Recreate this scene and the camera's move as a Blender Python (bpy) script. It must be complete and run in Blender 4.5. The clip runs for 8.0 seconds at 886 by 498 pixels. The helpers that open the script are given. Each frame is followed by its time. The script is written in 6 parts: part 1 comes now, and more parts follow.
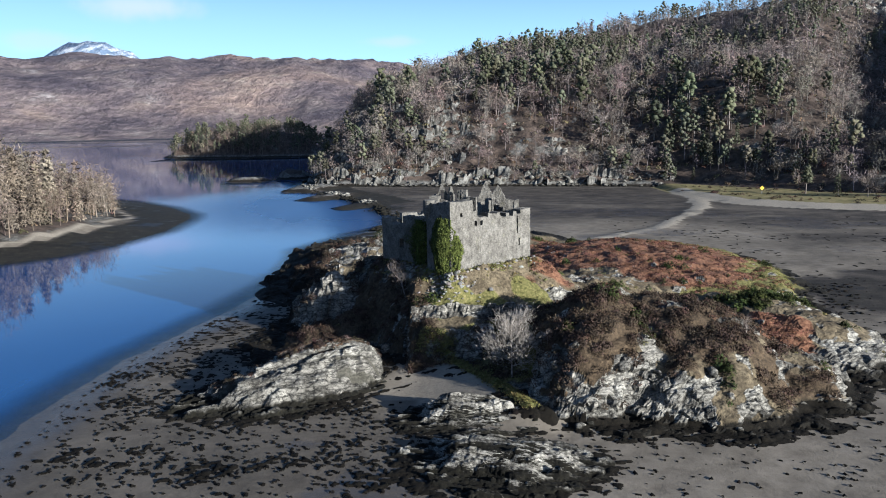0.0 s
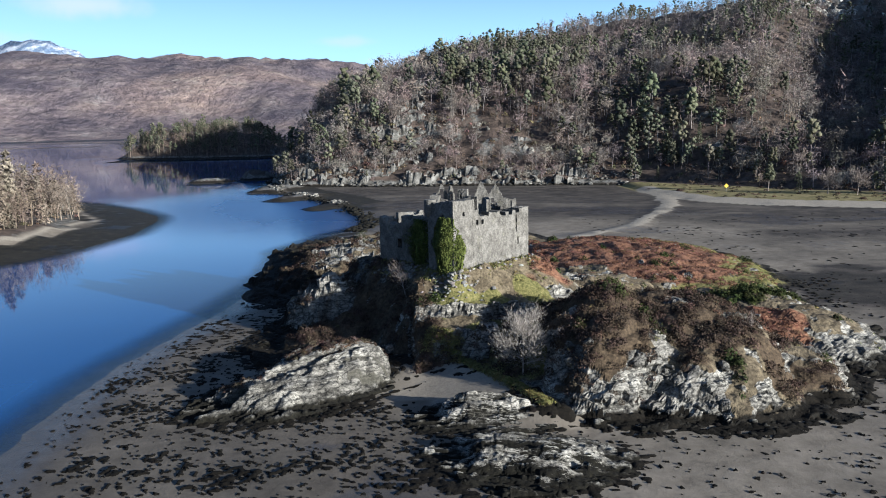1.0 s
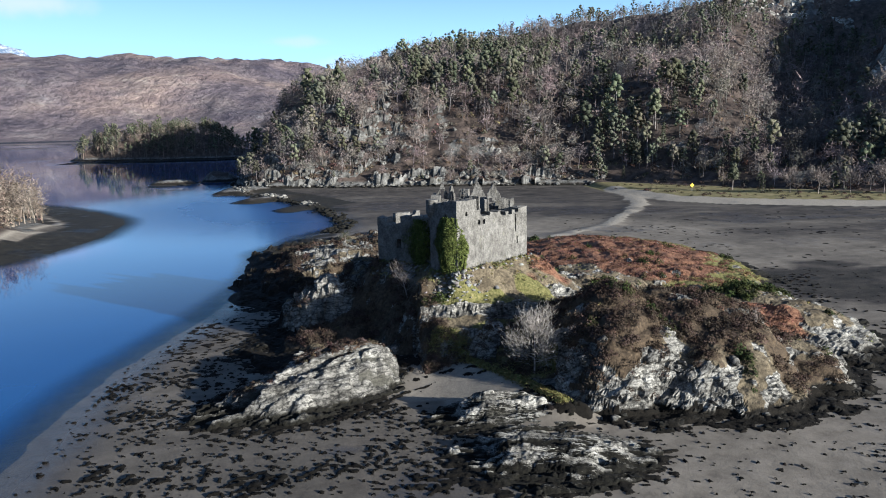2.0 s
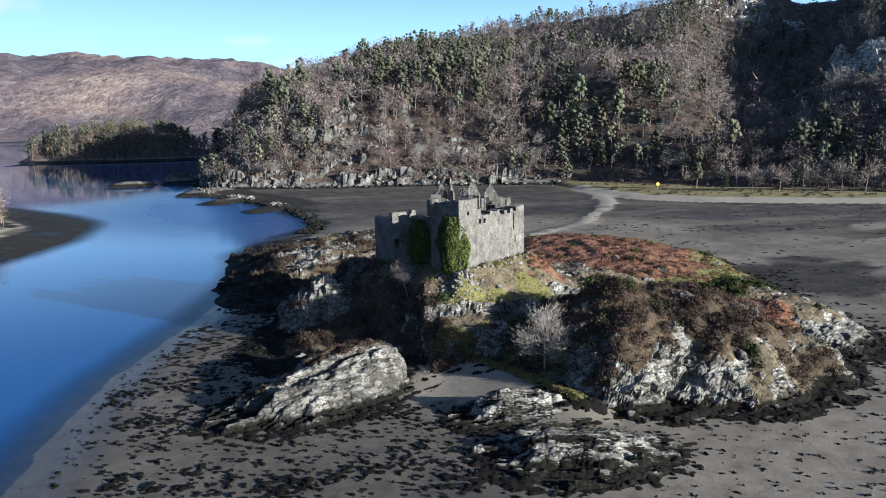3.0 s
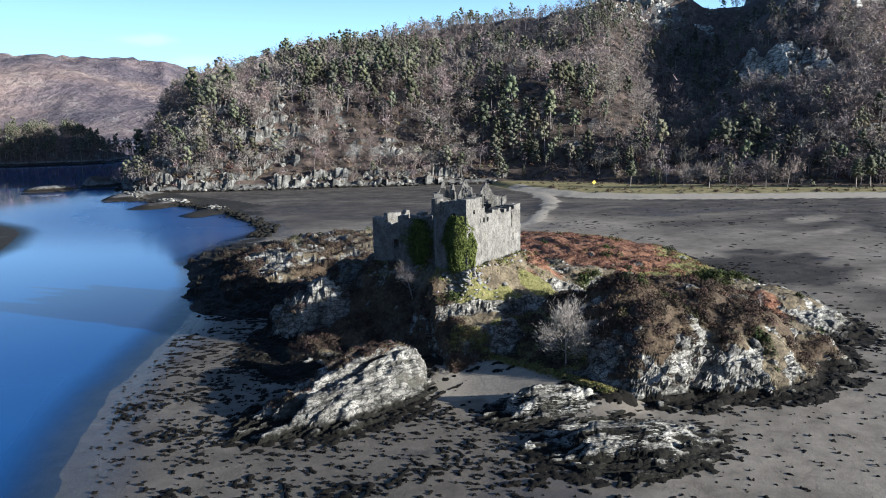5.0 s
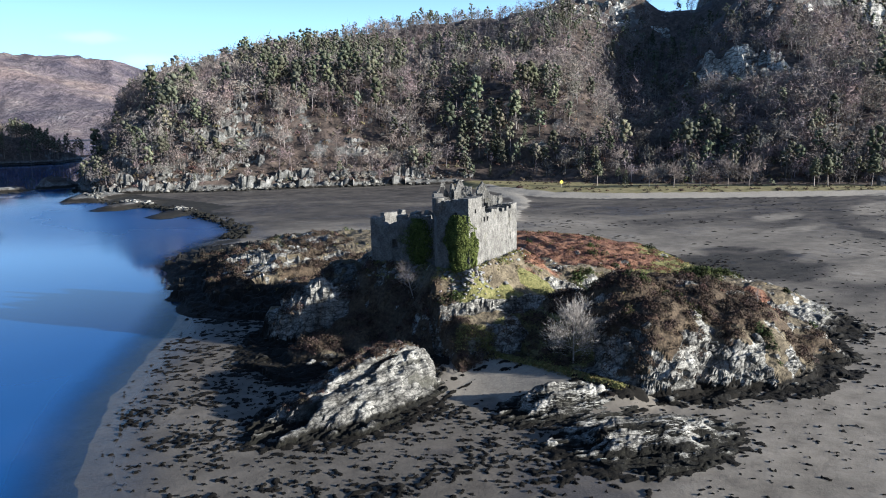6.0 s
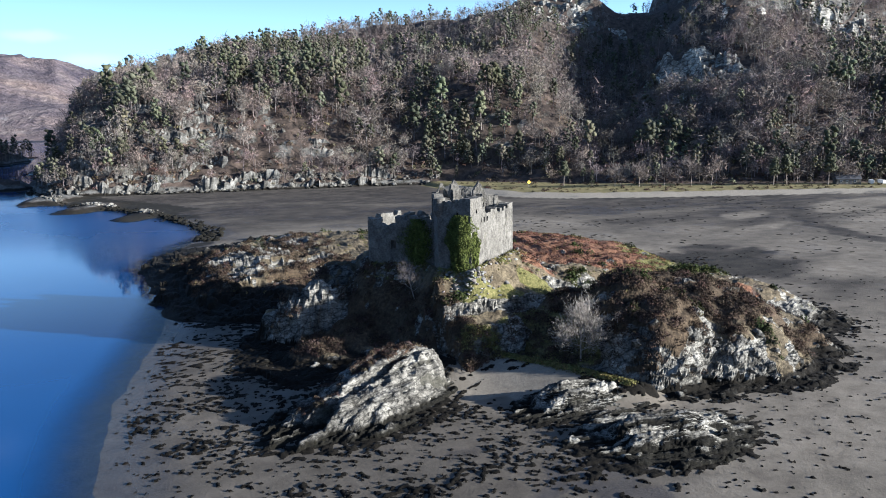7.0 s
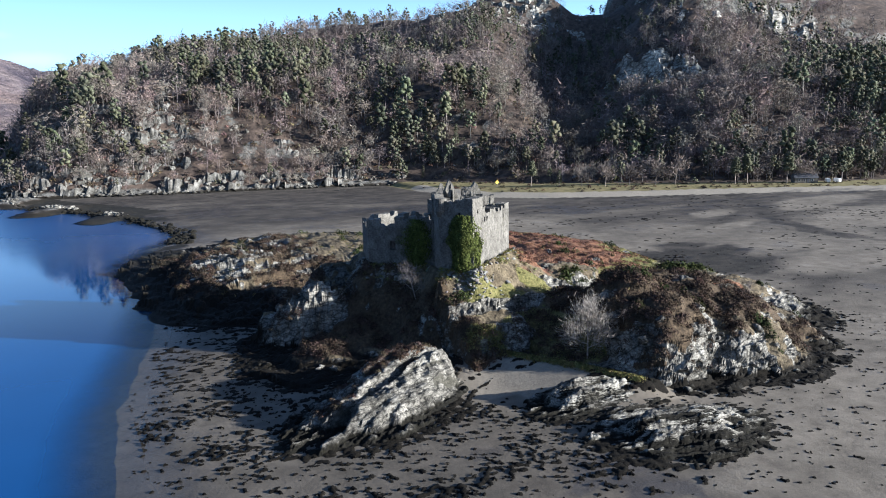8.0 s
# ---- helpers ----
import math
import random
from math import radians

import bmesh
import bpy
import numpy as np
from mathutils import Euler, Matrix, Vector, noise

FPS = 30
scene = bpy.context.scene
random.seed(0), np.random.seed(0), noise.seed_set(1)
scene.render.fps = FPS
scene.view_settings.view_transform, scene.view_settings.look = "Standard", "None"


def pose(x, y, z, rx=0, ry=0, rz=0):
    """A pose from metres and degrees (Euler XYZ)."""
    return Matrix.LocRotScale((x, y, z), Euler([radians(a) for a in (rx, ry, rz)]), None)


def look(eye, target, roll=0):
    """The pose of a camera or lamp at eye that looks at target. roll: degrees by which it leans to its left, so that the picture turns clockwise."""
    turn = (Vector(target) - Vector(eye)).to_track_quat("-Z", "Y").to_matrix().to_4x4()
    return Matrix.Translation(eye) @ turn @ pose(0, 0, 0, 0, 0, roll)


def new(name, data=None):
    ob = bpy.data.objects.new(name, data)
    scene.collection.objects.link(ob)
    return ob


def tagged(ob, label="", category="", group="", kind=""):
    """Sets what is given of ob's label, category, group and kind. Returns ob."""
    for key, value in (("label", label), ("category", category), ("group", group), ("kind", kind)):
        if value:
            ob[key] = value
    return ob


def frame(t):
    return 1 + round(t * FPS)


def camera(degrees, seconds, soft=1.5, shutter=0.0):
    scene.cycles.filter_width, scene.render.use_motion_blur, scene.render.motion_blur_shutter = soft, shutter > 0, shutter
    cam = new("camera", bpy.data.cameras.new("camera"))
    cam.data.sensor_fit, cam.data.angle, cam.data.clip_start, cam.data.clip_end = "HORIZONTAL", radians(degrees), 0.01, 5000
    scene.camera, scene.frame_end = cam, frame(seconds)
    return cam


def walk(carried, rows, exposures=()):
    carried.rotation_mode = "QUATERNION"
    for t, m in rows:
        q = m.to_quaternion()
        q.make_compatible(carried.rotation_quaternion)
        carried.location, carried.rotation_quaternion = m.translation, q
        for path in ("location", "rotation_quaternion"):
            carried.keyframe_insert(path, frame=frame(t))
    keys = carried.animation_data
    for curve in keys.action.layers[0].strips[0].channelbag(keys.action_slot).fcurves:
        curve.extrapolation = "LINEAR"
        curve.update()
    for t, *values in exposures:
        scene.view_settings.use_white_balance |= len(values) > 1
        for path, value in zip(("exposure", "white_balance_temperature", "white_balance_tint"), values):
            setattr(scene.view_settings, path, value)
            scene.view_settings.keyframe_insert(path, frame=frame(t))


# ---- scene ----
cam = camera(59.4, 8.0, soft=1.0)
PATH = [
    (0, (-1.598, 0.217, 40.032), (-1.602, 2.191, 39.707), -1.0),
    (0.5, (-5.589, 0.34, 40.017), (-5.536, 2.313, 39.692), -1.0),
    (1, (-9.554, 0.566, 40.035), (-9.443, 2.537, 39.708), -1.1),
    (1.5, (-13.568, 0.931, 40.024), (-13.4, 2.897, 39.697), -1.1),
    (3, (-25.46, 2.674, 39.989), (-25.119, 4.617, 39.661), -1.1),
    (3.5, (-29.424, 3.454, 39.993), (-29.026, 5.386, 39.663), -1.1),
    (4, (-33.324, 4.366, 39.995), (-32.872, 6.286, 39.665), -1.1),
    (4.5, (-37.17, 5.485, 40.002), (-36.663, 7.391, 39.672), -1.2),
    (6, (-48.64, 9.261, 40.011), (-47.965, 11.115, 39.679), -1.1),
    (6.5, (-52.393, 10.73, 40.035), (-51.662, 12.561, 39.702), -1.1),
    (7, (-56.125, 12.286, 40.081), (-55.34, 14.095, 39.749), -1.1),
    (7.5, (-59.847, 13.935, 40.147), (-59.008, 15.719, 39.814), -1.1),
    (8, (-63.496, 15.658, 40.196), (-62.604, 17.417, 39.863), -1.1),
]
walk(cam, [(t, look(eye, target, roll)) for t, eye, target, roll in PATH], [(0, 0.74, 5370, 14), (4, 0.95, 5340, 14), (8, 1.13, 5330, 15)])

# ---- sky and sun ----
SUN_EL, SUN_AZ = 13.5, math.degrees(math.atan2(0.79, -0.61))   # azimuth from +y towards +x
TO_SUN = Vector((math.sin(radians(SUN_AZ)) * math.cos(radians(SUN_EL)), math.cos(radians(SUN_AZ)) * math.cos(radians(SUN_EL)), math.sin(radians(SUN_EL))))
world = bpy.data.worlds.new("sky")
scene.world = world
world.use_nodes = True
wn, wl = world.node_tree.nodes, world.node_tree.links
wn.clear()
sky = wn.new("ShaderNodeTexSky")
sky.sky_type, sky.sun_disc = "NISHITA", False
sky.sun_elevation, sky.sun_rotation = radians(SUN_EL), radians(SUN_AZ)
sky.altitude, sky.air_density, sky.dust_density, sky.ozone_density = 40, 1.0, 1.2, 3.0
wb = wn.new("ShaderNodeBackground")
wb.inputs[1].default_value = 0.072
wo = wn.new("ShaderNodeOutputWorld")
# thin cloud: noise on the direction, flattened towards the horizon
wt = wn.new("ShaderNodeTexCoord")
wm = wn.new("ShaderNodeMapping")
wm.inputs["Scale"].default_value = (2.2, 2.2, 11.0)
wm.inputs["Location"].default_value = (3.1, 0.7, 0.4)
wz = wn.new("ShaderNodeTexNoise")
wz.inputs["Scale"].default_value, wz.inputs["Detail"].default_value, wz.inputs["Roughness"].default_value = 1.6, 7, 0.55
wr = wn.new("ShaderNodeValToRGB")
wr.color_ramp.elements[0].position, wr.color_ramp.elements[1].position = 0.66, 0.90
wx = wn.new("ShaderNodeMixRGB")
wx.inputs[2].default_value = (6.6, 7.2, 8.0, 1)
wl.new(wt.outputs["Generated"], wm.inputs[0])
wl.new(wm.outputs[0], wz.inputs["Vector"])
wl.new(wz.outputs[0], wr.inputs[0])
wl.new(wr.outputs[0], wx.inputs[0])
wl.new(sky.outputs[0], wx.inputs[1])
# haze that pales the sky all round towards the horizon
ws = wn.new("ShaderNodeSeparateXYZ")
wl.new(wt.outputs["Generated"], ws.inputs[0])
wh = wn.new("ShaderNodeMapRange")
wh.interpolation_type = "SMOOTHSTEP"
for slot, value in zip(wh.inputs[1:5], (-0.05, 0.27, 0.80, 0.0)):
    slot.default_value = value
wl.new(ws.outputs[2], wh.inputs[0])
wy = wn.new("ShaderNodeMixRGB")
wy.inputs[2].default_value = (7.5, 12.3, 15.9, 1)
wl.new(wh.outputs[0], wy.inputs[0])
wl.new(wx.outputs[0], wy.inputs[1])
# a few flat grey clouds low over the head of the loch: (direction, half width, half height, density)
clear = wy.outputs[0]
for at, wide, high, dense in (((-0.348, 0.928, 0.135), 0.090, 0.022, 0.85), ((-0.056, 0.994, 0.098), 0.060, 0.009, 0.5), ((-0.446, 0.89, 0.096), 0.085, 0.016, 0.45), ((-0.008, 0.997, 0.072), 0.055, 0.012, 0.5)):
    off = wn.new("ShaderNodeVectorMath")
    off.operation = "SUBTRACT"
    off.inputs[1].default_value = at
    wl.new(wt.outputs["Generated"], off.inputs[0])
    fit = wn.new("ShaderNodeVectorMath")
    fit.operation = "MULTIPLY"
    fit.inputs[1].default_value = (1 / wide, 1 / wide, 1 / high)
    wl.new(off.outputs[0], fit.inputs[0])
    far_off = wn.new("ShaderNodeVectorMath")
    far_off.operation = "LENGTH"
    wl.new(fit.outputs[0], far_off.inputs[0])
    fluff = wn.new("ShaderNodeTexNoise")
    fluff.inputs["Scale"].default_value, fluff.inputs["Detail"].default_value = 22, 5
    wl.new(wt.outputs["Generated"], fluff.inputs["Vector"])
    thick = wn.new("ShaderNodeMath")
    thick.operation = "MULTIPLY_ADD"
    thick.inputs[1].default_value = 1.3
    wl.new(fluff.outputs[0], thick.inputs[0])
    wl.new(far_off.outputs["Value"], thick.inputs[2])
    amount = wn.new("ShaderNodeMapRange")
    amount.interpolation_type = "SMOOTHSTEP"
    for slot, value in zip(amount.inputs[1:5], (0.7, 1.6, dense, 0.0)):
        slot.default_value = value
    wl.new(thick.outputs[0], amount.inputs[0])
    puff = wn.new("ShaderNodeMixRGB")
    puff.inputs[2].default_value = (6.8, 7.4, 9.2, 1)
    wl.new(amount.outputs[0], puff.inputs[0])
    wl.new(clear, puff.inputs[1])
    clear = puff.outputs[0]
wl.new(clear, wb.inputs[0])
wl.new(wb.outputs[0], wo.inputs[0])

sun = new("sun", bpy.data.lights.new("sun", "SUN"))
sun.data.energy, sun.data.angle, sun.data.color = 7.2, radians(0.53), (1.0, 0.89, 0.69)
sun.matrix_world = look((0, 0, 300), Vector((0, 0, 300)) - TO_SUN)

# ---- noise for the landforms ----


def hash3(i, j, k):
    h = (i * 374761393 + j * 668265263 + k * 2147483647 + 1013904223) & 0xFFFFFFFF
    h = ((h ^ (h >> 13)) * 1274126177) & 0xFFFFFFFF
    h = ((h ^ (h >> 16)) * 2246822519) & 0xFFFFFFFF
    return ((h ^ (h >> 15)) & 0xFFFFFF) / float(0xFFFFFF) * 2 - 1


def vnoise(x, y, z=0.0):
    """Smooth noise from -1 to 1."""
    x, y, z = np.broadcast_arrays(np.asarray(x, float), np.asarray(y, float), np.asarray(z, float))
    i, j, k = np.floor(x).astype(np.int64), np.floor(y).astype(np.int64), np.floor(z).astype(np.int64)
    u, v, w = x - i, y - j, z - k
    u, v, w = [a * a * a * (a * (a * 6 - 15) + 10) for a in (u, v, w)]
    out = 0
    for a in (0, 1):
        for b in (0, 1):
            for c in (0, 1):
                wt_ = (u if a else 1 - u) * (v if b else 1 - v) * (w if c else 1 - w)
                out = out + wt_ * hash3(i + a, j + b, k + c)
    return out


def fbm(x, y, z=0.0, octaves=4, gain=0.5):
    out, amp = 0, 1.0
    for o in range(octaves):
        f = 2.03 ** o
        out = out + amp * vnoise(np.asarray(x) * f + 17.3 * o, np.asarray(y) * f - 9.1 * o, np.asarray(z) * f + 3.7 * o)
        amp *= gain
    return out


def ridged(x, y, z=0.0, octaves=3):
    out, amp = 0, 1.0
    for o in range(octaves):
        f = 2.1 ** o
        out = out + amp * (1 - 2 * np.abs(vnoise(np.asarray(x) * f + 31.7 * o, np.asarray(y) * f + 11.9 * o, np.asarray(z) * f)))
        amp *= 0.5
    return out


def smooth(a, b, x):
    t = np.clip((np.asarray(x, float) - a) / (b - a), 0, 1)
    return t * t * (3 - 2 * t)


def from_line(x, y, line):
    """Signed distance from a polyline; positive on its right-hand side as it is walked."""
    best = np.full(np.shape(x), 1e18)
    side = np.zeros(np.shape(x))
    for (ax, ay), (bx, by) in zip(line[:-1], line[1:]):
        dx, dy = bx - ax, by - ay
        t = np.clip(((x - ax) * dx + (y - ay) * dy) / (dx * dx + dy * dy), 0, 1)
        px, py = x - ax - t * dx, y - ay - t * dy
        d = px * px + py * py
        s = (dy * (x - ax) - dx * (y - ay)) / math.hypot(dx, dy)
        tie = np.abs(d - best) < 1e-7 * (1 + d)
        near = np.where(tie, np.abs(s) > np.abs(side), d < best)
        best = np.where(near, d, best)
        side = np.where(near, s, side)
    return np.sqrt(best) * np.where(side >= 0, 1, -1)


# ---- the plan ----
WATERLINE = [(-62, -900), (-61, 60), (-60, 97), (-59.5, 115), (-58, 128), (-54, 145), (-49, 166), (-44, 195), (-42, 222), (-46, 248), (-33, 280), (-22, 300),
             (-24, 330), (-34, 365), (-50, 405), (-75, 450), (-92, 500), (-101, 560), (-96, 700), (-80, 820), (-60, 1000), (200, 1400), (900, 2000)]
LEFTFOOT = [(900, 1900), (260, 1330), (-10, 1050), (-85, 950), (-96, 760), (-97, 560), (-92, 520), (-84, 500), (-66, 489)]
FRONTFOOT = [(-97, 560), (-92, 520), (-84, 500), (-66, 489), (-40, 483), (0, 475), (45, 465), (100, 456), (138, 440), (172, 403), (196, 379), (228, 350), (264, 326), (304, 303), (352, 284), (420, 268), (560, 256), (760, 240), (1200, 200)]
SLOPEFOOT = [(-97, 560), (-92, 520), (-84, 500), (-66, 489), (-40, 483), (0, 475), (45, 465), (80, 459), (420, 310), (900, 100)]
HILLFOOT = [(900, 1900), (260, 1330), (-10, 1050), (-85, 950), (-96, 760), (-97, 560), (-92, 520), (-84, 500), (-66, 489), (-40, 483), (0, 475), (45, 465), (100, 456), (138, 440), (172, 403), (196, 379), (228, 350), (264, 326), (304, 303), (352, 284), (420, 268), (560, 256), (760, 240), (1200, 200)]
LEFTBANK = [(-1200, -200), (-420, 60), (-180, 190), (-134, 229), (-123, 241), (-115, 262), (-109, 296), (-112, 335), (-117, 352), (-137, 383), (-167, 416), (-240, 470), (-420, 640), (-700, 900), (-1100, 1150), (-2400, 1500)]
BEACH = [(117, 392), (121, 368), (131, 346), (150, 328), (184, 311), (210, 300), (262, 278), (330, 245), (470, 150)]
CAUSEWAY = [(50, 254), (61, 263), (76, 276), (90, 301), (96, 310), (112, 340), (120, 366), (124, 390), (124, 412)]


def front_profile(d):
    return np.interp(d, [-40, 0, 8, 16, 24, 50, 100, 170, 290, 360, 400, 520, 800, 1400], [-14, 0.8, 9, 14, 25, 46, 63, 79, 105, 134, 142, 153, 165, 190])


def left_profile(d):
    return np.interp(d, [-40, 0, 8, 18, 36, 82, 130, 208, 300, 420, 700], [-14, 0.8, 9, 34, 62, 76, 90, 114, 140, 158, 190])


def hill_height(x, y):
    df = -from_line(x, y, FRONTFOOT)
    dl = -from_line(x, y, LEFTFOOT)
    left = (x < 500) & (y > 430)
    # the gully that runs up between the two tops; the eastern top is steeper
    g = from_line(x, y, [(215, 385), (262, 470), (330, 555), (420, 650), (640, 900)])
    steep = np.interp(df, [-40, 0, 20, 45, 100, 150, 200, 300, 500, 1400], [-14, 0.8, 11, 26, 50, 70, 92, 146, 190, 215])
    k = smooth(15, 130, g)
    # the main slope looks nearly south; a shelf of level ground lies between it and the head of the bay
    ds = np.minimum(df, np.maximum(-from_line(x, y, SLOPEFOOT), 0.45 * df))
    h = np.minimum(front_profile(ds) * (1 - k) + steep * k, np.where(left, left_profile(dl), 400))
    inland = smooth(25, 120, df)
    h = h - (33 - 17 * smooth(200, 330, df)) * np.exp(-(g / 44) ** 2) * inland
    h = h + 22 * np.exp(-((g - 82) / 58) ** 2) * smooth(130, 210, df) + 20 * np.exp(-((x - 398) / 42) ** 2 - ((y - 720) / 50) ** 2) + 10 * np.exp(-(g / 130) ** 2) * smooth(260, 430, df)
    h = h - 9 * np.exp(-((x - 250) / 45) ** 2 - ((y - 810) / 60) ** 2)
    h = h + 24 * np.exp(-((x - 300) / 75) ** 2 - ((y - 640) / 95) ** 2)
    rough = smooth(2, 30, df)
    h = h + rough * (7 * fbm(x / 62, y / 62, 0.3, 4) + 2.6 * ridged(x / 21, y / 21, 1.5, 3))
    # crags: short steps in the slope
    s = h / 13 + 0.9 * vnoise(x / 60, y / 60, 5.1)
    step = (np.floor(s) + smooth(0.55, 0.95, s - np.floor(s)) - s) * 13
    crag = smooth(0.05, 0.45, vnoise(x / 75, y / 75, 8.8)) * smooth(3, 20, df)
    return h + 0.75 * crag * step


def land_height(x, y):
    """The ground without the castle islet."""
    x, y = np.asarray(x, float), np.asarray(y, float)
    d = from_line(x, y, WATERLINE)
    sand = np.interp(d, [-400, -60, -12, 0, 10, 40, 120], [-30, -5, -0.9, 0, 0.45, 0.75, 0.8])
    sand = sand + np.where(d > 0, 0.10 * fbm(x / 14, y / 14, 2.2, 3) * smooth(0, 12, d), 0) + 0.03 * fbm(x / 2.3, y / 2.3, 4.4, 2)
    # the strip of turf and shingle before the wood
    b = from_line(x, y, BEACH)
    rise = smooth(112, 126, x)
    sand = np.maximum(sand, (np.interp(-b, [-30, -3, 0, 12, 20, 60, 85], [-2, 0.5, 1.0, 2.1, 2.4, 2.8, -2]) + 0.15 * fbm(x / 7, y / 7, 1.1, 3)) * rise - 2 * (1 - rise))
    # the beach of the little cove, up to its grass bank
    cv = np.abs(from_line(x, y, [(-8, 121.5), (-4, 120.5), (-0.5, 118), (3.5, 111.5), (7, 104), (9.5, 97)]))
    inlet = smooth(-20, -12, x) * smooth(16, 12, x) * smooth(90, 97, y)
    sand = np.maximum(sand, (2.9 - 0.20 * cv - 0.004 * cv * cv) * inlet - 4 * (1 - inlet))
    # the causeway from the islet to the beach
    c = np.abs(from_line(x, y, CAUSEWAY))
    sand = np.maximum(sand, 1.35 - (c / np.interp(y, [255, 330, 360], [5.0, 7.0, 9.0])) ** 2 + 0.1 * fbm(x / 4, y / 4, 6.6, 2))
    out = np.where(d > -80, np.maximum(sand, np.where(-from_line(x, y, HILLFOOT) > -40, hill_height(x, y), -20)), sand)
    # far bank, with its dark foreshore
    l = -from_line(x, y, LEFTBANK)
    bank = np.interp(l, [-300, -40, 0, 22, 28, 60, 140, 400], [-20, -3, 0.0, 1.5, 3.2, 8, 15, 30]) + smooth(4, 40, l) * (3 * fbm(x / 40, y / 40, 9.3, 3))
    out = np.maximum(out, bank)
    # wooded islet up the loch, and the rocks before the headland
    for cx, cy, rx, ry, rot, top in ((-236, 1005, 118, 70, -10, 27), (-740, 1620, 190, 70, 20, 0.9), (-820, 2120, 300, 120, 10, 0.9), (-138, 552, 17, 9, 8, 3.2), (-112, 572, 13, 12, 0, 6.5), (-60, 425, 26, 13, 55, 2.0), (-40, 380, 22, 9, 62, 1.4), (-82, 470, 22, 14, 60, 3.0)):
        a = radians(rot)
        u, v = (x - cx) * math.cos(a) + (y - cy) * math.sin(a), -(x - cx) * math.sin(a) + (y - cy) * math.cos(a)
        q = np.sqrt((u / rx) ** 2 + (v / ry) ** 2) + 0.22 * fbm(x / rx * 3, y / rx * 3, 7.7, 4)
        out = np.maximum(out, np.where(q < 1.6, top * (1 - np.clip(q, 0, 2) ** 2.2) + 0.14 * top * ridged(x / rx * 6, y / rx * 6, 0.4, 3) * (q < 1), -30))
    # hills beyond the head of the loch
    r = np.hypot(x, y)
    f = smooth(2500, 4100, y - 0.25 * x + 250 * vnoise(x / 900, y / 900, 2.0)) * smooth(200, -900, x - 0.16 * y)
    far = f * (362 + 40 * fbm(x / 700, y / 700, 1.0, 4) + 34 * ridged(x / 330, y / 330, 3.0, 4) - 25 * smooth(-1500, -300, x)) - 8
    out = np.maximum(out, np.where(y > 1500, far, -30))
    # snow-topped mountain at the very back
    q = np.hypot((x + 1960) / 520, (y - 4480) / 260)
    out = np.maximum(out, np.where(q < 1, 525 * (1 - 0.55 * q ** 1.2 - 0.45 * q ** 6) + 50 * ridged(x / 240, y / 240, 1.0, 4) * (1 - q), -30))
    # high ground round the rest of the loch
    back = smooth(-330, -850, y + 0.10 * np.abs(x)) * 170 * smooth(900, 300, x)
    west = smooth(-560, -1100, x + 0.55 * np.maximum(y, 0)) * smooth(1100, 700, y) * 210
    ring = np.maximum(back, west)
    out = np.where(ring > 1, np.maximum(out, ring * (0.85 + 0.25 * fbm(x / 160, y / 160, 4.0, 4)) - 6), out)
    return out


CA, CE, CW, CB, CK = (-0.6, 128.5), (14.1, 140.8), (-13.2, 144.6), (-4.6, 133.0), (-3.6, 137.9)      # corners of the castle; the tower juts out at CK
CNW, CN = (-9.0, 158.0), (7.0, 158.5)
# islet: swells (x, y, rx, ry, turn, height, power); higher powers have steeper sides
SWELLS = [(2, 144.5, 21.5, 17.0, 35, 13.0, 3.0), (-13, 157, 14, 9, 10, 11.8, 2.2), (1.5, 130, 11.5, 7.5, 10, 10.8, 3.2), (-1.0, 122.8, 7.5, 5.2, 12, 6.4, 2.8), (-14, 141, 13, 13.5, 0, 6.6, 1.7), (-22, 138, 15, 13, 10, 3.0, 1.6), (-21.5, 147.0, 7.6, 4.8, -22, 12.2, 2.2), (-27.5, 148.6, 7.4, 4.6, -28, 8.6, 2.0),
          (28, 147, 21, 14, 20, 9.2, 2.4), (31, 116, 26, 22.5, 6, 12.0, 1.9), (20, 105, 12, 10.5, 10, 12.0, 2.1), (35, 105, 14, 12.5, 5, 9.4, 2.0),
          (48, 109, 10.5, 12, 30, 5.6, 2.2), (21.5, 116, 8.5, 13, 4, 13.4, 3.0), (15.5, 108, 7.0, 8.5, 8, 10.4, 2.4), (56, 136, 20, 30, 15, 6.6, 1.8), (45, 190, 44, 62, -8, 7.0, 2.0),
          (-20, 215, 24, 52, -10, 5.2, 2.0), (5, 230, 42, 55, 0, 5.0, 2.0), (-34, 232, 12, 38, -6, 1.7, 2.0)]


def blocks(x, y, seed):
    """Broken rock: each cell of a random mosaic has its own level and tilt. Also the distance to the nearest joint."""
    i, j = np.floor(x).astype(np.int64), np.floor(y).astype(np.int64)
    f1, f2, lev = np.full(x.shape, 9.0), np.full(x.shape, 9.0), np.zeros(x.shape)
    for a in (-1, 0, 1):
        for b in (-1, 0, 1):
            cx, cy = i + a, j + b
            dx = cx + 0.5 + 0.48 * hash3(cx, cy, seed) - x
            dy = cy + 0.5 + 0.48 * hash3(cx, cy, seed + 1) - y
            d = dx * dx + dy * dy
            near = d < f1
            f2 = np.where(near, f1, np.minimum(f2, d))
            level = hash3(cx, cy, seed + 2) + 0.45 * (dx * hash3(cx, cy, seed + 3) + dy * hash3(cx, cy, seed + 4))
            lev = np.where(near, level, lev)
            f1 = np.minimum(f1, d)
    return lev, np.sqrt(f2) - np.sqrt(f1)


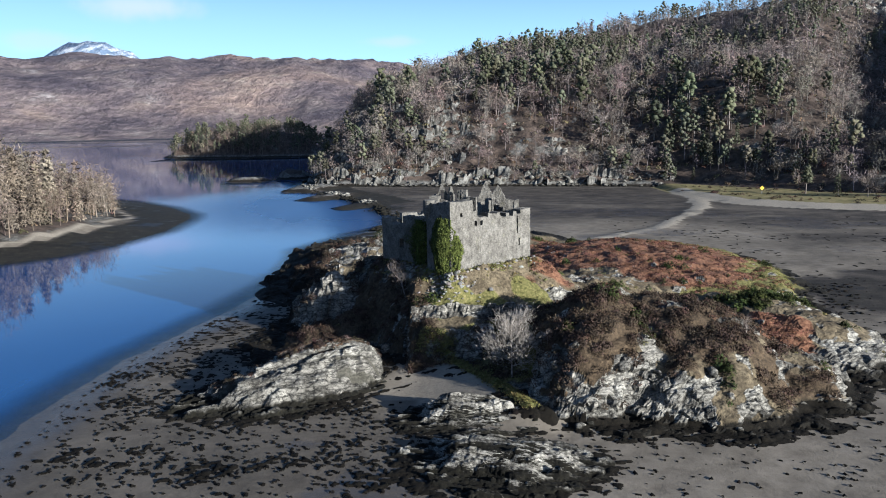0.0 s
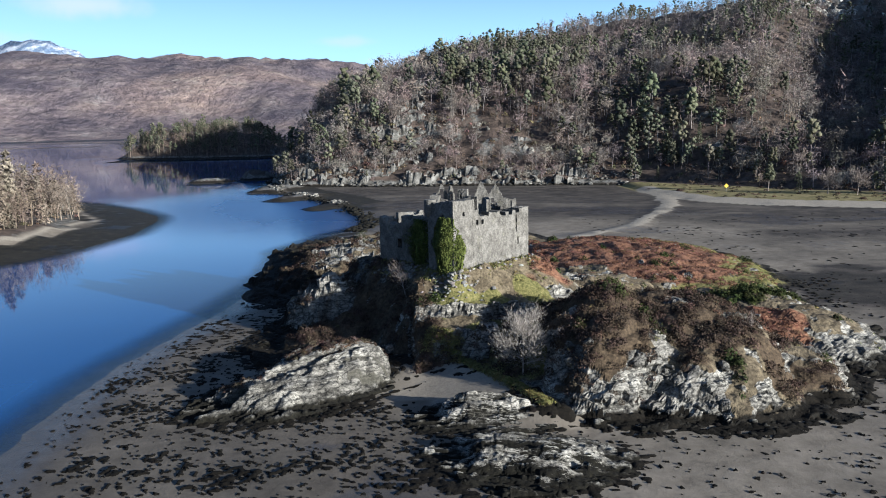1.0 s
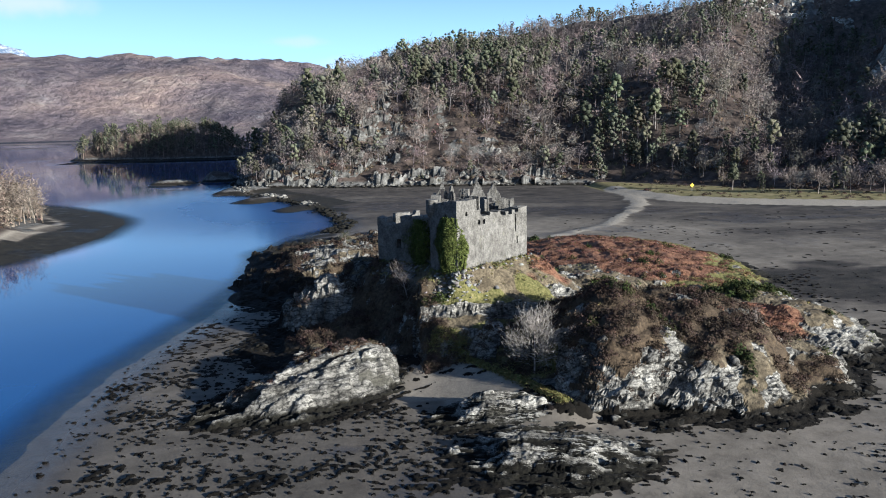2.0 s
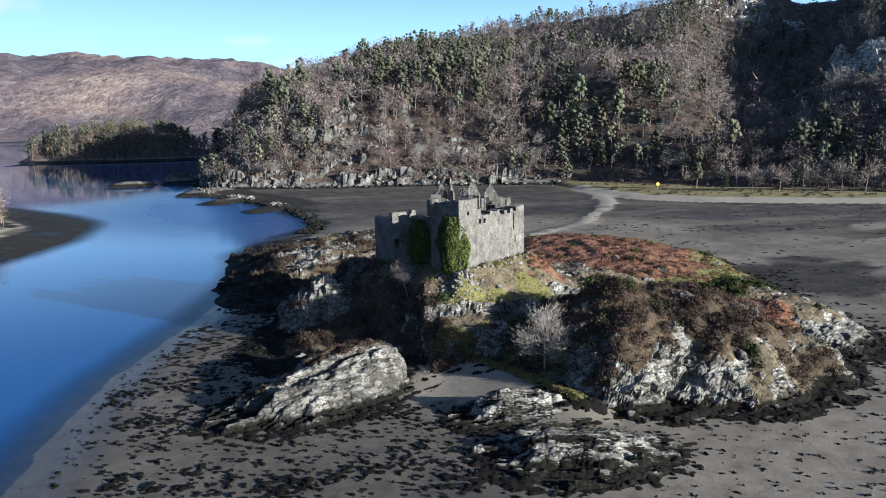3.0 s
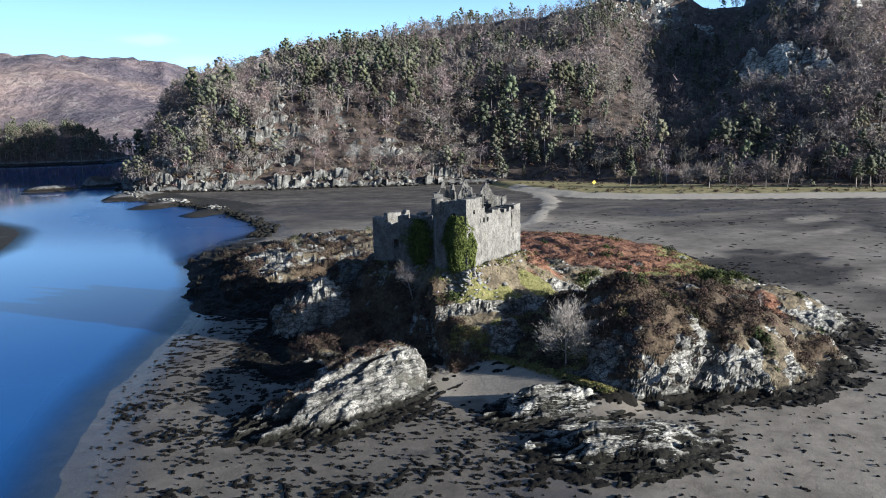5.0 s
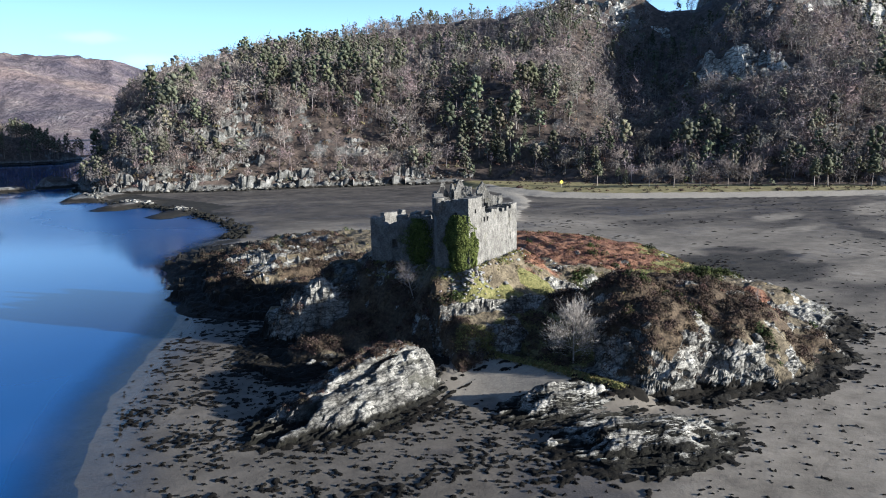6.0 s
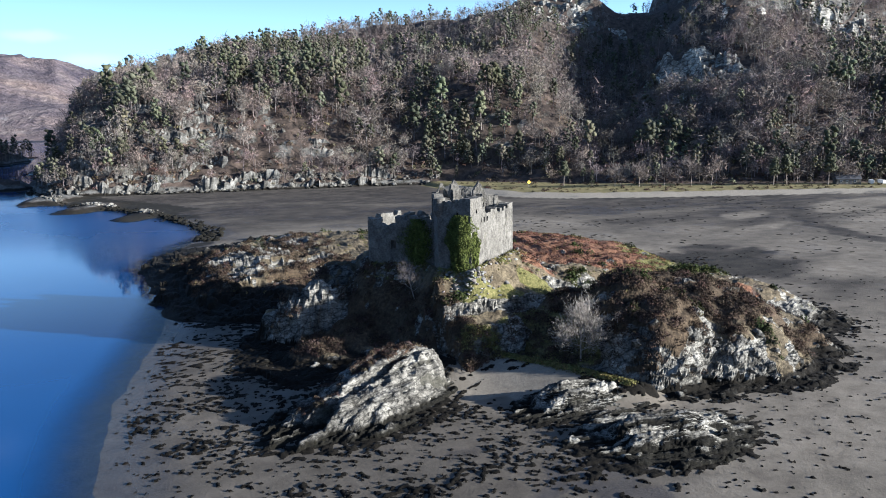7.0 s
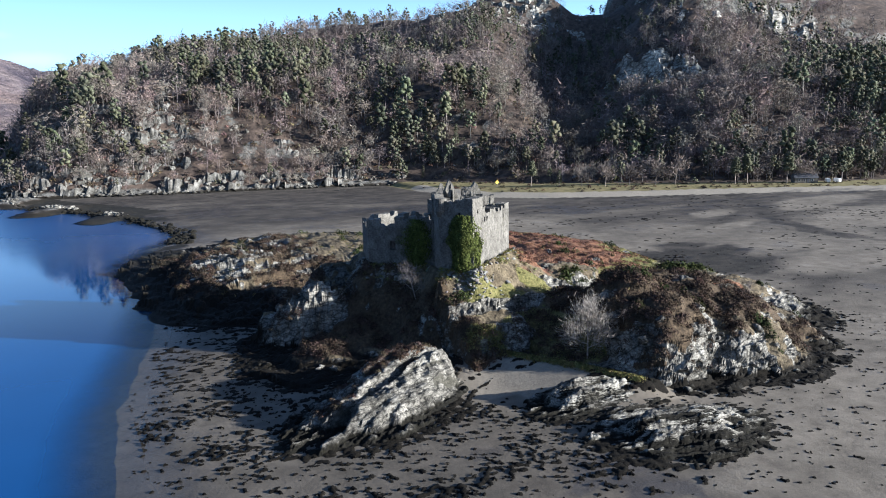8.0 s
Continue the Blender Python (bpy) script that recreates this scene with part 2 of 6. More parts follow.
def blocks3(x, y, z, seed):
    """The same in space, for steep faces."""
    i, j, k = np.floor(x).astype(np.int64), np.floor(y).astype(np.int64), np.floor(z).astype(np.int64)
    f1, f2, lev = np.full(x.shape, 9.0), np.full(x.shape, 9.0), np.zeros(x.shape)
    for a in (-1, 0, 1):
        for b in (-1, 0, 1):
            for c in (-1, 0, 1):
                ci, cj, ck = i + a, j + b, k + c + seed
                d = (ci + 0.5 + 0.48 * hash3(ci, cj, ck) - x) ** 2 + (cj + 0.5 + 0.48 * hash3(cj, ck, ci) - y) ** 2 + (ck - seed + 0.5 + 0.48 * hash3(ck, ci, cj) - z) ** 2
                near = d < f1
                f2 = np.where(near, f1, np.minimum(f2, d))
                lev = np.where(near, hash3(ci + 7, cj + 3, ck + 5), lev)
                f1 = np.minimum(f1, d)
    return lev, np.sqrt(f2) - np.sqrt(f1)


def break_up(me, rock, turn=24, dip=12, long=2.6, thick=1.0):
    """Pushes a mesh in and out along its normals into joint-bounded blocks that lie in tilted beds; rock: how much, for each vertex."""
    n = len(me.vertices)
    co, nr = np.empty(3 * n, np.float32), np.empty(3 * n, np.float32)
    me.vertices.foreach_get("co", co)
    me.vertices.foreach_get("normal", nr)
    co, nr = co.reshape(-1, 3).astype(float), nr.reshape(-1, 3)
    m = np.array((Matrix.Rotation(radians(dip), 3, "X") @ Matrix.Rotation(radians(-turn), 3, "Z")).to_3x3())
    p = co @ m.T
    p = p + 0.25 * np.stack([vnoise(*(co.T / 1.5)), vnoise(*(co.T / 1.5 + 20)), vnoise(*(co.T / 1.5 + 40))], 1)
    l1, e1 = blocks3(p[:, 0] / long, p[:, 1] / (0.62 * long), p[:, 2] / thick, 90)
    l2, e2 = blocks3(p[:, 0] / (0.42 * long), p[:, 1] / (0.3 * long), p[:, 2] / (0.55 * thick), 190)
    d = 0.40 * l1 * smooth(0.0, 0.16, e1) - 0.16 * smooth(0.14, 0.0, e1) + 0.13 * l2 * smooth(0.0, 0.2, e2) - 0.06 * smooth(0.16, 0.0, e2)
    co = co + nr * (rock * d)[:, None]
    me.vertices.foreach_set("co", co.astype(np.float32).ravel())
    me.polygons.foreach_set("use_smooth", np.zeros(len(me.polygons), bool))
    me.update()


def crags(x, y, amount, turn=24, sizes=(4.2, 2.4, 1.6, 0.9)):
    """Blocky relief along the beds, which run east-north-east."""
    c, s = math.cos(radians(turn)), math.sin(radians(turn))
    u, v = x * c + y * s, -x * s + y * c
    u2, v2 = u + 0.5 * vnoise(x / 1.7, y / 1.7, 1.0), v + 0.5 * vnoise(x / 1.7, y / 1.7, 6.0)
    l1, e1 = blocks(u2 / sizes[0], v2 / sizes[1], 50)
    l2, e2 = blocks(u2 / sizes[2], v2 / sizes[3], 60)
    return amount * (0.6 * l1 * smooth(0.0, 0.2, e1) - 0.3 * smooth(0.14, 0.0, e1) + 0.22 * l2 * smooth(0.0, 0.25, e2))


def islet_height(x, y):
    x, y = np.asarray(x, float), np.asarray(y, float)
    wx_ = x + 1.7 * fbm(x / 7, y / 7, 11.0, 2)
    wy_ = y + 1.7 * fbm(x / 7, y / 7, 15.0, 2)
    h = np.full(x.shape, -3.0)
    for cx, cy, rx, ry, rot, top, power in SWELLS:
        a = radians(rot)
        u, v = (wx_ - cx) * math.cos(a) + (wy_ - cy) * math.sin(a), -(wx_ - cx) * math.sin(a) + (wy_ - cy) * math.cos(a)
        q = np.sqrt((u / rx) ** 2 + (v / ry) ** 2)
        b = np.maximum((top + 1.5) * (1 - np.clip(q, 0, 3) ** power) - 0.7, -3.0)
        k = 1.1
        m = np.clip(0.5 + 0.5 * (b - h) / k, 0, 1)
        h = h * (1 - m) + b * m + k * m * (1 - m)
        # low weedy skirt round each
        skirt = 3.2 if cx < 40 else 1.3
        q2 = np.sqrt((u / (rx + skirt)) ** 2 + (v / (ry + skirt)) ** 2)
        h = np.maximum(h, np.where(q2 < 1.1, 7.0 * (1 - q2 ** 2) - 0.15, -3.0).clip(-3.0, 1.15))
    # tilted beds of rock step up the slopes
    s = (h + 0.20 * x + 0.10 * y) / 1.9 + 0.6 * vnoise(x / 6, y / 6, 3.0)
    step = (np.floor(s) + smooth(0.45, 0.95, s - np.floor(s)) - s) * 1.9
    rocky = smooth(-0.2, 0.3, vnoise(x / 11, y / 11, 21.0) + 0.5 * vnoise(x / 4, y / 4, 23.0)) * smooth(0.2, 1.6, h)
    low = smooth(3.4, 2.2, h)
    rocky = np.maximum(rocky, low * smooth(-0.3, 0.6, h))
    hollow = smooth(1.0, 0.75, np.hypot((x - 8) / 9, (y - 117) / 11))
    rocky = rocky * (1 - hollow)
    h = h + 0.55 * rocky * step + crags(x, y, 0.06 + 0.12 * rocky) * smooth(0.0, 1.6, h) * (1 - 0.8 * hollow) + smooth(0, 2, h) * 0.35 * fbm(x / 3.0, y / 3.0, 2.0, 4)
    # ribs and troughs on the low north-western rocks
    nw = smooth(6, -8, x) * smooth(150, 160, y) * smooth(0.5, 2.0, h)
    h = h + nw * (1.1 * ridged((x * 0.914 + y * 0.407) / 15, (-x * 0.407 + y * 0.914) / 6.0, 2.0, 3) - 0.3)
    # the hollow between mound and knoll climbs to a saddle
    d = (x + 3) * 0.79 + (y - 118) * 0.61
    floor_z = np.minimum(2.5 + 0.33 * d, 8.8) + 0.12 * fbm(x / 3, y / 3, 37.0, 3)
    mh = smooth(-6, -2, x) * smooth(30, 22, x) * smooth(102, 107, y) * smooth(142, 136, y) * smooth(-0.5, 1.5, d)
    h = np.maximum(h, floor_z * mh - 3 * (1 - mh))
    # south front: a ledge with a rock lip, and a small crag under it
    lift = 0.30 * fbm(x / 2.0, y / 2.0, 33.0, 3)
    yy = y - 0.22 * np.maximum(x - 2, 0) + 0.5 * vnoise(x / 2.6, 0.3, 9.0)
    crag = np.interp(yy, [115, 118.2, 119.2, 120.0, 123.2, 124.2, 124.7, 127.2, 129.5], [1.6, 2.8, 5.6, 6.9, 7.9, 8.3, 10.0, 10.8, 14.3])
    bank = np.interp(yy, [115, 119.0, 123.4, 124.2, 124.8, 127.2, 129.5], [2.0, 3.6, 7.0, 7.9, 9.8, 10.8, 14.3])
    near = smooth(-6.0, -4.6, x) * smooth(6.0, 4.2, x)
    prof = bank * (1 - near) + crag * near + lift
    mk = smooth(-8.4, -6.8, x + 0.3 * vnoise(y / 1.5, 2.0, 4.0)) * smooth(15, 9, x) * smooth(131, 129, y) * smooth(113.5, 116.5, y)
    h = np.maximum(h * (1 - mk) + prof * mk, np.where(x > 4, floor_z * mh - 3 * (1 - mh), -3))
    # level ground under the castle, and the bank below its walls
    out = -from_line(x, y, [CA, CB, CK, CW, CNW, CN, CE, CA])
    lean = 0.75 + 0.6 * smooth(1.0, -6.0, x + 0.4 * (y - 132))
    k = smooth(1.3, 0.2, out)
    lean = lean + 1.0 * mk
    h = np.maximum(h, 14.3 + 1.5 * smooth(-1.5, 0.8, 0.642 * (x + 0.6) - 0.767 * (y - 128.5)) - lean * np.maximum(out - 0.6, 0) + 0.35 * fbm(x / 2.2, y / 2.2, 4.0, 3) + crags(x, y, 0.15))
    return h * (1 - k) + 14.4 * k


# ---- materials ----


class Mat:
    """A node material being put together."""

    def __init__(self, name, rough=0.9, spec=0.25):
        self.m = bpy.data.materials.new(name)
        self.m.use_nodes = True
        self.n, self.l = self.m.node_tree.nodes, self.m.node_tree.links
        self.b = self.n["Principled BSDF"]
        self.b.inputs["Roughness"].default_value = rough
        self.b.inputs["Specular IOR Level"].default_value = spec
        self.geo = self.n.new("ShaderNodeNewGeometry")

    def noise(self, size, detail=5, rough=0.6, stretch=None, turn=None, kind="noise"):
        t = self.n.new("ShaderNodeTexVoronoi" if kind == "cells" else "ShaderNodeTexNoise")
        src = self.geo.outputs["Position"]
        if stretch or turn:
            mp = self.n.new("ShaderNodeMapping")
            mp.vector_type = "TEXTURE"
            mp.inputs["Scale"].default_value = [1 / a for a in (stretch or (1, 1, 1))]
            mp.inputs["Rotation"].default_value = [radians(a) for a in (turn or (0, 0, 0))]
            self.l.new(src, mp.inputs[0])
            src = mp.outputs[0]
        self.l.new(src, t.inputs["Vector"])
        t.inputs["Scale"].default_value = 1.0 / size
        if kind != "cells":
            t.inputs["Detail"].default_value, t.inputs["Roughness"].default_value = detail, rough
            return t.outputs["Fac"]
        return t.outputs["Distance"]

    def ramp(self, fac, stops):
        r = self.n.new("ShaderNodeValToRGB")
        e = r.color_ramp.elements
        while len(e) < len(stops):
            e.new(0.5)
        for k, (p, c) in zip(e, stops):
            k.position = p
            k.color = (c, c, c, 1) if isinstance(c, (int, float)) else (*c, 1)
        self.l.new(fac, r.inputs[0])
        return r.outputs[0]

    def mix(self, fac, a, b, mode="MIX"):
        m = self.n.new("ShaderNodeMixRGB")
        m.blend_type = mode
        for s, v in ((m.inputs[0], fac), (m.inputs[1], a), (m.inputs[2], b)):
            if isinstance(v, (int, float)):
                s.default_value = v if s.type == "VALUE" else (v, v, v, 1)
            elif isinstance(v, tuple):
                s.default_value = (*v, 1)
            else:
                self.l.new(v, s)
        return m.outputs[0]

    def math(self, op, a, b=0.0, clamp=False):
        m = self.n.new("ShaderNodeMath")
        m.operation, m.use_clamp = op, clamp
        for s, v in zip(m.inputs, (a, b)):
            if isinstance(v, (int, float)):
                s.default_value = v
            else:
                self.l.new(v, s)
        return m.outputs[0]

    def split(self, vec):
        s = self.n.new("ShaderNodeSeparateXYZ")
        self.l.new(vec, s.inputs[0])
        return s.outputs

    def attr(self, name):
        a = self.n.new("ShaderNodeAttribute")
        a.attribute_name = name
        return self.split(a.outputs["Vector"])

    def step(self, value, lo, hi):
        r = self.n.new("ShaderNodeMapRange")
        r.interpolation_type = "SMOOTHSTEP"
        self.l.new(value, r.inputs[0])
        r.inputs[1].default_value, r.inputs[2].default_value = lo, hi
        return r.outputs[0]

    def bump(self, height, depth, strength=1.0):
        b = self.n.new("ShaderNodeBump")
        b.inputs["Distance"].default_value, b.inputs["Strength"].default_value = depth, strength
        self.l.new(height, b.inputs["Height"])
        self.l.new(b.outputs[0], self.b.inputs["Normal"])
        return self

    def done(self, colour, rough=None):
        if isinstance(colour, tuple):
            self.b.inputs["Base Color"].default_value = (*colour, 1)
        else:
            self.l.new(colour, self.b.inputs["Base Color"])
        if rough is not None:
            self.l.new(rough, self.b.inputs["Roughness"])
        return self.m


def rock_colour(k, size=1.0, strike=24, pale=1.0):
    """Grey schist: pale lichen, dark cracks, thin tilted beds along the strike."""
    big = k.ramp(k.noise(5 * size, 6, 0.65), [(0.32, (0.085, 0.081, 0.070)), (0.48, (0.225 * pale, 0.216 * pale, 0.189 * pale)), (0.62, (0.43 * pale, 0.416 * pale, 0.365 * pale))])
    beds = k.ramp(k.noise(0.9 * size, 6, 0.72, (0.16, 0.9, 1.5), (-24, 4, strike)), [(0.37, 0.30), (0.47, 0.86), (0.66, 1.16)])
    fine = k.ramp(k.noise(0.35 * size, 6, 0.75), [(0.34, 0.40), (0.5, 0.92), (0.62, 1.15)])
    c = k.mix(1.0, big, beds, "MULTIPLY")
    v = k.n.new("ShaderNodeTexVoronoi")
    v.feature = "DISTANCE_TO_EDGE"
    v.inputs["Scale"].default_value = 0.62 / size
    mp = k.n.new("ShaderNodeMapping")
    mp.vector_type = "TEXTURE"
    mp.inputs["Rotation"].default_value, mp.inputs["Scale"].default_value = (-0.4, 0.08, radians(strike)), (3.2, 1.2, 0.7)
    wob = k.mix(0.9, k.geo.outputs["Position"], k.noise(0.8 * size, 4, 0.6), "ADD")
    k.l.new(wob, mp.inputs[0])
    k.l.new(mp.outputs[0], v.inputs["Vector"])
    c = k.mix(1.0, c, k.ramp(v.outputs["Distance"], [(0.0, 0.20), (0.045, 0.68), (0.13, 1.0)]), "MULTIPLY")
    # short cross joints
    w = k.n.new("ShaderNodeTexVoronoi")
    w.feature = "DISTANCE_TO_EDGE"
    w.inputs["Scale"].default_value = 1.5 / size
    k.l.new(mp.outputs[0], w.inputs["Vector"])
    c = k.mix(1.0, c, k.ramp(w.outputs["Distance"], [(0.0, 0.30), (0.06, 0.85), (0.12, 1.0)]), "MULTIPLY")
    return k.mix(0.8, c, fine, "MULTIPLY")


def make_islet_material():
    k = Mat("islet_ground")
    a = k.attr("cover")          # bracken, grass, heather
    pos = k.split(k.geo.outputs["Position"])
    rock = rock_colour(k)
    n1, n2 = k.noise(2.6, 6, 0.65), k.noise(0.5, 5, 0.7)
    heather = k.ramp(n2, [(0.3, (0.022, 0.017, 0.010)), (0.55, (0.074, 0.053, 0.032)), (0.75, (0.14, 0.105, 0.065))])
    bracken = k.ramp(n2, [(0.3, (0.06, 0.028, 0.015)), (0.5, (0.16, 0.078, 0.045)), (0.72, (0.26, 0.15, 0.085))])
    grass = k.ramp(n2, [(0.3, (0.045, 0.05, 0.014)), (0.5, (0.12, 0.115, 0.038)), (0.72, (0.23, 0.20, 0.085))])
    soil = k.mix(1.0, k.ramp(n1, [(0.35, (0.07, 0.055, 0.034)), (0.6, (0.165, 0.135, 0.085))]), k.ramp(n2, [(0.34, 0.35), (0.5, 0.9), (0.66, 1.25)]), "MULTIPLY")
    veg = k.mix(k.step(a[0], 0.3, 0.7), soil, bracken)
    veg = k.mix(k.step(a[1], 0.3, 0.7), veg, grass)
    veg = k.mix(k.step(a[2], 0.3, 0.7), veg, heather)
    r = k.math("ADD", k.attr("bare")[0], k.math("MULTIPLY", k.math("SUBTRACT", k.noise(0.9, 5, 0.7), 0.5), 1.1))
    c = k.mix(k.step(r, 0.42, 0.60), veg, rock)
    weed = k.ramp(n2, [(0.35, (0.004, 0.004, 0.003)), (0.6, (0.013, 0.011, 0.007)), (0.8, (0.035, 0.03, 0.016))])
    low = k.math("ADD", pos[2], k.math("MULTIPLY", k.math("SUBTRACT", n1, 0.5), 2.6))
    c = k.mix(k.math("MAXIMUM", k.step(low, 2.2, 1.5), k.step(k.attr("bare")[1], 0.35, 0.65)), c, weed)
    k.bump(k.mix(0.5, n2, k.noise(0.16, 4, 0.75)), 0.20)
    return k.done(c)


def make_rock_material(name="grey_rock", weed_to=1.9, strike=24, pale=1.0, size=0.8):
    k = Mat(name)
    pos = k.split(k.geo.outputs["Position"])
    n1, n2 = k.noise(1.8, 6, 0.65), k.noise(0.4, 5, 0.7)
    c = rock_colour(k, size, strike, pale)
    up = k.split(k.geo.outputs["True Normal"])[2]
    a = k.attr("cover")
    # crease shade painted into the grooves between the ribs
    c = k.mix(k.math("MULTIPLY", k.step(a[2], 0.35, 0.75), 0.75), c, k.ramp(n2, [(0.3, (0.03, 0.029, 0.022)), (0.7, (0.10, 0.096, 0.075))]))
    heather = k.ramp(n2, [(0.3, (0.03, 0.018, 0.010)), (0.55, (0.10, 0.060, 0.035)), (0.75, (0.17, 0.12, 0.06))])
    c = k.mix(k.math("MULTIPLY", k.step(a[0], 0.3, 0.7), k.step(up, 0.6, 0.8)), c, heather)
    weed = k.ramp(n2, [(0.35, (0.003, 0.003, 0.002)), (0.6, (0.011, 0.010, 0.006)), (0.8, (0.03, 0.027, 0.013))])
    low = k.math("ADD", pos[2], k.math("MULTIPLY", k.math("SUBTRACT", n1, 0.5), 2.2))
    c = k.mix(k.math("MAXIMUM", k.step(low, weed_to, weed_to - 0.7), k.step(k.math("ADD", a[1], k.math("MULTIPLY", k.math("SUBTRACT", 0.5, k.noise(0.24, 5, 0.75, (0.2, 1.0, 1.6), (-24, 4, strike))), 3.6)), 0.36, 0.52)), c, weed)
    k.bump(k.mix(0.6, k.noise(0.5, 5, 0.7, (0.2, 1.0, 1.6), (-24, 4, strike)), k.noise(0.3, 5, 0.8)), 0.40)
    return k.done(c)


def make_ground_material():
    k = Mat("ground")
    a = k.attr("cover")          # wood floor, mud and weed, turf
    e = k.attr("cover_far")      # far moor, snow with haze-blue ground between, shingle
    up = k.split(k.geo.outputs["True Normal"])[2]
    pos = k.split(k.geo.outputs["Position"])
    n0, n1, n2 = k.noise(18, 5, 0.6), k.noise(3.2, 6, 0.65), k.noise(0.5, 5, 0.7)
    sand = k.ramp(n1, [(0.3, (0.130, 0.112, 0.088)), (0.5, (0.195, 0.171, 0.134)), (0.75, (0.26, 0.23, 0.184))])
    sand = k.mix(1.0, sand, k.ramp(n0, [(0.35, 0.72), (0.6, 1.05)]), "MULTIPLY")
    mud = k.ramp(k.noise(6, 8, 0.75, (0.6, 1.0, 1)), [(0.36, (0.014, 0.0125, 0.0105)), (0.5, (0.044, 0.038, 0.032)), (0.66, (0.10, 0.085, 0.070))])
    turf = k.ramp(n1, [(0.3, (0.10, 0.095, 0.036)), (0.5, (0.19, 0.165, 0.070)), (0.7, (0.28, 0.225, 0.12))])
    shingle = k.ramp(n2, [(0.3, (0.20, 0.178, 0.140)), (0.7, (0.37, 0.335, 0.27))])
    floor_ = k.ramp(k.noise(4.5, 7, 0.7), [(0.33, (0.022, 0.018, 0.014)), (0.5, (0.066, 0.050, 0.040)), (0.68, (0.13, 0.098, 0.076))])
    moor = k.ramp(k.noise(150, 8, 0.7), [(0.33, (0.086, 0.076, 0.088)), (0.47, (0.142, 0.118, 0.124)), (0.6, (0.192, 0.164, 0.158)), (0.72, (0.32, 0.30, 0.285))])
    rock = k.mix(1.0, k.ramp(k.noise(4, 7, 0.7), [(0.35, (0.035, 0.034, 0.028)), (0.5, (0.115, 0.112, 0.10)), (0.68, (0.25, 0.245, 0.225))]), k.ramp(n2, [(0.3, 0.6), (0.6, 1.1)]), "MULTIPLY")
    bars = k.ramp(k.noise(38, 6, 0.62, (0.4, 1.0, 1), (0, 0, -20)), [(0.42, 1.0), (0.56, 0.86), (0.66, 0.42)])
    c = k.mix(k.math("MULTIPLY", a[1], bars, True), sand, mud)
    c = k.mix(k.step(a[1], 1.2, 2.6), c, k.ramp(n1, [(0.35, (0.006, 0.006, 0.005)), (0.6, (0.022, 0.020, 0.014)), (0.75, (0.06, 0.055, 0.045))]))
    c = k.mix(k.step(a[2], 0.3, 0.7), c, turf)
    c = k.mix(k.step(e[2], 0.3, 0.7), c, shingle)
    slope = k.math("ADD", up, k.math("MULTIPLY", k.math("SUBTRACT", k.noise(9, 5, 0.6), 0.5), 0.7))
    hill = k.mix(k.step(slope, 0.64, 0.50), floor_, rock)
    tide = k.math("ADD", pos[2], k.math("MULTIPLY", k.math("SUBTRACT", n1, 0.5), 3.0))
    hill = k.mix(k.step(tide, 2.3, 1.4), hill, (0.014, 0.012, 0.008))
    hill = k.mix(k.math("MULTIPLY", k.math("MULTIPLY", k.step(tide, 1.6, 2.4), k.step(tide, 4.6, 3.0)), k.step(pos[0], 128, 112)), hill, rock)
    c = k.mix(k.step(a[0], 0.3, 0.7), c, hill)
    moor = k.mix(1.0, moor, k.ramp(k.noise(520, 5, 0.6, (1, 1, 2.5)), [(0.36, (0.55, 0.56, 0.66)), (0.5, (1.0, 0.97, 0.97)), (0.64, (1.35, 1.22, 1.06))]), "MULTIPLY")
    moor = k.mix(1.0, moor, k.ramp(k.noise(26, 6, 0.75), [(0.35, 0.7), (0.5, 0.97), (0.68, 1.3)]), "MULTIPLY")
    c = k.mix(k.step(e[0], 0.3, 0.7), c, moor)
    # snow; the blue of its dark parts is distance haze put into the colour
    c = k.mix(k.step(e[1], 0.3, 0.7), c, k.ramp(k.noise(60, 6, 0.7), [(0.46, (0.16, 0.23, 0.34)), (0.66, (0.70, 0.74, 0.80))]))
    # wet near the water's edge
    wet = k.math("MAXIMUM", k.step(pos[2], 0.55, 0.12), k.math("MULTIPLY", k.step(k.math("ADD", k.attr("soaked")[0], k.math("SUBTRACT", n1, 0.5)), 0.35, 0.75), 0.9))
    c = k.mix(k.math("MULTIPLY", k.math("MULTIPLY", wet, 0.55), k.step(a[1], 2.6, 1.2)), c, (0.05, 0.045, 0.042))
    pool = k.math("MULTIPLY", k.step(n0, 0.56, 0.66), k.step(pos[2], 1.3, 0.9))
    rel = k.math("ADD", k.math("MULTIPLY", k.mix(0.5, n2, n1), 0.16), k.math("MULTIPLY", k.math("MULTIPLY", k.noise(70, 7, 0.65), e[0]), 60.0))
    k.bump(rel, 1.0, 0.8)
    return k.done(c, k.mix(k.math("MAXIMUM", k.math("MULTIPLY", pool, 0.5), k.math("MULTIPLY", wet, k.step(a[1], 2.6, 1.2))), 0.85, 0.26))


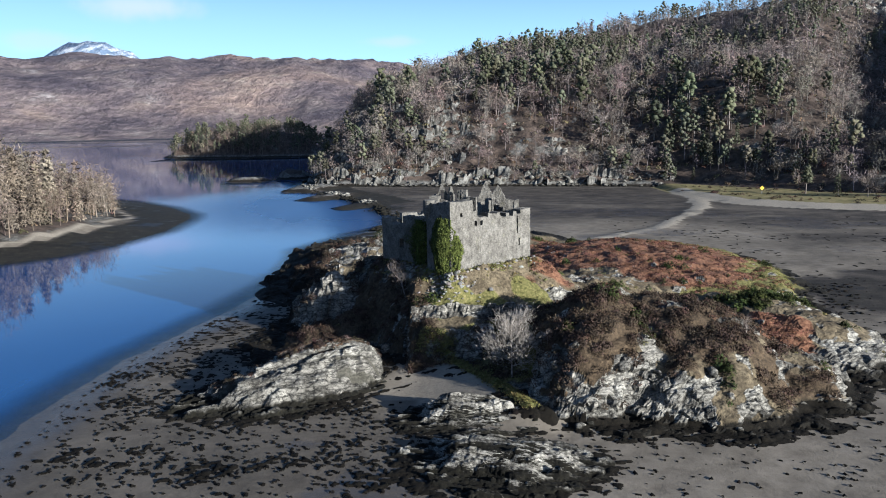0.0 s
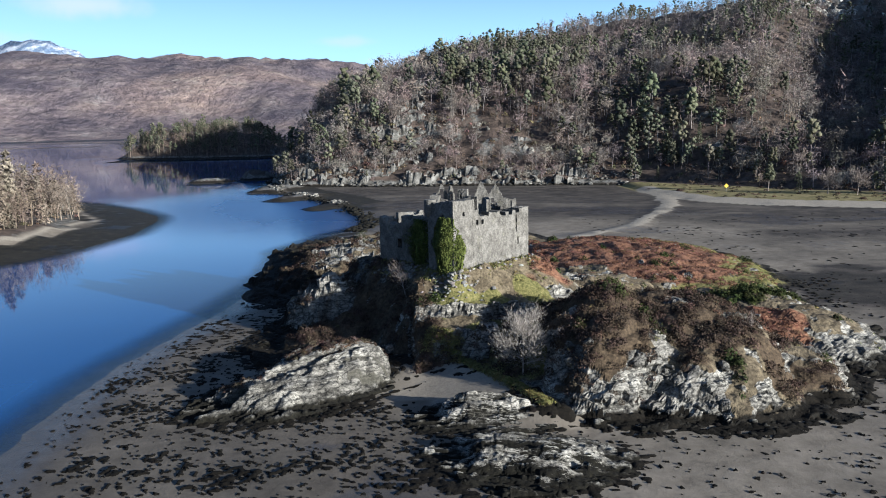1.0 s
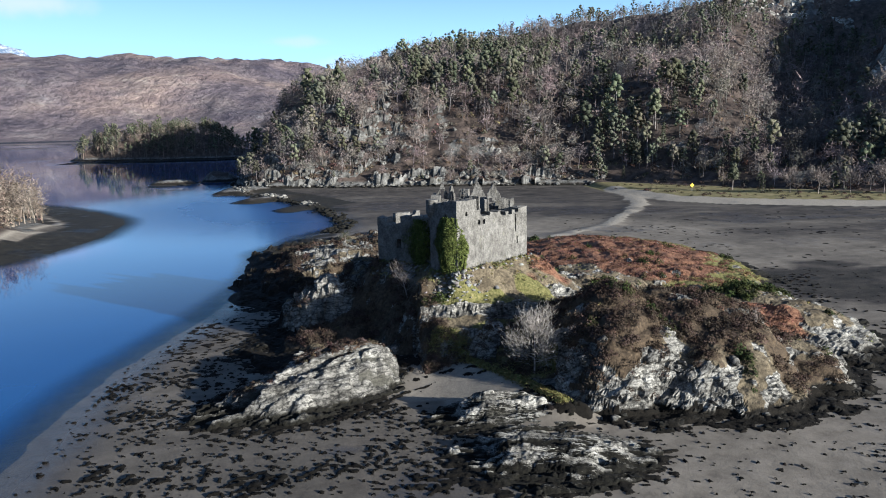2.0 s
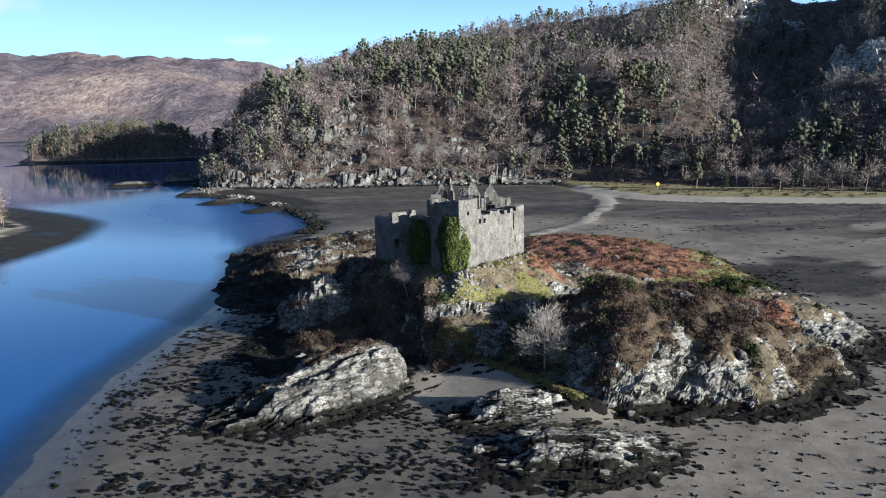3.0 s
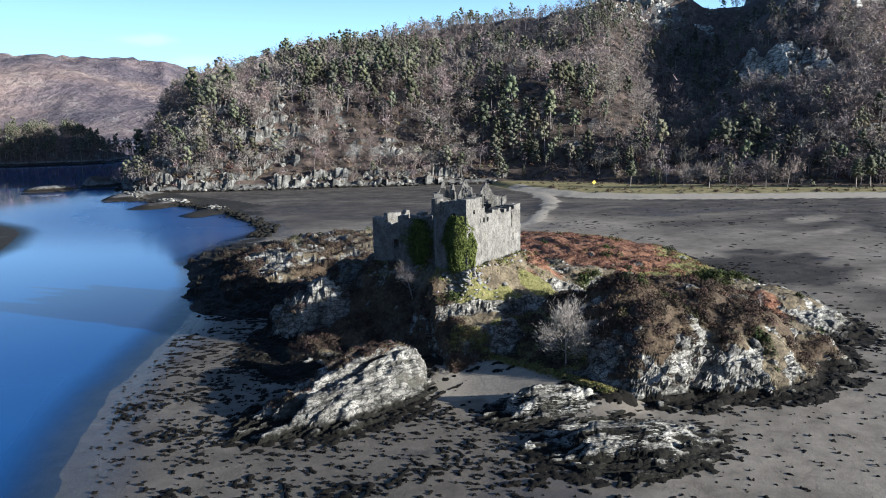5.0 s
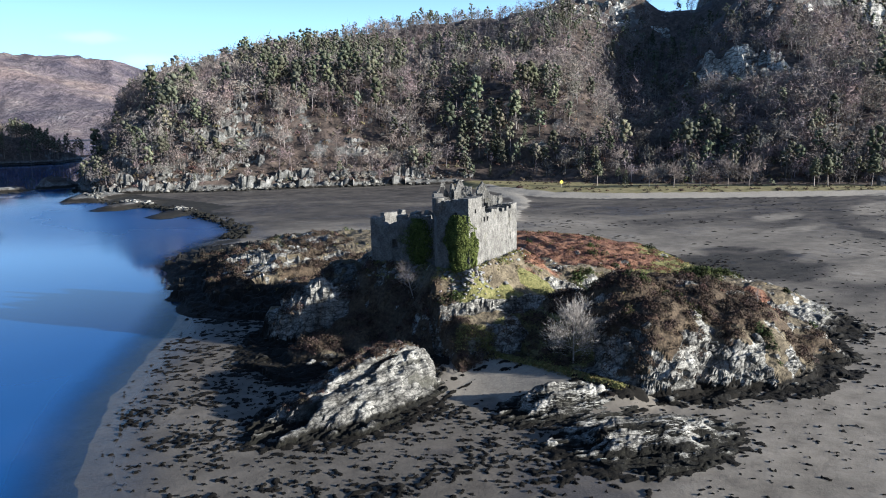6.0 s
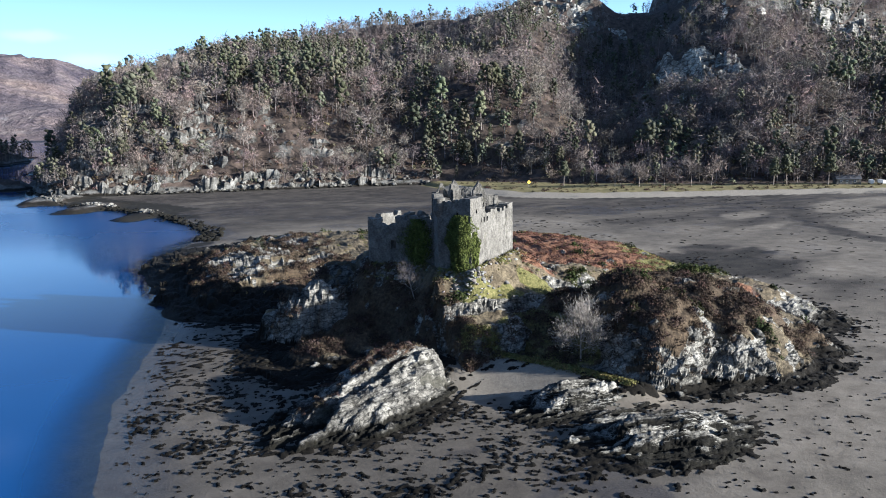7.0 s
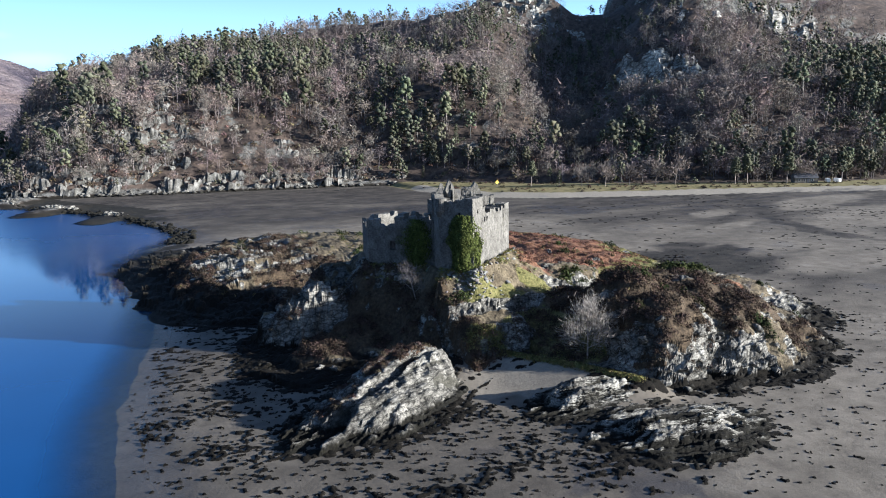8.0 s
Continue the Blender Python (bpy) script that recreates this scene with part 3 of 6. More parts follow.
def make_water_material():
    k = Mat("loch_water", 0.04, 0.5)
    k.b.inputs["IOR"].default_value = 1.45
    w = k.mix(0.5, k.noise(0.9, 3, 0.5, (1, 0.45, 1)), k.noise(7, 3, 0.5, (1, 0.35, 1)))
    k.bump(w, 0.03, 0.25)
    # wind ripples blur the channel before the headland; the sheltered western side lies still
    away = k.n.new("ShaderNodeVectorMath")
    away.operation = "DISTANCE"
    away.inputs[1].default_value = (-20, 390, 0)
    k.l.new(k.geo.outputs["Position"], away.inputs[0])
    ruffled = k.math("ADD", k.step(away.outputs["Value"], 170, 60), k.math("MULTIPLY", k.step(k.noise(60, 4, 0.6, (1, 0.4, 1)), 0.52, 0.66), 0.35), True)
    k.l.new(k.math("ADD", 0.04, k.math("MULTIPLY", ruffled, 0.24)), k.b.inputs["Roughness"])
    k.done(k.ramp(k.noise(45, 3, 0.5), [(0.3, (0.004, 0.050, 0.180)), (0.7, (0.006, 0.064, 0.220))]))
    # the sand shows through where it is shallow
    clear_ = k.n.new("ShaderNodeBsdfTransparent")
    clear_.inputs[0].default_value = (0.72, 0.80, 0.84, 1)
    both = k.n.new("ShaderNodeMixShader")
    k.l.new(k.math("MULTIPLY", k.step(k.attr("depth")[0], 0.75, 0.0), 0.85), both.inputs[0])
    k.l.new(k.b.outputs[0], both.inputs[1])
    k.l.new(clear_.outputs[0], both.inputs[2])
    k.l.new(both.outputs[0], k.n["Material Output"].inputs[0])
    return k.m


def make_plain(name, dark, light, size=0.6, rough=0.9, island=0.35, bump=0.0):
    """Foliage, bark and the like: noise, and a little change from piece to piece."""
    k = Mat(name, rough, 0.15)
    c = k.ramp(k.noise(size, 4, 0.6), [(0.3, dark), (0.7, light)])
    if island:
        c = k.mix(1.0, c, k.ramp(k.geo.outputs["Random Per Island"], [(0.0, 1 - island), (1.0, 1 + island)]), "MULTIPLY")
    t = k.attr("tint")
    m = k.n.new("ShaderNodeMixRGB")
    m.blend_type = "MULTIPLY"
    m.inputs[0].default_value = 1.0
    k.l.new(c, m.inputs[1])
    cb = k.n.new("ShaderNodeCombineXYZ")
    for i in range(3):
        k.l.new(k.math("ADD", t[i], 0.0), cb.inputs[i])
    k.l.new(cb.outputs[0], m.inputs[2])
    if bump:
        k.bump(k.noise(size * 0.5, 4, 0.7), bump)
    return k.done(m.outputs[0])


def make_stone_wall(name, tone=1.0):
    k = Mat(name, 0.92, 0.2)
    big = k.ramp(k.noise(3.0, 6, 0.65), [(0.3, (0.195 * tone, 0.185 * tone, 0.163 * tone)), (0.5, (0.28 * tone, 0.267 * tone, 0.236 * tone)), (0.72, (0.37 * tone, 0.356 * tone, 0.318 * tone))])
    cells = k.noise(0.30, kind="cells", stretch=(1, 1, 1.8))
    joint = k.ramp(cells, [(0.0, 1.10), (0.42, 0.98), (0.66, 0.70)])
    streak = k.ramp(k.noise(0.8, 6, 0.75, (1, 1, 0.6)), [(0.36, 0.55), (0.5, 0.95), (0.64, 1.22)])
    c = k.mix(1.0, k.mix(1.0, big, joint, "MULTIPLY"), streak, "MULTIPLY")
    c = k.mix(k.math("MULTIPLY", k.step(k.noise(1.6, 5, 0.7), 0.56, 0.70), 0.4), c, (0.10, 0.095, 0.05))
    k.bump(k.mix(0.5, k.math("SUBTRACT", 1.0, cells), k.noise(0.15, 4, 0.7)), 0.06)
    return k.done(c)


M_ISLET, M_ROCK, M_GROUND, M_WATER = make_islet_material(), make_rock_material(), make_ground_material(), make_water_material()
M_SKERRY = make_rock_material("weedy_rock", 1.7, -8, 1.35)
M_CRAG = make_rock_material("hillside_crag", -9, 10, 1.55, 3.0)
M_WALL = make_stone_wall("rubble_wall", 0.60)
M_PINE = make_plain("pine_needles", (0.044, 0.050, 0.031), (0.118, 0.122, 0.078), 2.5, island=0.10)
M_BARE = make_plain("bare_twigs", (0.130, 0.109, 0.096), (0.238, 0.203, 0.182), 2.0, island=0.08)
M_BARK = make_plain("bark", (0.15, 0.125, 0.105), (0.34, 0.30, 0.265), 0.5)
M_IVY = make_plain("ivy_leaves", (0.030, 0.043, 0.010), (0.118, 0.138, 0.034), 0.8)
M_HEATHER = make_plain("heather", (0.022, 0.016, 0.012), (0.092, 0.066, 0.048), 0.8, island=0.2)
M_GORSE = make_plain("gorse", (0.013, 0.021, 0.006), (0.050, 0.060, 0.017), 0.8)
M_BRACKEN = make_plain("dead_bracken", (0.070, 0.034, 0.024), (0.19, 0.098, 0.066), 1.2)
M_GRASS = make_plain("rough_grass", (0.075, 0.075, 0.022), (0.22, 0.195, 0.075), 0.9)
M_BANKWOOD = make_plain("bank_twigs", (0.10, 0.082, 0.064), (0.23, 0.19, 0.148), 2.0)
M_HILLBARK = make_plain("hillside_bark", (0.10, 0.088, 0.080), (0.235, 0.21, 0.196), 0.5)
M_PALE = make_plain("pale_twigs", (0.17, 0.155, 0.135), (0.34, 0.31, 0.275), 1.0)
M_BRUSH = make_plain("brushwood", (0.05, 0.040, 0.026), (0.19, 0.145, 0.10), 2.0)
M_RUBBLE = make_plain("pale_rubble", (0.11, 0.107, 0.10), (0.27, 0.262, 0.24), 0.7, 0.9, 0.2, 0.05)
M_WEED = make_plain("seaweed", (0.002, 0.002, 0.0015), (0.011, 0.009, 0.006), 0.3, bump=0.1)

# ---- mesh helpers ----


def mesh_from(name, verts, faces, mat, smooth_=False, **attrs):
    me = bpy.data.meshes.new(name)
    verts, faces = np.asarray(verts, np.float32), np.asarray(faces, np.int32)
    n = faces.shape[1]
    me.vertices.add(len(verts))
    me.vertices.foreach_set("co", verts.ravel())
    me.loops.add(faces.size)
    me.loops.foreach_set("vertex_index", faces.ravel())
    me.polygons.add(len(faces))
    me.polygons.foreach_set("loop_start", np.arange(0, faces.size, n, dtype=np.int32))
    me.polygons.foreach_set("loop_total", np.full(len(faces), n, np.int32))
    if smooth_:
        me.polygons.foreach_set("use_smooth", np.ones(len(faces), bool))
    for key, value in attrs.items():
        at = me.attributes.new(key, "FLOAT_VECTOR", "POINT")
        at.data.foreach_set("vector", np.asarray(value, np.float32).ravel())
    me.materials.append(mat)
    me.update()
    me.validate()
    return me


def part(name, bm, material, parent=None, label=""):
    me = bpy.data.meshes.new(name)
    bm.to_mesh(me)
    bm.free()
    me.materials.append(material)
    ones = me.attributes.new("tint", "FLOAT_VECTOR", "POINT")
    ones.data.foreach_set("vector", np.ones(3 * len(me.vertices), np.float32))
    ob = new(name, me)
    ob.parent = parent
    return tagged(ob, label)


def grid_mesh(name, xs, ys, height, mat, cover):
    X, Y = np.meshgrid(xs, ys)
    Z = height(X, Y)
    nx, ny = len(xs), len(ys)
    i = (np.arange(ny - 1)[:, None] * nx + np.arange(nx - 1)[None, :]).ravel()
    quads = np.stack([i, i + 1, i + nx + 1, i + nx], 1)
    return mesh_from(name, np.stack([X.ravel(), Y.ravel(), Z.ravel()], 1), quads, mat, True, **cover(X, Y, Z))


def spaced(lo, hi, step, grow, reach_lo, reach_hi):
    """Even steps from lo to hi, then growing steps outwards."""
    mid = list(np.arange(lo, hi + step * 0.5, step))
    up_, s = [], step
    while (up_[-1] if up_ else mid[-1]) < reach_hi:
        s *= grow
        up_.append((up_[-1] if up_ else mid[-1]) + s)
    dn, s = [], step
    while (dn[-1] if dn else mid[0]) > reach_lo:
        s *= grow
        dn.append((dn[-1] if dn else mid[0]) - s)
    return np.array(dn[::-1] + mid + up_)


# ---- ground, islet, water ----


def ground_cover(X, Y, Z):
    df = -from_line(X, Y, HILLFOOT)
    l = -from_line(X, Y, LEFTBANK)
    far_islet = np.hypot((X + 262) / 175, (Y - 1010) / 95) < 1
    rocks = np.hypot((X + 124) / 40, (Y - 562) / 40) < 1
    wood = ((df > -3) & (Y < 1500)) | (l > 28) | far_islet | rocks
    shore_rock = (np.hypot((X + 62) / 45, (Y - 420) / 70) < 1) & (Z > 0.75) & (from_line(X, Y, WATERLINE) < 22)
    edge = from_line(X, Y, WATERLINE)
    flats = smooth(275, 320, Y + 0.5 * np.maximum(X - 60, 0) + 14 * fbm(X / 30, Y / 30, 1.0, 3)) * smooth(-1, 1, 2.0 + 1.6 * fbm(X / 55, Y / 22, 5.0, 4))
    east = smooth(72, 104, X - 0.1 * (Y - 150) + 10 * fbm(X / 25, Y / 25, 4.0, 3)) * smooth(95, 150, Y) * (0.75 + 0.5 * fbm(X / 40, Y / 25, 6.0, 4))
    fore = ((l > -30) & (l <= 21)) * 1.0
    west = 0.55 * smooth(8, -6, X + 6 * fbm(X / 12, Y / 8, 3.0, 3)) * (Y < 180) * smooth(0.8, 1.2, np.hypot((X + 2) / 12, (Y - 109) / 10))
    mud = np.clip(np.maximum(np.maximum(np.maximum(flats, 1.0 * east), fore), west), 0, 1)
    b = -from_line(X, Y, BEACH)
    east_of = smooth(112, 122, X)
    turf = smooth(11, 14, b + 2 * fbm(X / 6, Y / 6, 2.0, 3)) * (df < 2) * east_of
    c = np.abs(from_line(X, Y, CAUSEWAY))
    shingle = np.maximum(smooth(1.15, 0.75, c / np.interp(Y, [255, 330, 360], [2.6, 3.6, 5.5]) + 0.35 * fbm(X / 8, Y / 8, 1.0, 3)), smooth(-1.5, 0.5, b) * smooth(15, 12, b + 1.5 * fbm(X / 9, Y / 9, 3.0, 2)) * east_of) * (df < 1)
    shingle = np.maximum(shingle, 0.5 * smooth(1.05, 0.8, np.hypot((X + 2) / 12, (Y - 111) / 9.5) + 0.2 * fbm(X / 4, Y / 4, 13.0, 3)))
    shingle = np.maximum(shingle, ((l > 23.5) & (l <= 28)) * 0.6)
    mud = np.maximum(mud, 5.0 * fore)
    mud = np.maximum(mud, 4.0 * smooth(1.1, 0.8, np.hypot((X + 60) / 42, (Y - 420) / 75) + 0.3 * fbm(X / 15, Y / 15, 3.0, 3)) * (edge < 24))
    mud = np.maximum(mud, 2.0 * smooth(1.1, 0.6, np.hypot((X - 96) / 22, (Y - 172 - 0.5 * (X - 96)) / 22) + 0.3 * fbm(X / 12, Y / 8, 9.0, 3)))
    mud = np.maximum(mud, 4.0 * smooth(1.1, 0.8, np.hypot((X + 36) / 15, (Y - 235) / 52) + 0.25 * fbm(X / 9, Y / 9, 8.0, 3)))
    mud = mud * (1 - shingle)
    # pale sand bars on the eastern flats, and wet hollows before the skerries
    bar = 0
    for cx, cy, rx, ry in ((215, 200, 44, 20), (238, 244, 34, 13), (172, 240, 14, 6), (150, 212, 16, 5), (128, 150, 34, 13)):
        bar = np.maximum(bar, smooth(1.15, 0.75, np.hypot((X - cx) / rx, (Y - cy - 0.25 * (X - cx)) / ry) + 0.3 * fbm(X / 14, Y / 8, 14.0, 3)))
    mud = mud * (1 - bar)
    # a winding drainage channel, and the line of wrack at the foot of the beach
    ch = np.abs(from_line(X, Y, [(247, 300), (217, 268), (190, 233), (172, 208), (163, 188), (162, 163), (158, 140)])) + 2.5 * fbm(X / 9, Y / 9, 15.0, 3)
    mud = np.maximum(mud, 1.5 * smooth(4.6, 2.2, ch) * (df < 0))
    mud = np.maximum(mud, 1.7 * smooth(-5.5, -3.5, b) * smooth(0.5, -1.0, b) * smooth(135, 150, X) * smooth(270, 240, X))
    wet = smooth(0.9, 0.5, np.hypot((X + 11) / 12, (Y - 83) / 12) + 0.5 * fbm(X / 5, Y / 3.5, 19.0, 3))
    wet = np.maximum(wet, smooth(0.1, 0.5, fbm(X / 26, Y / 9, 24.0, 4)) * smooth(30, 60, Y - 200 + 0 * X) * (Z < 1.6) * (X > -40) * 0.6)
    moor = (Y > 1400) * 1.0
    hazy_snow = smooth(330, 420, Z + 40 * fbm(X / 90, Y / 90, 1.0, 3)) * (Y > 4000)
    z = np.zeros_like(X)
    return {"cover": np.stack([np.maximum(wood, shore_rock) * 1.0, mud, turf * 1.0], -1).reshape(-1, 3), "cover_far": np.stack([moor, hazy_snow, shingle], -1).reshape(-1, 3), "soaked": np.stack([wet, z, z], -1).reshape(-1, 3)}


gx = spaced(-60, 150, 2.6, 1.026, -4400, 2600)
gy = spaced(60, 480, 2.6, 1.022, -900, 4900)
ground = new("ground", grid_mesh("ground", gx, gy, land_height, M_GROUND, ground_cover))
tagged(ground, "tidal sand flats, wooded hillsides and far brown moorland", "ground", kind="structure")


def bluff(name, label, xs, ys, where, tread=8.0, seed=0, mat=M_GROUND, jut=0.0):
    """A stretch of hillside broken into ledges and blocky cliffs; where: how craggy each place is, 0 to 1; it lies over the ground's even slope and sinks under it at the edges."""
    X, Y = np.meshgrid(xs, ys)
    base = land_height(X, Y)
    k = np.clip(where(X, Y), 0, 1)
    s_ = (base + 5 * fbm(X / 26, Y / 26, seed + 0.4, 3)) / tread + 0.5 * vnoise(X / 17, Y / 17, seed + 2.0)
    ledge = (np.floor(s_) + smooth(0.50, 0.78, s_ - np.floor(s_)) - s_) * tread
    Z = base + k * (0.85 * ledge + 1.5 + crags(X / 2.6, Y / 2.6, 4.5, 10) + jut * np.maximum(vnoise(X / 11, Y / 11, seed + 7.0), 0)) - 1.6 * smooth(0.35, 0.05, k)
    nx, ny = len(xs), len(ys)
    i = (np.arange(ny - 1)[:, None] * nx + np.arange(nx - 1)[None, :]).ravel()
    quads = np.stack([i, i + 1, i + nx + 1, i + nx], 1)
    quads = quads[(k.ravel()[quads] > 0.02).all(1)]
    used, back = np.unique(quads, return_inverse=True)
    one, none = np.ones(len(used)), np.zeros(len(used))
    me = mesh_from(name, np.stack([X.ravel(), Y.ravel(), Z.ravel()], 1)[used], back.reshape(-1, 4), mat, False, cover=np.stack([one, none, none], 1), cover_far=np.zeros((len(used), 3)), soaked=np.zeros((len(used), 3)))
    break_up(me, 3.0 * k.ravel()[used], 20, 10, 8.0, 4.0)
    return tagged(new(name, me), label, "cliff", kind="structure")


def headland_crag(X, Y):
    d = -from_line(X, Y, HILLFOOT)
    n = fbm(X / 22, Y / 22, 41.0, 3)
    shore = smooth(-1.5, 1.0, d) * smooth(17, 8, d + 6 * n) * smooth(122, 100, X)
    face = smooth(0.45, 0.9, np.exp(-((X + 35) / 62) ** 4 - ((d - 42) / 26) ** 4) + 0.75 * n) * smooth(0, 4, d)
    west = smooth(-50, -66, X) * smooth(0, 4, d) * smooth(60, 40, d)
    return np.maximum(np.maximum(shore, face), west)


def eastern_crag(X, Y):
    n = fbm(X / 20, Y / 20, 43.0, 3)
    g = from_line(X, Y, [(215, 385), (262, 470), (330, 555), (420, 650), (640, 900)])
    z = land_height(X, Y)
    band = 1.5 * np.exp(-((z - 68) / 11) ** 2) * smooth(380, 340, X) + 0.7 * np.exp(-((z - 104) / 12) ** 2) * smooth(440, 480, X)
    return smooth(0.35, 0.75, band + 0.5 * n) * smooth(20, 50, g) * (z > 20)


def summit_crag(X, Y):
    n = fbm(X / 20, Y / 20, 45.0, 3)
    return smooth(0.3, 0.65, np.exp(-((X - 375) / 62) ** 2 - ((Y - 705) / 42) ** 2) + 0.6 * n)


bluff("headland_bluff", "grey broken cliffs and ledges along the wooded shore", np.arange(-104, 126, 1.3), np.arange(438, 580, 1.3), headland_crag, 8.0, 3)
bluff("eastern_bluff", "pale grey cliffs high in the hillside wood", np.arange(290, 560, 1.9), np.arange(330, 560, 1.9), eastern_crag, 14.0, 13, M_CRAG, 13.0)
bluff("summit_bluff", "bare grey crags on the hill's summit", np.arange(275, 480, 2.0), np.arange(620, 780, 2.0), summit_crag, 9.0, 23, M_CRAG)


def islet_cover(X, Y, Z):
    n = fbm(X / 9, Y / 9, 6.0, 4)
    brk = smooth(0.25, 0.95, 1.4 * (np.exp(-((X - 48) / 34) ** 2 - ((Y - 195) / 42) ** 2)) + 0.5 * n)
    brk = np.maximum(brk, smooth(0.35, 0.7, np.exp(-((X - 50) / 16) ** 2 - ((Y - 124) / 11) ** 2) + 0.35 * n))
    grass = smooth(0.45, 0.7, np.exp(-((X - 1) / 9) ** 4 - ((Y - 126.3) / 2.6) ** 2) + 0.35 * n)
    grass = np.maximum(grass, smooth(0.5, 0.7, np.exp(-((X - 13) / 4) ** 2 - ((Y - 130.5) / 2.5) ** 2) + 0.3 * n))
    dell = smooth(0.4, 0.7, np.exp(-((X - 7) / 9) ** 2 - ((Y - 117) / 12) ** 2) + 0.2 * n) * smooth(8.5, 7.0, Z) * smooth(14, 11, X + 0.3 * (110 - Y))
    rim = smooth(0.5, 1.4, Z) * smooth(5.8, 4.2, Z) * smooth(30, 55, X) * smooth(140, 160, Y)
    grass = np.maximum(grass, rim)
    hea = smooth(0.4, 0.7, 1.1 * np.exp(-((X - 30) / 22) ** 4 - ((Y - 112) / 17) ** 4) + 0.4 * n) * smooth(1.8, 4.2, Z + 1.4 * n)
    hea = np.maximum(hea, smooth(0.35, 0.7, 0.7 * np.exp(-((X + 20) / 26) ** 4 - ((Y - 200) / 60) ** 4) + 0.5 * n)) * (1 - 0.8 * brk)
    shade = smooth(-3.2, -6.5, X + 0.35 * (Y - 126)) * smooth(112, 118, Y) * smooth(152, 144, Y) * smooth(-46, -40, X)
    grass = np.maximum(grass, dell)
    # heather follows the shaded west slope; in the hollow it paints deeper shade into the turf
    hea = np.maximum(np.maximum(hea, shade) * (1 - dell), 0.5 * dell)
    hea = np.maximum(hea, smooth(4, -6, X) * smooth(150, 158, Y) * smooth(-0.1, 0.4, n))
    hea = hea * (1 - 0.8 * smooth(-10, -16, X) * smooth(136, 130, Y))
    e = 0.9
    slope = np.hypot(islet_height(X + e, Y) - islet_height(X - e, Y), islet_height(X, Y + e) - islet_height(X, Y - e)) / (2 * e)
    rough = fbm(X / 2.4, Y / 2.4, 17.0, 4)
    bare = smooth(0.62, 1.05, slope + 0.55 * rough + 0.35 * vnoise(X / 9, Y / 9, 18.0) - 0.80 * np.clip(hea, 0, 1) - 0.25 * grass)
    front = smooth(-10, -5, X) * smooth(26, 20, X) * smooth(118, 122, Y) * smooth(146, 141, Y)
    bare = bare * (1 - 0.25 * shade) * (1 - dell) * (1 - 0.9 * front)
    # the small crag below the ledge, the rib beyond the west wall, the ledge's lip, the rubble at the tower's foot
    yy = Y - 0.22 * np.maximum(X - 2, 0) + 0.5 * vnoise(X / 2.6, 0.3, 9.0)
    lip = smooth(123.6, 124.1, yy) * smooth(125.3, 124.8, yy) * smooth(-7.8, -6.4, X) * smooth(15, 11, X)
    face = smooth(117.8, 118.6, yy) * smooth(121.0, 120.0, yy + 0.8 * rough) * smooth(-4, 0.5, X + 2 * rough) * smooth(6, 4.5, X)
    side = smooth(118.5, 119.5, yy) * smooth(124.2, 123, yy) * smooth(2.5, 3.8, X + rough) * smooth(7, 5.5, X)
    bare = np.maximum(bare, np.maximum(lip, np.maximum(face, side)))
    for cx, cy, rx, ry in ((-21.5, 146.2, 5.0, 4.2), (-27.0, 147.8, 6.0, 3.8), (20, 133, 4.5, 2.5), (27, 137, 4, 2), (24, 146, 6, 2.2), (34, 150, 5, 1.8), (33, 114, 3.4, 1.6), (41, 111, 3.2, 1.4), (26, 108, 2.6, 1.2)):
        bare = np.maximum(bare, smooth(1.15, 0.7, np.hypot((X - cx) / rx, (Y - cy) / ry) - 0.25 * rough))
    # bare ribs along the strike on the low north-western rocks
    u, v = X * 0.914 + Y * 0.407, -X * 0.407 + Y * 0.914
    ribs = smooth(4, -6, X) * smooth(148, 156, Y) * smooth(-0.05, 0.25, fbm(u / 9, v / 2.6, 27.0, 4))
    bare = np.maximum(bare, ribs)
    east = smooth(50, 58, X - 0.25 * (Y - 110)) * smooth(4.6, 3.2, Z) * smooth(175, 150, Y)
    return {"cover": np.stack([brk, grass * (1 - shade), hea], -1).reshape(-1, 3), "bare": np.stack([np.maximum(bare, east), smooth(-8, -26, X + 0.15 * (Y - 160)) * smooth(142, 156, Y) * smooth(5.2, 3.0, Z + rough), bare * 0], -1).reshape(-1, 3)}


def islet_mesh():
    xs = np.concatenate([np.arange(-50, 4, 0.38), np.arange(4, 56, 0.29), spaced(56, 57, 0.38, 1.03, 56, 100)[1:]])
    ys = np.concatenate([np.arange(84, 90, 0.3), np.arange(90, 101, 0.12), np.arange(101, 117, 0.27), np.arange(117, 129, 0.22), spaced(129, 158, 0.38, 1.02, 129, 300)[1:]])
    me = grid_mesh("islet", xs, ys, islet_height, M_ISLET, islet_cover)
    co, rk = np.empty(3 * len(me.vertices), np.float32), np.empty(3 * len(me.vertices), np.float32)
    me.vertices.foreach_get("co", co)
    me.attributes["bare"].data.foreach_get("vector", rk)
    x, y, z = co.reshape(-1, 3).T.astype(float)
    near_wall = smooth(0.3, 2.5, -from_line(x, y, [CA, CB, CK, CW, CNW, CN, CE, CA]))
    low = smooth(2.4, 1.2, z) * smooth(0.2, 0.8, z)
    break_up(me, near_wall * smooth(0.2, 1.2, z) * np.maximum(0.15 + 1.35 * rk.reshape(-1, 3)[:, 0], 0.35 * low), 24, 14, 2.9, 1.3)
    return me


islet = new("islet", islet_mesh())
tagged(islet, "rocky tidal islet with heather, bracken and grey outcrops", "islet", kind="structure")

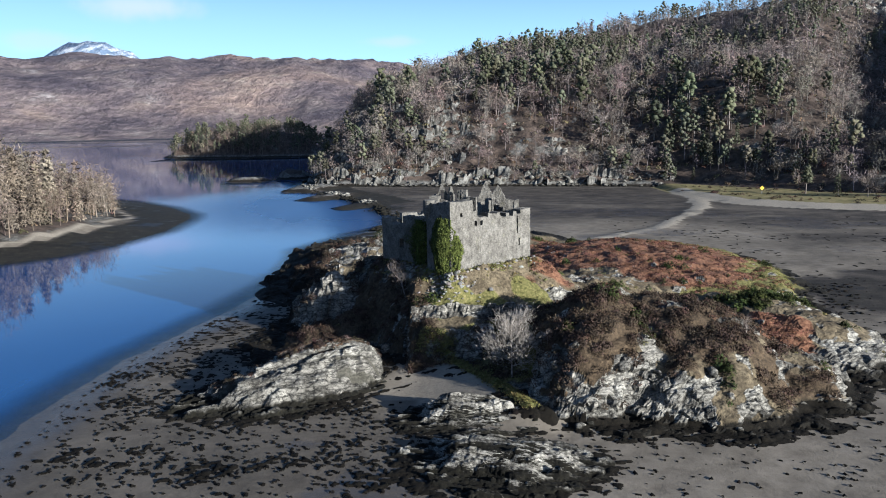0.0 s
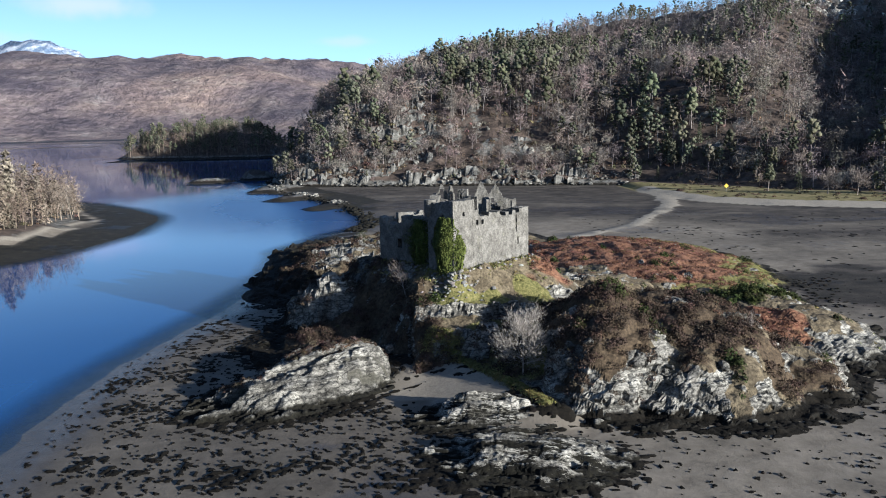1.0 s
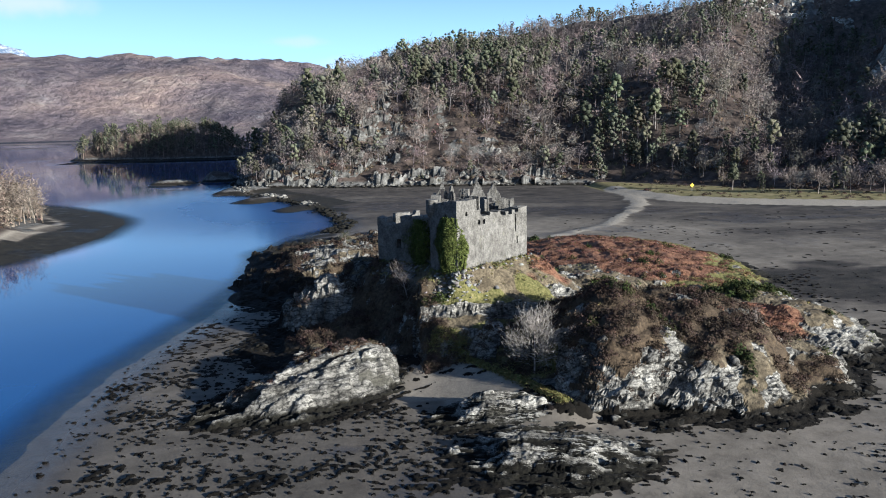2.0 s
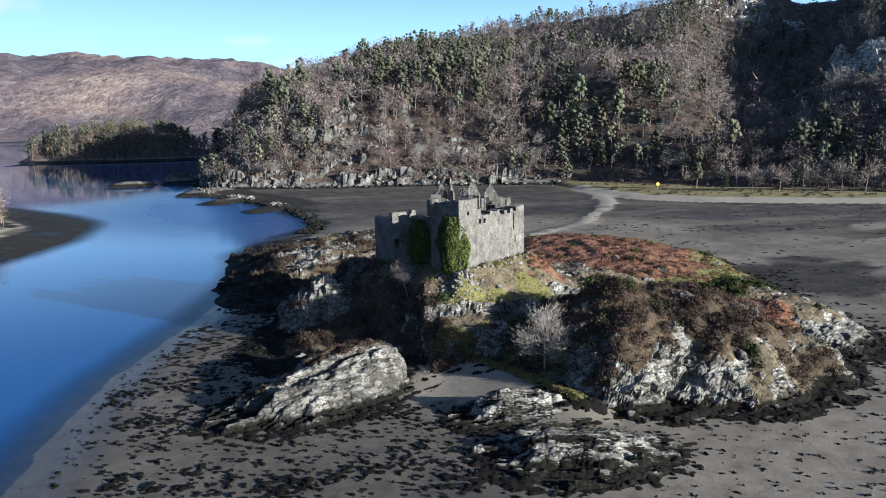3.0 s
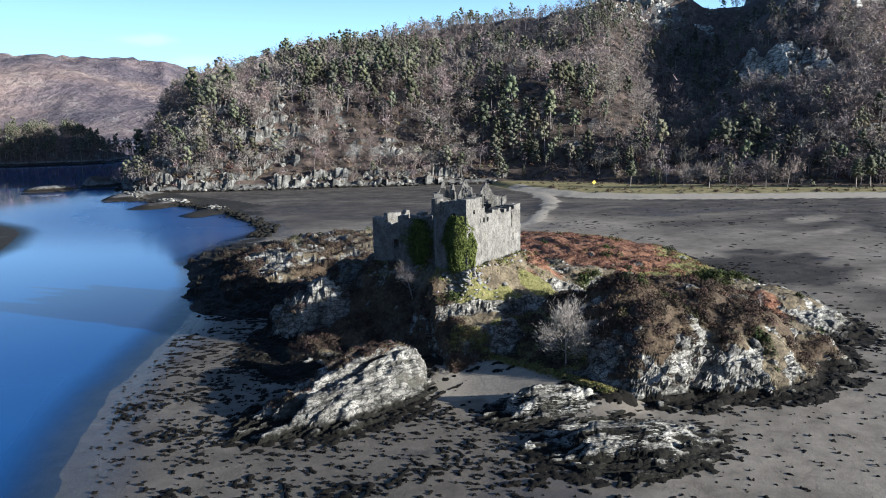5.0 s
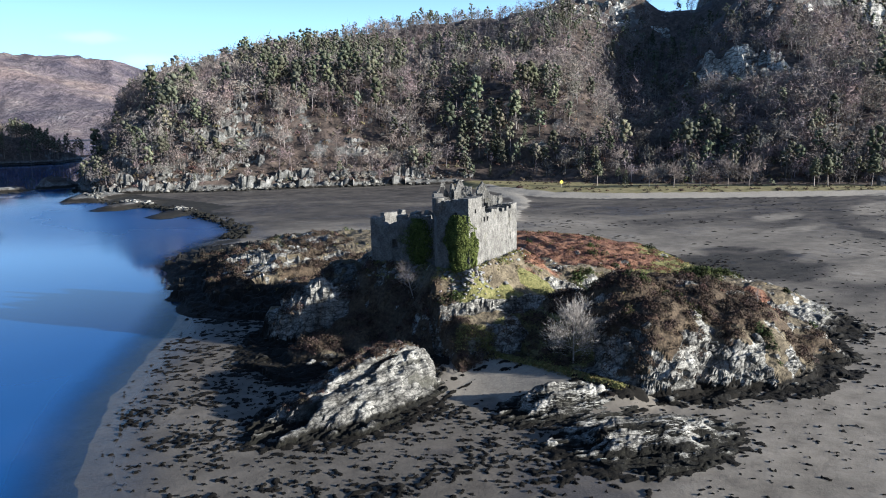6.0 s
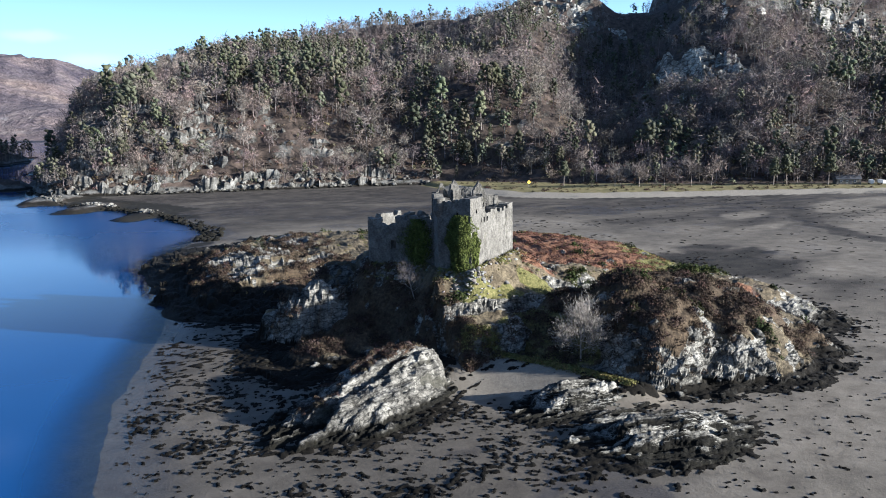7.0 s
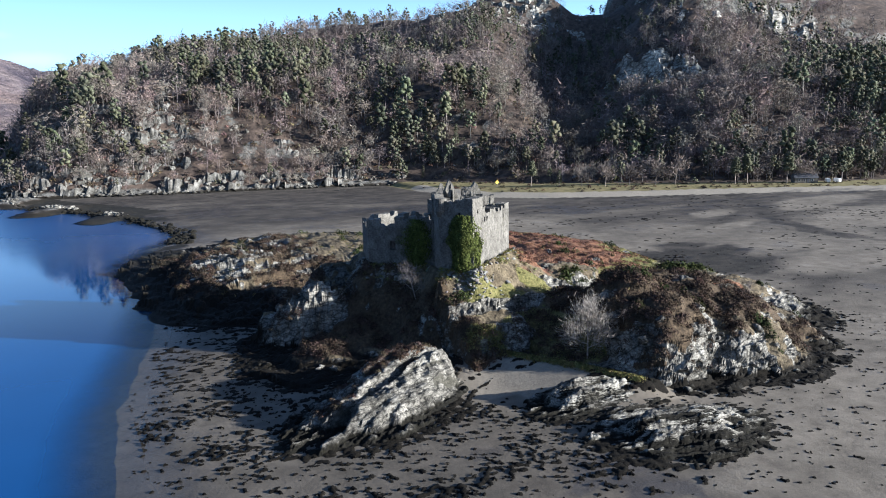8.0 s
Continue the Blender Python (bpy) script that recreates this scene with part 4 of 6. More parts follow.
wx_s, wy_s = spaced(-100, 10, 2.5, 1.3, -5000, 4000), spaced(40, 440, 3.5, 1.3, -1500, 5000)
water = new("water", grid_mesh("water", wx_s, wy_s, lambda X, Y: np.zeros_like(X), M_WATER, lambda X, Y, Z: {"depth": np.stack([-land_height(X, Y), 0 * X, 0 * X], -1).reshape(-1, 3)}))
tagged(water, "calm deep blue loch water reflecting sky", "water", kind="structure")

# ---- separate rock outcrops: ridges of tilted beds ----


def outcrop(name, label, cx, cy, length, width, turn, top, seed, tip=0.5, heath=0.0, step=0.22, mat=None, power=2.0, ribs=0.0):
    a = radians(turn)
    us, vs = np.arange(-length - 4, length + 4, step), np.arange(-width - 4, width + 4, step)
    U, V = np.meshgrid(us, vs)
    X, Y = cx + U * math.cos(a) - V * math.sin(a), cy + U * math.sin(a) + V * math.cos(a)
    wob = 0.18 * fbm(X / 5, Y / 5, seed, 4)
    # the beds dip to one side: steep face in front, gentle back
    q = (np.abs(U / length) ** 3.4 + np.abs(V / width) ** 2.4) ** 0.42 + wob
    h = (top + 1.2) * (1 - np.clip(q, 0, 2) ** power) * (1 + tip * 0.35 * U / length) - 1.0
    q2 = np.sqrt((U / (length + 2.6)) ** 2 + (V / (width + 2.6)) ** 2) + 0.6 * wob
    h = np.maximum(h, np.clip(5.0 * (1 - q2 ** 2) - 0.2, -2, 1.0))
    bed = (h + 0.55 * V + 0.10 * U) / 0.62 + 0.20 * vnoise(U / 9, V / 2, seed + 3)
    h = h + 0.8 * smooth(0.0, 1.2, h) * (np.floor(bed) + smooth(0.3, 0.95, bed - np.floor(bed)) - bed) * 0.62
    h = h - 2.1 * np.exp(-((V + 0.22 * width + 0.5 * vnoise(U / 4, seed, 0.0)) / 0.55) ** 2) * smooth(0.3, 1.5, h) * smooth(0.95 * length, 0.2 * length, U)
    rib = ridged(U / 11 + 0.3 * vnoise(X / 3, Y / 3, seed), V / (0.62 if ribs else 0.8), seed, 3)
    h = h + smooth(-0.5, 0.8, h) * (crags(X + seed * 7, Y, 0.10 if ribs else 0.30, turn + 6, (6.0, 1.9, 2.6, 0.9)) + (0.42 if ribs else 0.36) * rib + 0.05 * fbm(X / 1.2, Y / 1.2, seed, 3))
    nx, ny = len(us), len(vs)
    i = (np.arange(ny - 1)[:, None] * nx + np.arange(nx - 1)[None, :]).ravel()
    quads = np.stack([i, i + 1, i + nx + 1, i + nx], 1)
    # heather, weed, and the painted darkening of the grooves
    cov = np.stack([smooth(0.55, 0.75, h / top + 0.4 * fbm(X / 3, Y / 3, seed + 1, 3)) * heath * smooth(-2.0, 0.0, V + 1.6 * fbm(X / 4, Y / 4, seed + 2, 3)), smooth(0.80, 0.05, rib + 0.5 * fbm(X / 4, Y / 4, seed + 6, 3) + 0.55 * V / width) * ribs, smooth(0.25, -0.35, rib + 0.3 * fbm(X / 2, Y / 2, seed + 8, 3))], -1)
    me = mesh_from(name, np.stack([X.ravel(), Y.ravel(), h.ravel()], 1), quads, mat or M_ROCK, False, cover=cov.reshape(-1, 3))
    break_up(me, (0.55 if ribs else 0.9) * smooth(0.0, 0.8, h.ravel()), turn + 4, 20, 2.4 if ribs else 3.4, 0.5 if ribs else 0.9)
    co = np.empty(3 * len(me.vertices), np.float32)
    me.vertices.foreach_get("co", co)
    co = co.reshape(-1, 3)
    keep_ = co[quads][:, :, 2].max(1) > -0.6
    low = co[quads][:, :, 2].mean(1) < 1.25
    base = tagged(new(name), label, "rock")
    base.location = (cx, cy, 0)
    made = []
    for child, pick, tag_ in (("bedrock", keep_ & ~low, ""), ("weed_skirt", keep_ & low, "black weed-covered foot of the rock")):
        used, back_ = np.unique(quads[pick], return_inverse=True)
        ob = new(child, mesh_from(child, co[used] - (cx, cy, 0), back_.reshape(-1, 4), mat or M_ROCK, False, cover=cov.reshape(-1, 3)[used]))
        ob.parent = base
        tagged(ob, tag_)
        made.append(ob)
    bpy.data.meshes.remove(me)
    return made[0]


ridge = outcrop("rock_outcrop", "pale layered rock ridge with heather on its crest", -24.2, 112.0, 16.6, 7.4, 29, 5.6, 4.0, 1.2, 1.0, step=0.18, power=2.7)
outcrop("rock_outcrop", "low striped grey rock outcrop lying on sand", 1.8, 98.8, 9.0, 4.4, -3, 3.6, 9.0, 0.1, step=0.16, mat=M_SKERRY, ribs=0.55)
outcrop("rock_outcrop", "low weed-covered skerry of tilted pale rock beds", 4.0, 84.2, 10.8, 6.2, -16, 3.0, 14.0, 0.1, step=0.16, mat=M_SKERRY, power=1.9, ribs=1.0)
# ---- the castle ----


def unit(p, q):
    d = Vector((q[0] - p[0], q[1] - p[1]))
    return d.normalized(), d.length


def wall_bm(p, q, thick, base, top, holes=(), seed=0, du=0.36, dz=0.36):
    """A rubble wall from p to q, its outer face on that line and its thickness to the left; top(u) gives the height of its broken edge; holes are (u0, u1, z0, z1)."""
    d, length = unit(p, q)
    n = Vector((-d.y, d.x))
    rnd = random.Random(seed)
    nu = max(2, round(length / du))
    us = sorted({round(length * i / nu, 3) for i in range(nu + 1)} | {round(h[i], 3) for h in holes for i in (0, 1)})
    hi = max(top(length * i / 60) for i in range(61))
    nz = max(2, round((hi - base) / dz))
    zs = sorted({round(base + (hi - base) * i / nz, 3) for i in range(nz + 1)} | {round(h[i], 3) for h in holes for i in (2, 3)})

    def solid(i, j):
        if not (0 <= i < len(us) - 1 and 0 <= j < len(zs) - 1):
            return False
        u, z = (us[i] + us[i + 1]) / 2, (zs[j] + zs[j + 1]) / 2
        return zs[j] < top(u) - 0.04 and not any(a < u < b and c < z < e for a, b, c, e in holes)

    bm = bmesh.new()
    made = {}

    def vert(i, j, k):
        if (i, j, k) not in made:
            lid = max(top(us[i]), base + 0.3)
            u, z = us[i] + rnd.uniform(-0.07, 0.07) * (0 < i < len(us) - 1), zs[j] + rnd.uniform(-0.06, 0.06) * (j > 0)
            s = k * thick + rnd.uniform(-0.05, 0.05)
            made[i, j, k] = bm.verts.new((p[0] + d.x * u + n.x * s, p[1] + d.y * u + n.y * s, min(z, lid + rnd.uniform(-0.08, 0.08))))
        return made[i, j, k]

    for i in range(len(us) - 1):
        for j in range(len(zs) - 1):
            if not solid(i, j):
                continue
            bm.faces.new([vert(i, j, 0), vert(i + 1, j, 0), vert(i + 1, j + 1, 0), vert(i, j + 1, 0)])
            bm.faces.new([vert(i, j, 1), vert(i, j + 1, 1), vert(i + 1, j + 1, 1), vert(i + 1, j, 1)])
            for di, dj, a, b in ((-1, 0, (i, j), (i, j + 1)), (1, 0, (i + 1, j + 1), (i + 1, j)), (0, -1, (i + 1, j), (i, j)), (0, 1, (i, j + 1), (i + 1, j + 1))):
                if not solid(i + di, j + dj):
                    bm.faces.new([vert(*a, 0), vert(*b, 0), vert(*b, 1), vert(*a, 1)])
    bmesh.ops.recalc_face_normals(bm, faces=bm.faces)
    return bm


def ragged(levels, rough=0.5, seed=0.0):
    """A broken wall head from (u, height) steps."""
    us = [u for u, _ in levels]

    def top(u):
        k = max([0] + [i for i, a in enumerate(us) if a <= u])
        return levels[k][1] + rough * float(vnoise(u / 1.3, seed, 0.5))
    return top


def battlement(level, period=2.6, gap=0.9, depth=0.9, seed=0.0):
    def top(u):
        return level - (depth if (u + 0.6) % period < gap else 0) + 0.35 * float(vnoise(u / 1.7, seed, 0.2))
    return top


castle = tagged(new("castle"), "ruined grey stone castle with broken battlements and gables", "castle")
castle.location = (1, 142, 14)
bpy.context.view_layer.update()


def on_castle(name, bm, label="", mat=None):
    bmesh.ops.translate(bm, vec=-castle.location, verts=bm.verts)
    return part(name, bm, mat or M_WALL, castle, label)


on_castle("curtain_wall", wall_bm(CA, CE, 1.9, 10.0, ragged([(0, 26.7), (5.2, 24.8), (6.3, 23.5), (8.6, 24.1), (11.6, 23.2), (13.0, 23.9), (13.9, 23.2), (14.7, 24.0), (15.7, 23.4), (16.6, 24.1), (18.6, 24.1)], 0.22, 3),
          [(2.3, 2.75, 24.0, 24.75), (16.2, 16.55, 17.6, 19.0), (15.7, 16.0, 19.9, 23.0)] + [(u, u + 0.55, 22.25, 23.05) for u in (4.2, 5.5, 6.8)], 1), "sunlit rubble wall with a slit window")
on_castle("tower_wall", wall_bm(CB, CA, 1.9, 10.0, ragged([(0, 26.3), (1.6, 26.0), (2.6, 26.5)], 0.2, 7), [(3.4, 3.8, 23.6, 24.4)], 2))
on_castle("tower_wall", wall_bm(CK, CB, 1.6, 10.0, ragged([(0, 27.2), (2.4, 26.4)], 0.2, 17), (), 12))
on_castle("curtain_wall", wall_bm(CW, CK, 1.9, 9.0, lambda u: 22.6 + 0.2 * float(vnoise(u / 0.9, 5.0, 0.2)) if u < 2.2 else 21.3 + 0.25 * float(vnoise(u / 0.8, 6.0, 0.2)) if u < 4.8 else 23.0 - (0.7 if (u - 4.8) % 2.3 > 1.7 else 0) + 0.15 * float(vnoise(u, 5.0, 0.2)),
          [(4.0, 5.0, 17.0, 18.7)], 3), "shaded rubble wall with one square window")
on_castle("curtain_wall", wall_bm(CNW, CW, 1.9, 9.0, ragged([(0, 20.5), (6, 21.4), (9.5, 20.6), (11.5, 22.3)], 0.4, 9), (), 4))
on_castle("curtain_wall", wall_bm(CN, CNW, 1.9, 9.0, battlement(21.4, 3.0, 1.0, 0.9, 8), (), 5))
on_castle("curtain_wall", wall_bm(CE, CN, 1.9, 9.0, battlement(24.0, 2.5, 0.9, 0.9, 2), (), 6))
# the wing's inner wall, which catches the sun over the broken front, with turf on its ledge
on_castle("wing_wall", wall_bm((-9.6, 148.0), (-4.8, 150.2), 1.2, 13.5, ragged([(0, 22.9), (3.3, 22.1), (4.3, 22.9)], 0.3, 19), (), 24), "sunlit inner wall with turf along its ledge")
au, _ = unit(CA, CE)
ai = Vector((-au.y, au.x))


def inside(along, deep):
    return (CA[0] + au.x * along + ai.x * deep, CA[1] + au.y * along + ai.y * deep)


on_castle("tower_wall", wall_bm(inside(5.2, 0.1), inside(5.2, 6.4), 1.2, 13.5, ragged([(0, 26.6), (3.0, 25.2)], 0.3, 11), (), 7))
on_castle("tower_wall", wall_bm(inside(5.2, 6.4), CK, 1.2, 13.5, ragged([(0, 26.4)], 0.3, 12), (), 8))


def gable_bm(p, q, thick, base, eaves, peak, seed, holes=(), at=0.5, left=None):
    _, length = unit(p, q)
    left = eaves if left is None else left

    def top(u):
        k = u / length
        h = left + (peak - left) * k / at if k < at else eaves + (peak - eaves) * (1 - k) / (1 - at)
        return h + 0.2 * float(vnoise(u, seed, 0.1))
    return wall_bm(p, q, thick, base, top, holes, seed, 0.3, 0.3)


on_castle("gable", gable_bm((7.3, 143.6), (9.9, 143.3), 0.8, 13.5, 25.6, 28.3, 21, [(0.3, 0.9, 20.0, 25.6), (0.9, 1.5, 20.0, 24.9), (1.5, 2.1, 20.0, 24.1), (2.1, 2.5, 20.0, 23.4)], 0.42, 26.4), "pointed gable end of a roofless hall")
on_castle("gable", gable_bm((5.0, 150.4), (8.2, 150.0), 0.8, 13.5, 25.2, 28.5, 22, (), 0.42), "pointed gable end of a roofless hall")
# shoulder of the hall beside its gable, the wall between the gables, and the range along the far side
on_castle("hall_wall", wall_bm((9.9, 143.3), (12.2, 143.0), 0.8, 13.5, ragged([(0, 25.5)], 0.25, 16), (), 25))
on_castle("hall_wall", wall_bm((12.2, 143.0), (12.0, 149.5), 0.8, 13.5, ragged([(0, 25.2), (2.0, 24.2), (4.2, 24.6)], 0.4, 18), (), 26))
on_castle("hall_wall", wall_bm((7.5, 143.8), (5.4, 150.2), 0.8, 13.5, ragged([(0, 25.4), (2.0, 24.2), (4.2, 24.8)], 0.4, 15), [(2.4, 3.3, 19.5, 21.5)], 23))
# the stair's cap-house: two small gables, the first pierced by an arch, and low walls between
on_castle("cap_house_gable", gable_bm((-2.9, 137.5), (-0.9, 137.2), 0.35, 24.2, 27.2, 29.1, 31, [(0.62, 1.38, 26.3, 28.1)]), "small open gable of the tower's cap-house")
on_castle("cap_house_gable", gable_bm((-0.9, 136.3), (0.4, 136.9), 0.35, 24.2, 27.0, 28.9, 32, [(0.5, 0.9, 26.2, 27.2)]), "small open gable of the tower's cap-house")
on_castle("cap_house_wall", wall_bm((-3.3, 138.6), (-2.9, 137.4), 0.4, 24.2, lambda u: 27.3, (), 33, 0.3, 0.3))
on_castle("cap_house_wall", wall_bm((-0.9, 137.2), (-0.9, 136.3), 0.35, 24.2, lambda u: 27.0, (), 34, 0.3, 0.3))
on_castle("chimney", wall_bm((0.7, 134.9), (2.3, 134.1), 0.75, 23.8, lambda u: 28.2, [(0.45, 0.8, 26.6, 27.3)], 51, 0.3, 0.3), "square stone chimney stack")
on_castle("parapet", wall_bm((2.4, 133.8), (3.9, 132.9), 0.5, 23.8, ragged([(0, 27.1)], 0.2, 41), (), 52, 0.3, 0.3))
# roof of the tower, sunk behind its parapet
def flat_bm(points, z, thick):
    bm_ = bmesh.new()
    f = bm_.faces.new([bm_.verts.new((*p, z)) for p in points])
    e = bmesh.ops.extrude_face_region(bm_, geom=[f])
    bmesh.ops.translate(bm_, vec=(0, 0, thick), verts=[g for g in e["geom"] if isinstance(g, bmesh.types.BMVert)])
    bmesh.ops.recalc_face_normals(bm_, faces=bm_.faces)
    return bm_


on_castle("tower_floor", flat_bm([inside(1.4, 1.6), inside(4.4, 1.6), inside(4.4, 5.6), (-2.6, 136.6), (-3.2, 133.9)], 24.9, 0.35), "rubble-strewn stone floor of the tower head")
# rounded corner turret on corbels
bm = bmesh.new()
bmesh.ops.create_cone(bm, cap_ends=True, segments=18, radius1=0.55, radius2=1.05, depth=1.0, matrix=Matrix.Translation((CB[0] + 0.45, CB[1] + 0.3, 24.0)))
bmesh.ops.create_cone(bm, cap_ends=True, segments=18, radius1=1.05, radius2=1.02, depth=2.2, matrix=Matrix.Translation((CB[0] + 0.45, CB[1] + 0.3, 25.6)))
on_castle("turret", bm, "round corner turret on corbels")
# ---- trees, far: many joined into one mesh a kind ----


def cone(p, q, r0, r1, sides):
    """Verts and triangles of a tapered limb."""
    p, q = np.array(p, float), np.array(q, float)
    d = q - p
    d /= np.linalg.norm(d)
    a = np.cross(d, (0.3, 0.5, 0.8))
    a /= np.linalg.norm(a)
    b = np.cross(d, a)
    ang = np.arange(sides) * 2 * np.pi / sides
    ring = np.cos(ang)[:, None] * a + np.sin(ang)[:, None] * b
    v = np.concatenate([p + r0 * ring, q + r1 * ring])
    f = []
    for i in range(sides):
        j = (i + 1) % sides
        f += [(i, j, sides + j), (i, sides + j, sides + i)]
    return v, np.array(f)


def join(bits):
    vs, fs, n = [], [], 0
    for v, f in bits:
        vs.append(v)
        fs.append(f + n)
        n += len(v)
    return np.concatenate(vs), np.concatenate(fs)


def flakes(rng, centres, count, spread, length, width, lift=0.0, out=None, shell=0.0):
    """Loose small triangles round the centres: leaves or twigs. With shell, they lie across the way outwards, like the surface of a crown."""
    pick = rng.integers(0, len(centres), count)
    off = rng.normal(0, 1, (count, 3))
    c = centres[pick] + off * spread
    d = rng.normal(0, 1, (count, 3))
    if out is not None:
        d = 0.7 * d + 1.1 * (c - out) / (np.linalg.norm(c - out, axis=1, keepdims=True) + 1e-6)
    d[:, 2] += lift
    n = rng.normal(0, 1, (count, 3))
    if shell:
        o = off / np.linalg.norm(off, axis=1, keepdims=True)
        if out is not None:
            o = o + 1.2 * (c - out) / (np.linalg.norm(c - out, axis=1, keepdims=True) + 1e-6)
        o[:, 2] += 0.35
        n = shell * o + (1 - shell) * n
        d = rng.normal(0, 1, (count, 3))
        d[:, 2] += lift
        n /= np.linalg.norm(n, axis=1, keepdims=True)
        d -= n * (d * n).sum(1, keepdims=True)
    d /= np.linalg.norm(d, axis=1, keepdims=True)
    s = np.cross(d, n)
    s /= np.linalg.norm(s, axis=1, keepdims=True)
    L = length * rng.uniform(0.6, 1.4, (count, 1))
    v = np.stack([c - s * width / 2, c + s * width / 2, c + d * L], 1).reshape(-1, 3)
    return v, np.arange(3 * count).reshape(-1, 3)


ICO = bmesh.new()
bmesh.ops.create_icosphere(ICO, subdivisions=1, radius=1.0)
ICO.verts.index_update()
PAD_V, PAD_F = np.array([w.co for w in ICO.verts]), np.array([[w.index for w in q.verts] for q in ICO.faces])
ICO.free()
OCT_V = np.array([(1, 0, 0), (0, 1, 0), (-1, 0, 0), (0, -1, 0), (0, 0, 1), (0, 0, -1)], float)
OCT_F = np.array([(0, 1, 4), (1, 2, 4), (2, 3, 4), (3, 0, 4), (1, 0, 5), (2, 1, 5), (3, 2, 5), (0, 3, 5)])


def pad(rng, at, wide, high, plain=False):
    """One uneven clump of needles or twigs."""
    v, f = (OCT_V, OCT_F) if plain else (PAD_V, PAD_F)
    return np.asarray(at) + v * rng.uniform(0.55, 1.35, (len(v), 1)) * (wide, wide, high), f


def bare_tree(seed, height=12.0, twigs=145, fine=1.0, shell=0.0, limbs=6):
    """Trunk and limbs, and the haze of twigs, of a leafless birch or oak."""
    rng = np.random.default_rng(seed)
    h = height
    lean = rng.normal(0, 0.05, 2) * h
    top = np.array([lean[0], lean[1], h * 0.72])
    wood = [cone((0, 0, -0.6), top * 0.55, 0.20 * h / 12, 0.13 * h / 12, 4), cone(top * 0.55, top, 0.13 * h / 12, 0.04, 3)]
    tips = [top, top + (0, 0, h * 0.12)]
    for i in range(limbs):
        k = rng.uniform(0.35, 0.95)
        a = i * 2.4 + rng.uniform(-0.4, 0.4)
        r = h * rng.uniform(0.20, 0.36) * (1.15 - 0.4 * k)
        e = top * k + np.array([math.cos(a) * r, math.sin(a) * r, h * rng.uniform(0.10, 0.22)])
        wood.append(cone(top * k, e, 0.07 * h / 12, 0.025, 3))
        tips += [e, (top * k + e) / 2]
    tips = np.array(tips)
    return join(wood), flakes(rng, tips, twigs, h * 0.082, h * 0.16 * fine, h * 0.021 * fine, 0.5, np.array([0, 0, h * 0.40]), shell)


def pine_tree(seed, height=14.0, clumps=11, leaves=10):
    """A Scots pine: long bare trunk, tiers of flat needle clumps."""
    rng = np.random.default_rng(seed)
    h = height
    top = np.array([*(rng.normal(0, 0.04, 2) * h), h])
    wood = [cone((0, 0, -0.6), top * 0.5, 0.24 * h / 14, 0.17 * h / 14, 4), cone(top * 0.5, top, 0.17 * h / 14, 0.03, 3)]
    cs = []
    for i in range(clumps):
        k = 0.42 + 0.56 * ((i + rng.uniform(0, 1)) / clumps)
        a = i * 2.4 + rng.uniform(-0.5, 0.5)
        r = h * 0.20 * (1.12 - k) ** 0.6 * rng.uniform(0.4, 1.25)
        e = top * k + np.array([math.cos(a) * r, math.sin(a) * r, h * 0.02])
        if i % 4 == 0:
            wood.append(cone(top * (k - 0.03), e, 0.06, 0.02, 3))
        cs.append(e)
    pads = [pad(rng, c, h * rng.uniform(0.055, 0.105), h * rng.uniform(0.045, 0.085), clumps < 9) for c in cs]
    loose = flakes(rng, np.array(cs), clumps * leaves, np.array([h * 0.070, h * 0.070, h * 0.048]), h * 0.055, h * 0.026, 0.25, np.array([0, 0, h * 0.55]), 0.6)
    return join(wood), join(pads + [loose])


def spruce_tree(seed, height=15.0, tiers=9):
    rng = np.random.default_rng(seed)
    h = height
    cs = []
    for i in range(tiers):
        k = 0.14 + 0.84 * i / tiers
        for j in range(9):
            a = j * 0.7 + i + rng.uniform(-0.2, 0.2)
            r = h * 0.20 * (1.05 - k) * rng.uniform(0.3, 1.1)
            cs.append((math.cos(a) * r, math.sin(a) * r, k * h - 0.25 * r))
    v, f = flakes(rng, np.array(cs), tiers * 30, np.array([h * 0.02, h * 0.02, h * 0.012]), h * 0.075, h * 0.05, -0.15, np.array([0, 0, h * 0.4]), 0.6)
    return join([cone((0, 0, -0.6), (0, 0, h), 0.2, 0.02, 4)]), (v, f)


def scatter(protos, spots, rng, tints):
    """Joins turned and scaled copies of the prototypes at spots (x, y, z, scale). tints: a colour factor for each spot."""
    vs, fs, ts, n = [], [], [], 0
    pick = rng.integers(0, len(protos), len(spots))
    turn = rng.uniform(0, 2 * np.pi, len(spots))
    for p, (v, f) in enumerate(protos):
        w = np.where(pick == p)[0]
        if not len(w):
            continue
        c, s = np.cos(turn[w])[:, None], np.sin(turn[w])[:, None]
        k = spots[w, 3][:, None]
        x = (v[None, :, 0] * c - v[None, :, 1] * s) * k + spots[w, 0][:, None]
        y = (v[None, :, 0] * s + v[None, :, 1] * c) * k + spots[w, 1][:, None]
        z = v[None, :, 2] * k + spots[w, 2][:, None]
        vs.append(np.stack([x, y, z], -1).reshape(-1, 3))
        fs.append((f[None] + n + (np.arange(len(w)) * len(v))[:, None, None]).reshape(-1, f.shape[1]))
        ts.append(np.repeat(tints[w], len(v), 0))
        n += len(w) * len(v)
    return np.concatenate(vs), np.concatenate(fs), np.concatenate(ts)


